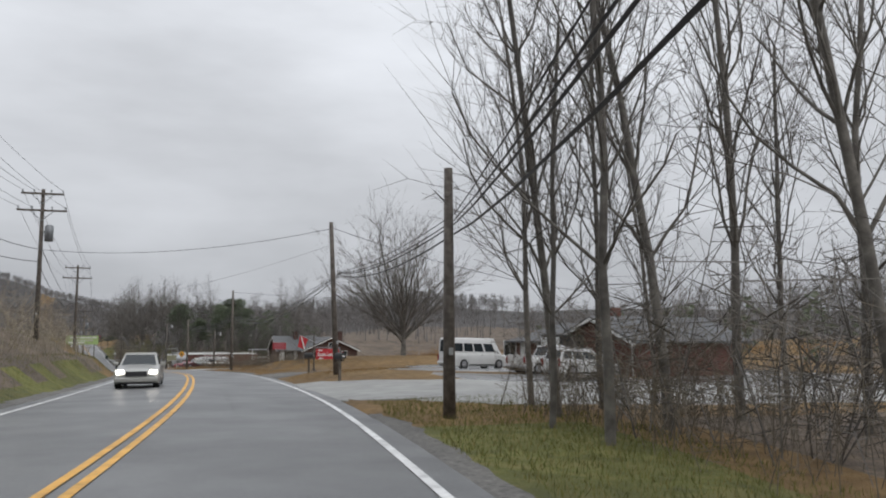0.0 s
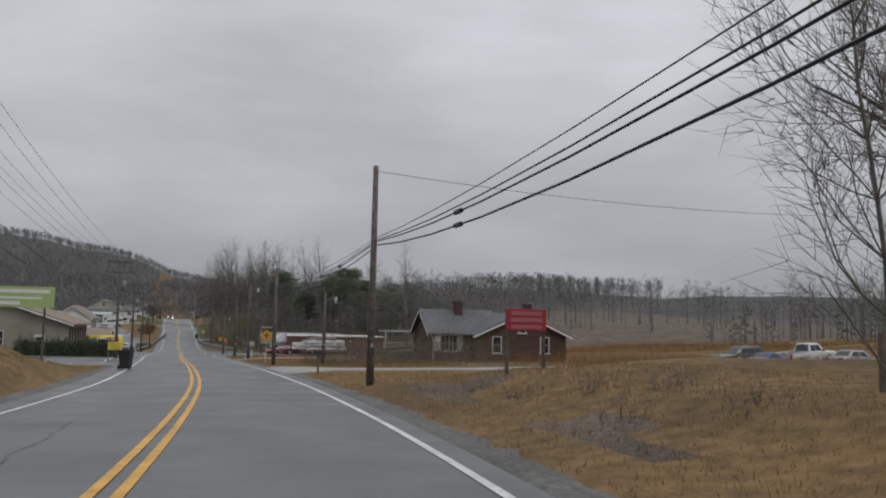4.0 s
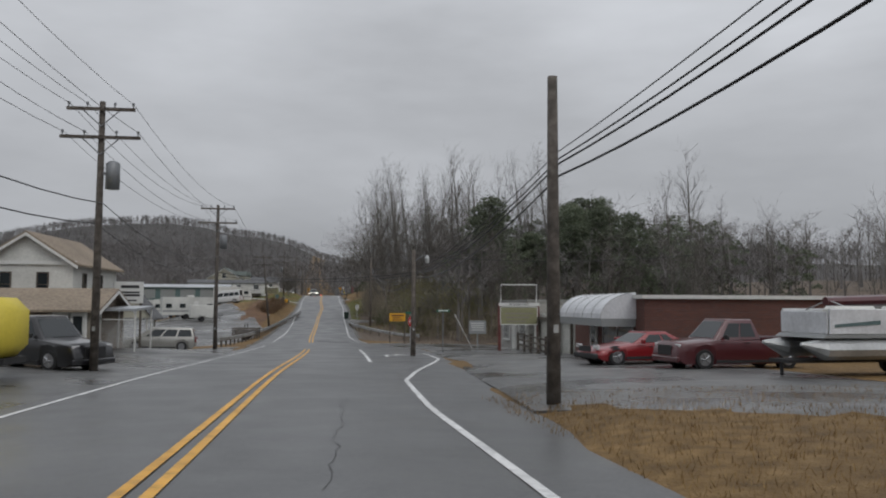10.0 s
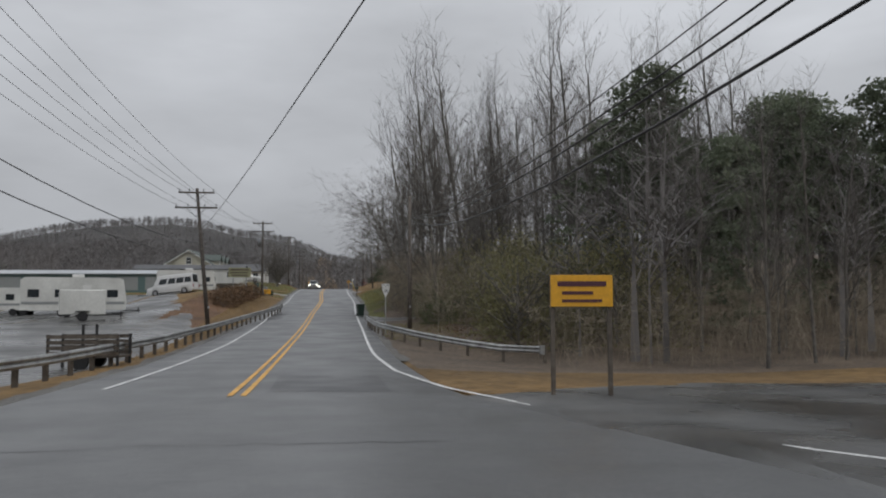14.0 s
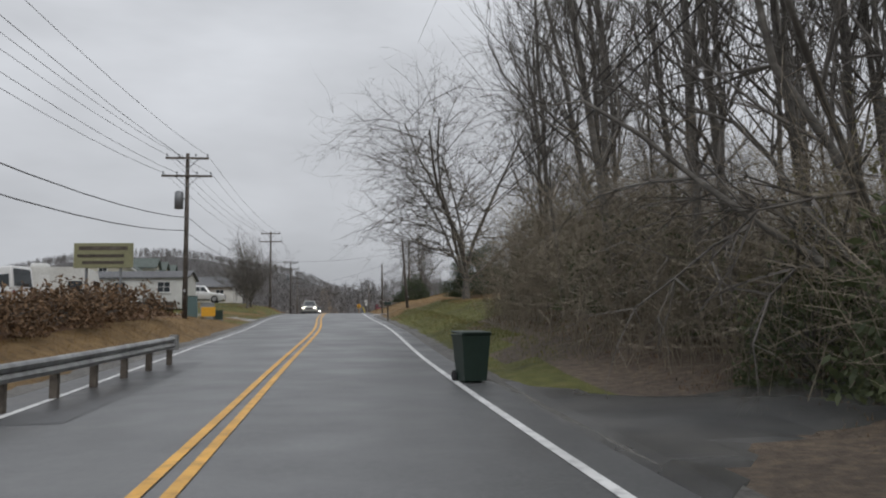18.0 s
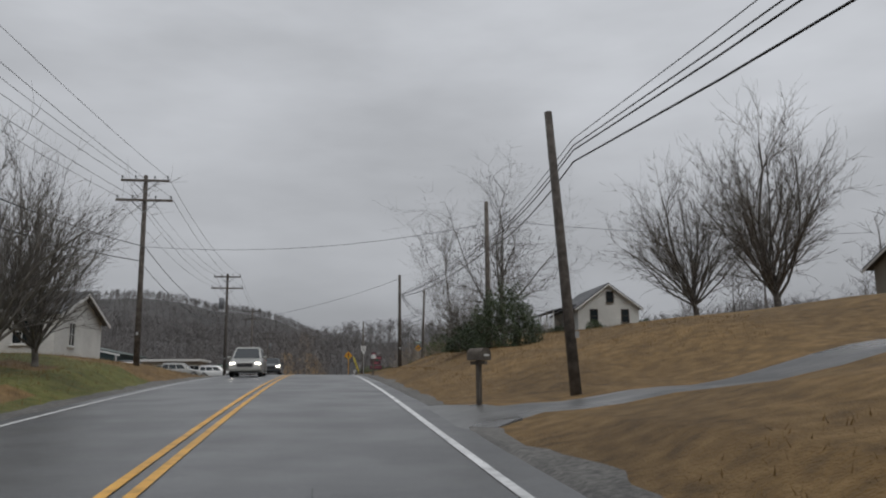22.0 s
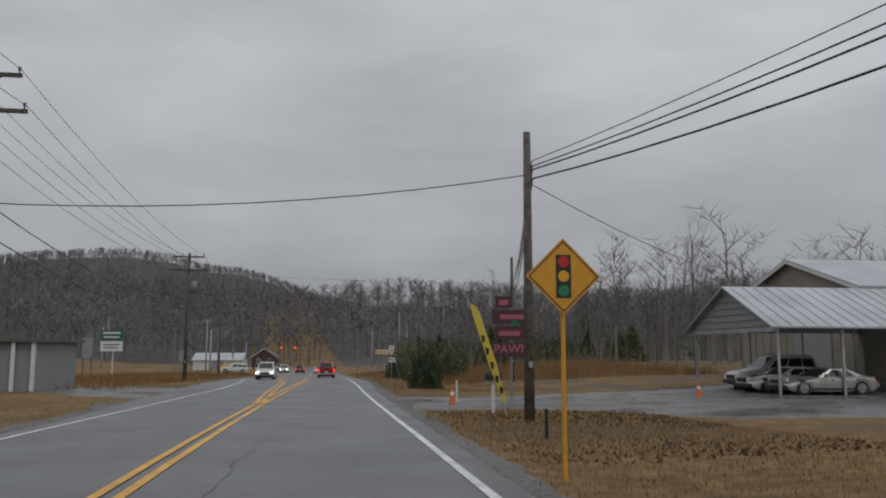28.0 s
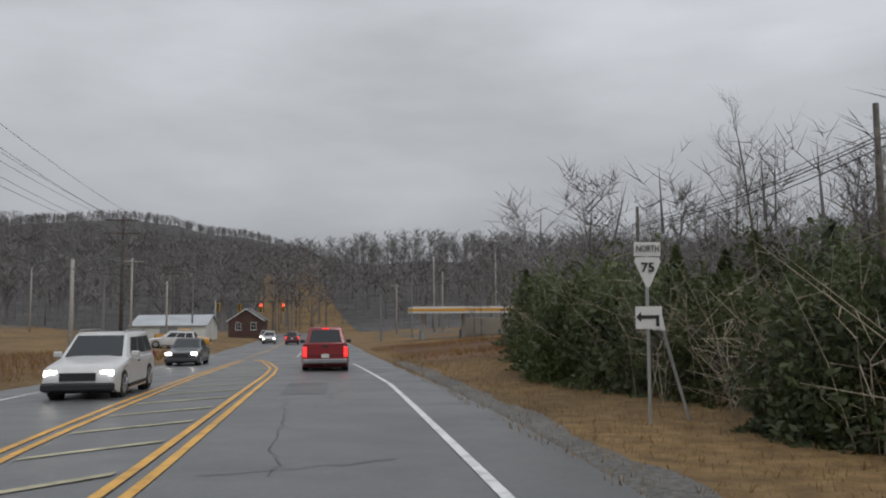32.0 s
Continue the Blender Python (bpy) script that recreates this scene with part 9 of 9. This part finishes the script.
for k, (px, pw) in enumerate(((-1.6, 1.5), (0.4, 1.7), (2.0, 1.1))):
    part("seat_back", box(B(), pw, 0.5, 0.42, px, -0.75, 1.6, bevel=0.1), M["siding"], e, "padded white seat back")
    part("swoosh", prism(B(), [(px - pw / 2, 1.42), (px + pw / 2, 1.5), (px + pw / 2, 1.62), (px - pw / 2, 1.5)], 0.01, Matrix.Translation((0, -1.062, 0))), M["teal"], e, "green side stripe")
part("console", box(B(), 0.6, 0.7, 0.9, 0.4, 0.4, 1.22, bevel=0.06), M["siding"], e)
part("seat", box(B(), 1.2, 0.6, 0.75, -1.6, -0.6, 1.22, bevel=0.08), M["siding_cream"], e)
part("folded_canopy", tube(B(), [(-1.8, 0, 2.15), (1.8, 0, 2.25)], [0.14, 0.18], 8), M["car_maroon"], e, "furled dark red canopy")
for px in (-1.7, 1.7):
    part("canopy_strut", tube(B(), [(px, -1.0, 1.9), (px, 0, 2.2), (px, 1.0, 1.9)], 0.02, 5), M["metal"], e)
part("trailer_frame", box(B(), 6.4, 0.9, 0.1, -0.2, 0, 0.4), M["trim_black"], e)
for sy in (-0.6, 0.6):
    part("wheel", tube(B(), [(0.9, sy - 0.1, 0.32), (0.9, sy + 0.1, 0.32)], 0.32, 12), M["tyre"], e)
part("jack", cylinder(B(), 0.05, 0.5, -3.3, 0, 0), M["trim_black"], e)

# rounded painted trailer by the shop
x, y = -1.6, 157.6
e = thing("snack_trailer", -3.35, 166.4, ground(-3.35, 166.4), 0.0, "bulging yellow, red and white painted snack trailer", "trailer")
part("body", box(B(), 4.1, 2.0, 1.75, 0, 0, 0.55, bevel=0.38), M["banner_yellow"], e, smooth=True)
part("red_panel", box(B(), 1.5, 0.06, 1.15, 0.95, -0.99, 0.95, ry=-0.08, bevel=0.02), M["flag_red"], e, "red painted panel")
part("white_panel", box(B(), 1.1, 0.06, 1.05, -0.4, -0.99, 0.95, ry=0.1, bevel=0.02), M["sign_white"], e, "white painted panel")
part("blue_panel", box(B(), 0.9, 0.06, 0.9, -1.45, -0.99, 1.0, ry=-0.1, bevel=0.02), M["teal"], e, "blue painted panel")
bars(e, [(0.95, 1.75, 1.0, 0.2), (1.0, 1.4, 1.1, 0.22)], M["sign_white"], Matrix.Translation((0, -1.03, 0)))
part("chassis", box(B(), 3.9, 1.6, 0.18, 0, 0, 0.4), M["trim_black"], e)
for px in (-0.5, 0.4):
    for sy in (-0.85, 0.85):
        part("wheel", tube(B(), [(px, sy - 0.1, 0.33), (px, sy + 0.1, 0.33)], 0.33, 14), M["tyre"], e)
for k, (dx, dy) in enumerate(((-1.7, 0.4), (-2.4, -0.3), (-3.2, 0.2))):
    x2, y2 = x + dx, y + dy
    d = thing("motorcycle", x2, y2, ground(x2, y2), 0.5 + 0.2 * k, "dark motorcycle parked at the shop front", "motorcycle", "motorcycles")
    for py in (-0.7, 0.7):
        wv = part("wheel", tube(B(), [(-0.06, py, 0.32), (0.06, py, 0.32)], 0.32, 16), M["tyre"], d)
        part("rim", tube(B(), [(-0.065, py, 0.32), (0.065, py, 0.32)], 0.2, 12), M["rim"], wv)
    part("engine", box(B(), 0.3, 0.5, 0.4, 0, 0, 0.3, bevel=0.06), M["rim"], d)
    part("tank", box(B(), 0.28, 0.55, 0.25, 0, 0.15, 0.75, bevel=0.09), M["car_black"], d)
    part("seat", box(B(), 0.26, 0.6, 0.12, 0, -0.4, 0.72, bevel=0.05), M["trim_black"], d)
    part("fork", tube(B(), [(0, 0.72, 0.32), (0, 0.48, 1.0)], 0.035, 6), M["rim"], d)
    part("handlebar", tube(B(), [(-0.36, 0.35, 1.08), (0, 0.48, 1.0), (0.36, 0.35, 1.08)], 0.016, 5), M["rim"], d)
    part("headlamp", tube(B(), [(0, 0.5, 0.88), (0, 0.64, 0.88)], [0.07, 0.09], 8), M["rim"], d)

# old rusty truck by the block garage
x, y = 22.6, 212.5
e = thing("old_truck", x, y, ground(x, y), 0.15, "old rusty rounded truck parked by the garage", "truck")
part("hood", box(B(), 0.95, 1.3, 0.65, 0, -1.5, 0.65, bevel=0.16), M["rust"], e)
part("cab", box(B(), 1.6, 1.3, 1.25, 0, -0.3, 0.65, bevel=0.2), M["rust"], e)
part("windscreen", box(B(), 1.2, 0.05, 0.42, 0, -0.95, 1.32), M["pane"], e)
part("bed", box(B(), 1.8, 2.4, 0.5, 0, 1.6, 0.75, bevel=0.04), M["rust"], e)
part("grille", box(B(), 0.6, 0.06, 0.5, 0, -2.17, 0.7), M["trim_black"], e)
for sx in (-1, 1):
    part("fender", tube(B(), [(sx * 0.72, -2.1, 0.6), (sx * 0.75, -1.6, 0.92), (sx * 0.75, -0.9, 0.6)], [0.15, 0.22, 0.15], 8), M["rust"], e)
    part("headlight", tube(B(), [(sx * 0.6, -2.05, 1.0), (sx * 0.6, -2.2, 1.0)], [0.08, 0.12], 10), M["rim"], e)
    for py in (-1.5, 1.6):
        part("wheel", tube(B(), [(sx * 0.68, py, 0.36), (sx * 0.88, py, 0.36)], 0.36, 14), M["tyre"], e)

# utility cabinets at the left drive
for dx, dy, w, h, mat, lab in ((-6.0, 307.7, 0.9, 1.1, "sign_grey", "grey utility cabinet beside the drive"), (-7.2, 308.5, 0.7, 1.5, "teal", "tall teal utility cabinet beside the drive"), (-4.9, 306, 0.5, 0.6, "bin_green", "small green cable box in the grass")):
    e = thing("utility_cabinet", dx, dy, ground(dx, dy), 0.1, lab, "utility cabinet")
    part("plinth", box(B(), w + 0.1, 0.6, 0.12, 0, 0, -0.05), M["concrete"], e)
    part("body", box(B(), w, 0.5, h, 0, 0, 0.07, bevel=0.02), M[mat], e)
    part("door", box(B(), w * 0.86, 0.02, h * 0.82, 0, -0.26, 0.07 + h * 0.08), M[mat], e)
    part("lid", box(B(), w + 0.06, 0.56, 0.04, 0, 0, 0.07 + h), M[mat], e)

# lamp pole and lone poles
utility_pole(16.8, 115.1, 1.7, (), 0, 0, None, True, label="short wooden pole with a yard light", group="yard poles")
utility_pole(29.8, 65.4, 3.7, (), 0, 0, None, False, label="lone wooden pole behind the mound", group="yard poles")

for x, y, top in ((-16.1, 506.3, 4.3), (-22.9, 545.4, 7.1), (-24.1, 567.5, 5.6), (-58.0, 612.0, 10.0), (-48.2, 572.7, 6.4), (15.4, 604.6, 11.6), (18.1, 614.3, 9.3), (26.6, 602.7, 12.5), (8.6, 605.8, 6.6), (-20.4, 583.5, 3.4)):
    utility_pole(x, y, top, (0.4,) if x in (-22.9, 8.6) else (), 0.2, 0, None, False, label="weathered pale utility pole near the far junction", group="junction poles", wood="pole_pale")
for a, b, sag in (((-48.2, 572.7, 6.2), (-22.9, 545.4, 6.4), 0.4), ((-22.9, 545.4, 6.6), (8.6, 605.8, 6.2), 0.9), ((8.6, 605.8, 6.3), (26.6, 602.7, 8.0), 0.5), ((-24.1, 567.5, 5.2), (15.4, 604.6, 9.0), 0.8)):
    wire(a, b, sag, 0.03, "span_wire", "black cable strung across the far junction")

# meter box on the island pole
e = thing("meter_box", 12.62, 140.05, ground(12.6, 140), 0.2, "grey electric meter box strapped to a utility pole", "meter box")
part("box", box(B(), 0.28, 0.16, 0.42, 0, 0, 0.95, bevel=0.015), M["grey_metal"], e)
part("dial", tube(B(), [(0, -0.08, 1.2), (0, -0.16, 1.2)], 0.09, 12), M["pane"], e, "round glass dial")
part("conduit", tube(B(), [(0.1, 0, -0.1), (0.1, 0, 3.2)], 0.025, 6), M["grey_metal"], e)

# ---- signals at the far junction ----
y = 560
zl, zr = 4.2, 3.6
for x, top in ((-30, zl), (4.0, zr), (-22, 6.0), (9, 6.5), (-34, 6.5)):
    yy = y + (0 if top in (zl, zr) else 14)
    e = thing("signal_pole", x, yy, ground(x, yy), 0, "tall grey metal signal pole", "signal pole", "signal poles")
    part("shaft", tube(B(), [(0, 0, -0.3), (0, 0, top - ground(x, yy))], [0.16, 0.1], 9), M["grey_metal"], e)
    part("base", box(B(), 0.5, 0.5, 0.12, 0, 0, -0.02), M["concrete"], e)
wire((-30, y, zl - 0.2), (4.0, y, zr - 0.2), 1.0, 0.02, "span_wire", "steel span wire carrying the traffic signals")
for k, x in enumerate((-16.2, -13.6, -11.0, -8.2)):
    t = (x + 30) / 34
    zc = (zl - 0.2) * (1 - t) + (zr - 0.2) * t - 4 * t * (1 - t)
    e = thing("traffic_signal", x, y, zc - 1.35, 0, "yellow three-lamp traffic signal hung on a span wire", "traffic signal", "traffic signals")
    part("housing", box(B(), 0.36, 0.3, 1.05, bevel=0.03), M["signal_yellow"], e)
    part("hanger", cylinder(B(), 0.025, 0.32, 0, 0, 1.05, 5), M["grey_metal"], e)
    for j in range(3):
        part("lamp", tube(B(), [(0, -0.15, 0.18 + 0.34 * j), (0, -0.17, 0.18 + 0.34 * j)], 0.13, 12), M["signal_lit"] if j == 2 and k > 1 else M["dark"], e)
        part("visor", tube(B(), [(0, -0.15, 0.2 + 0.34 * j), (0, -0.34, 0.2 + 0.34 * j)], [0.15, 0.14], 10, False), M["signal_yellow"], e)
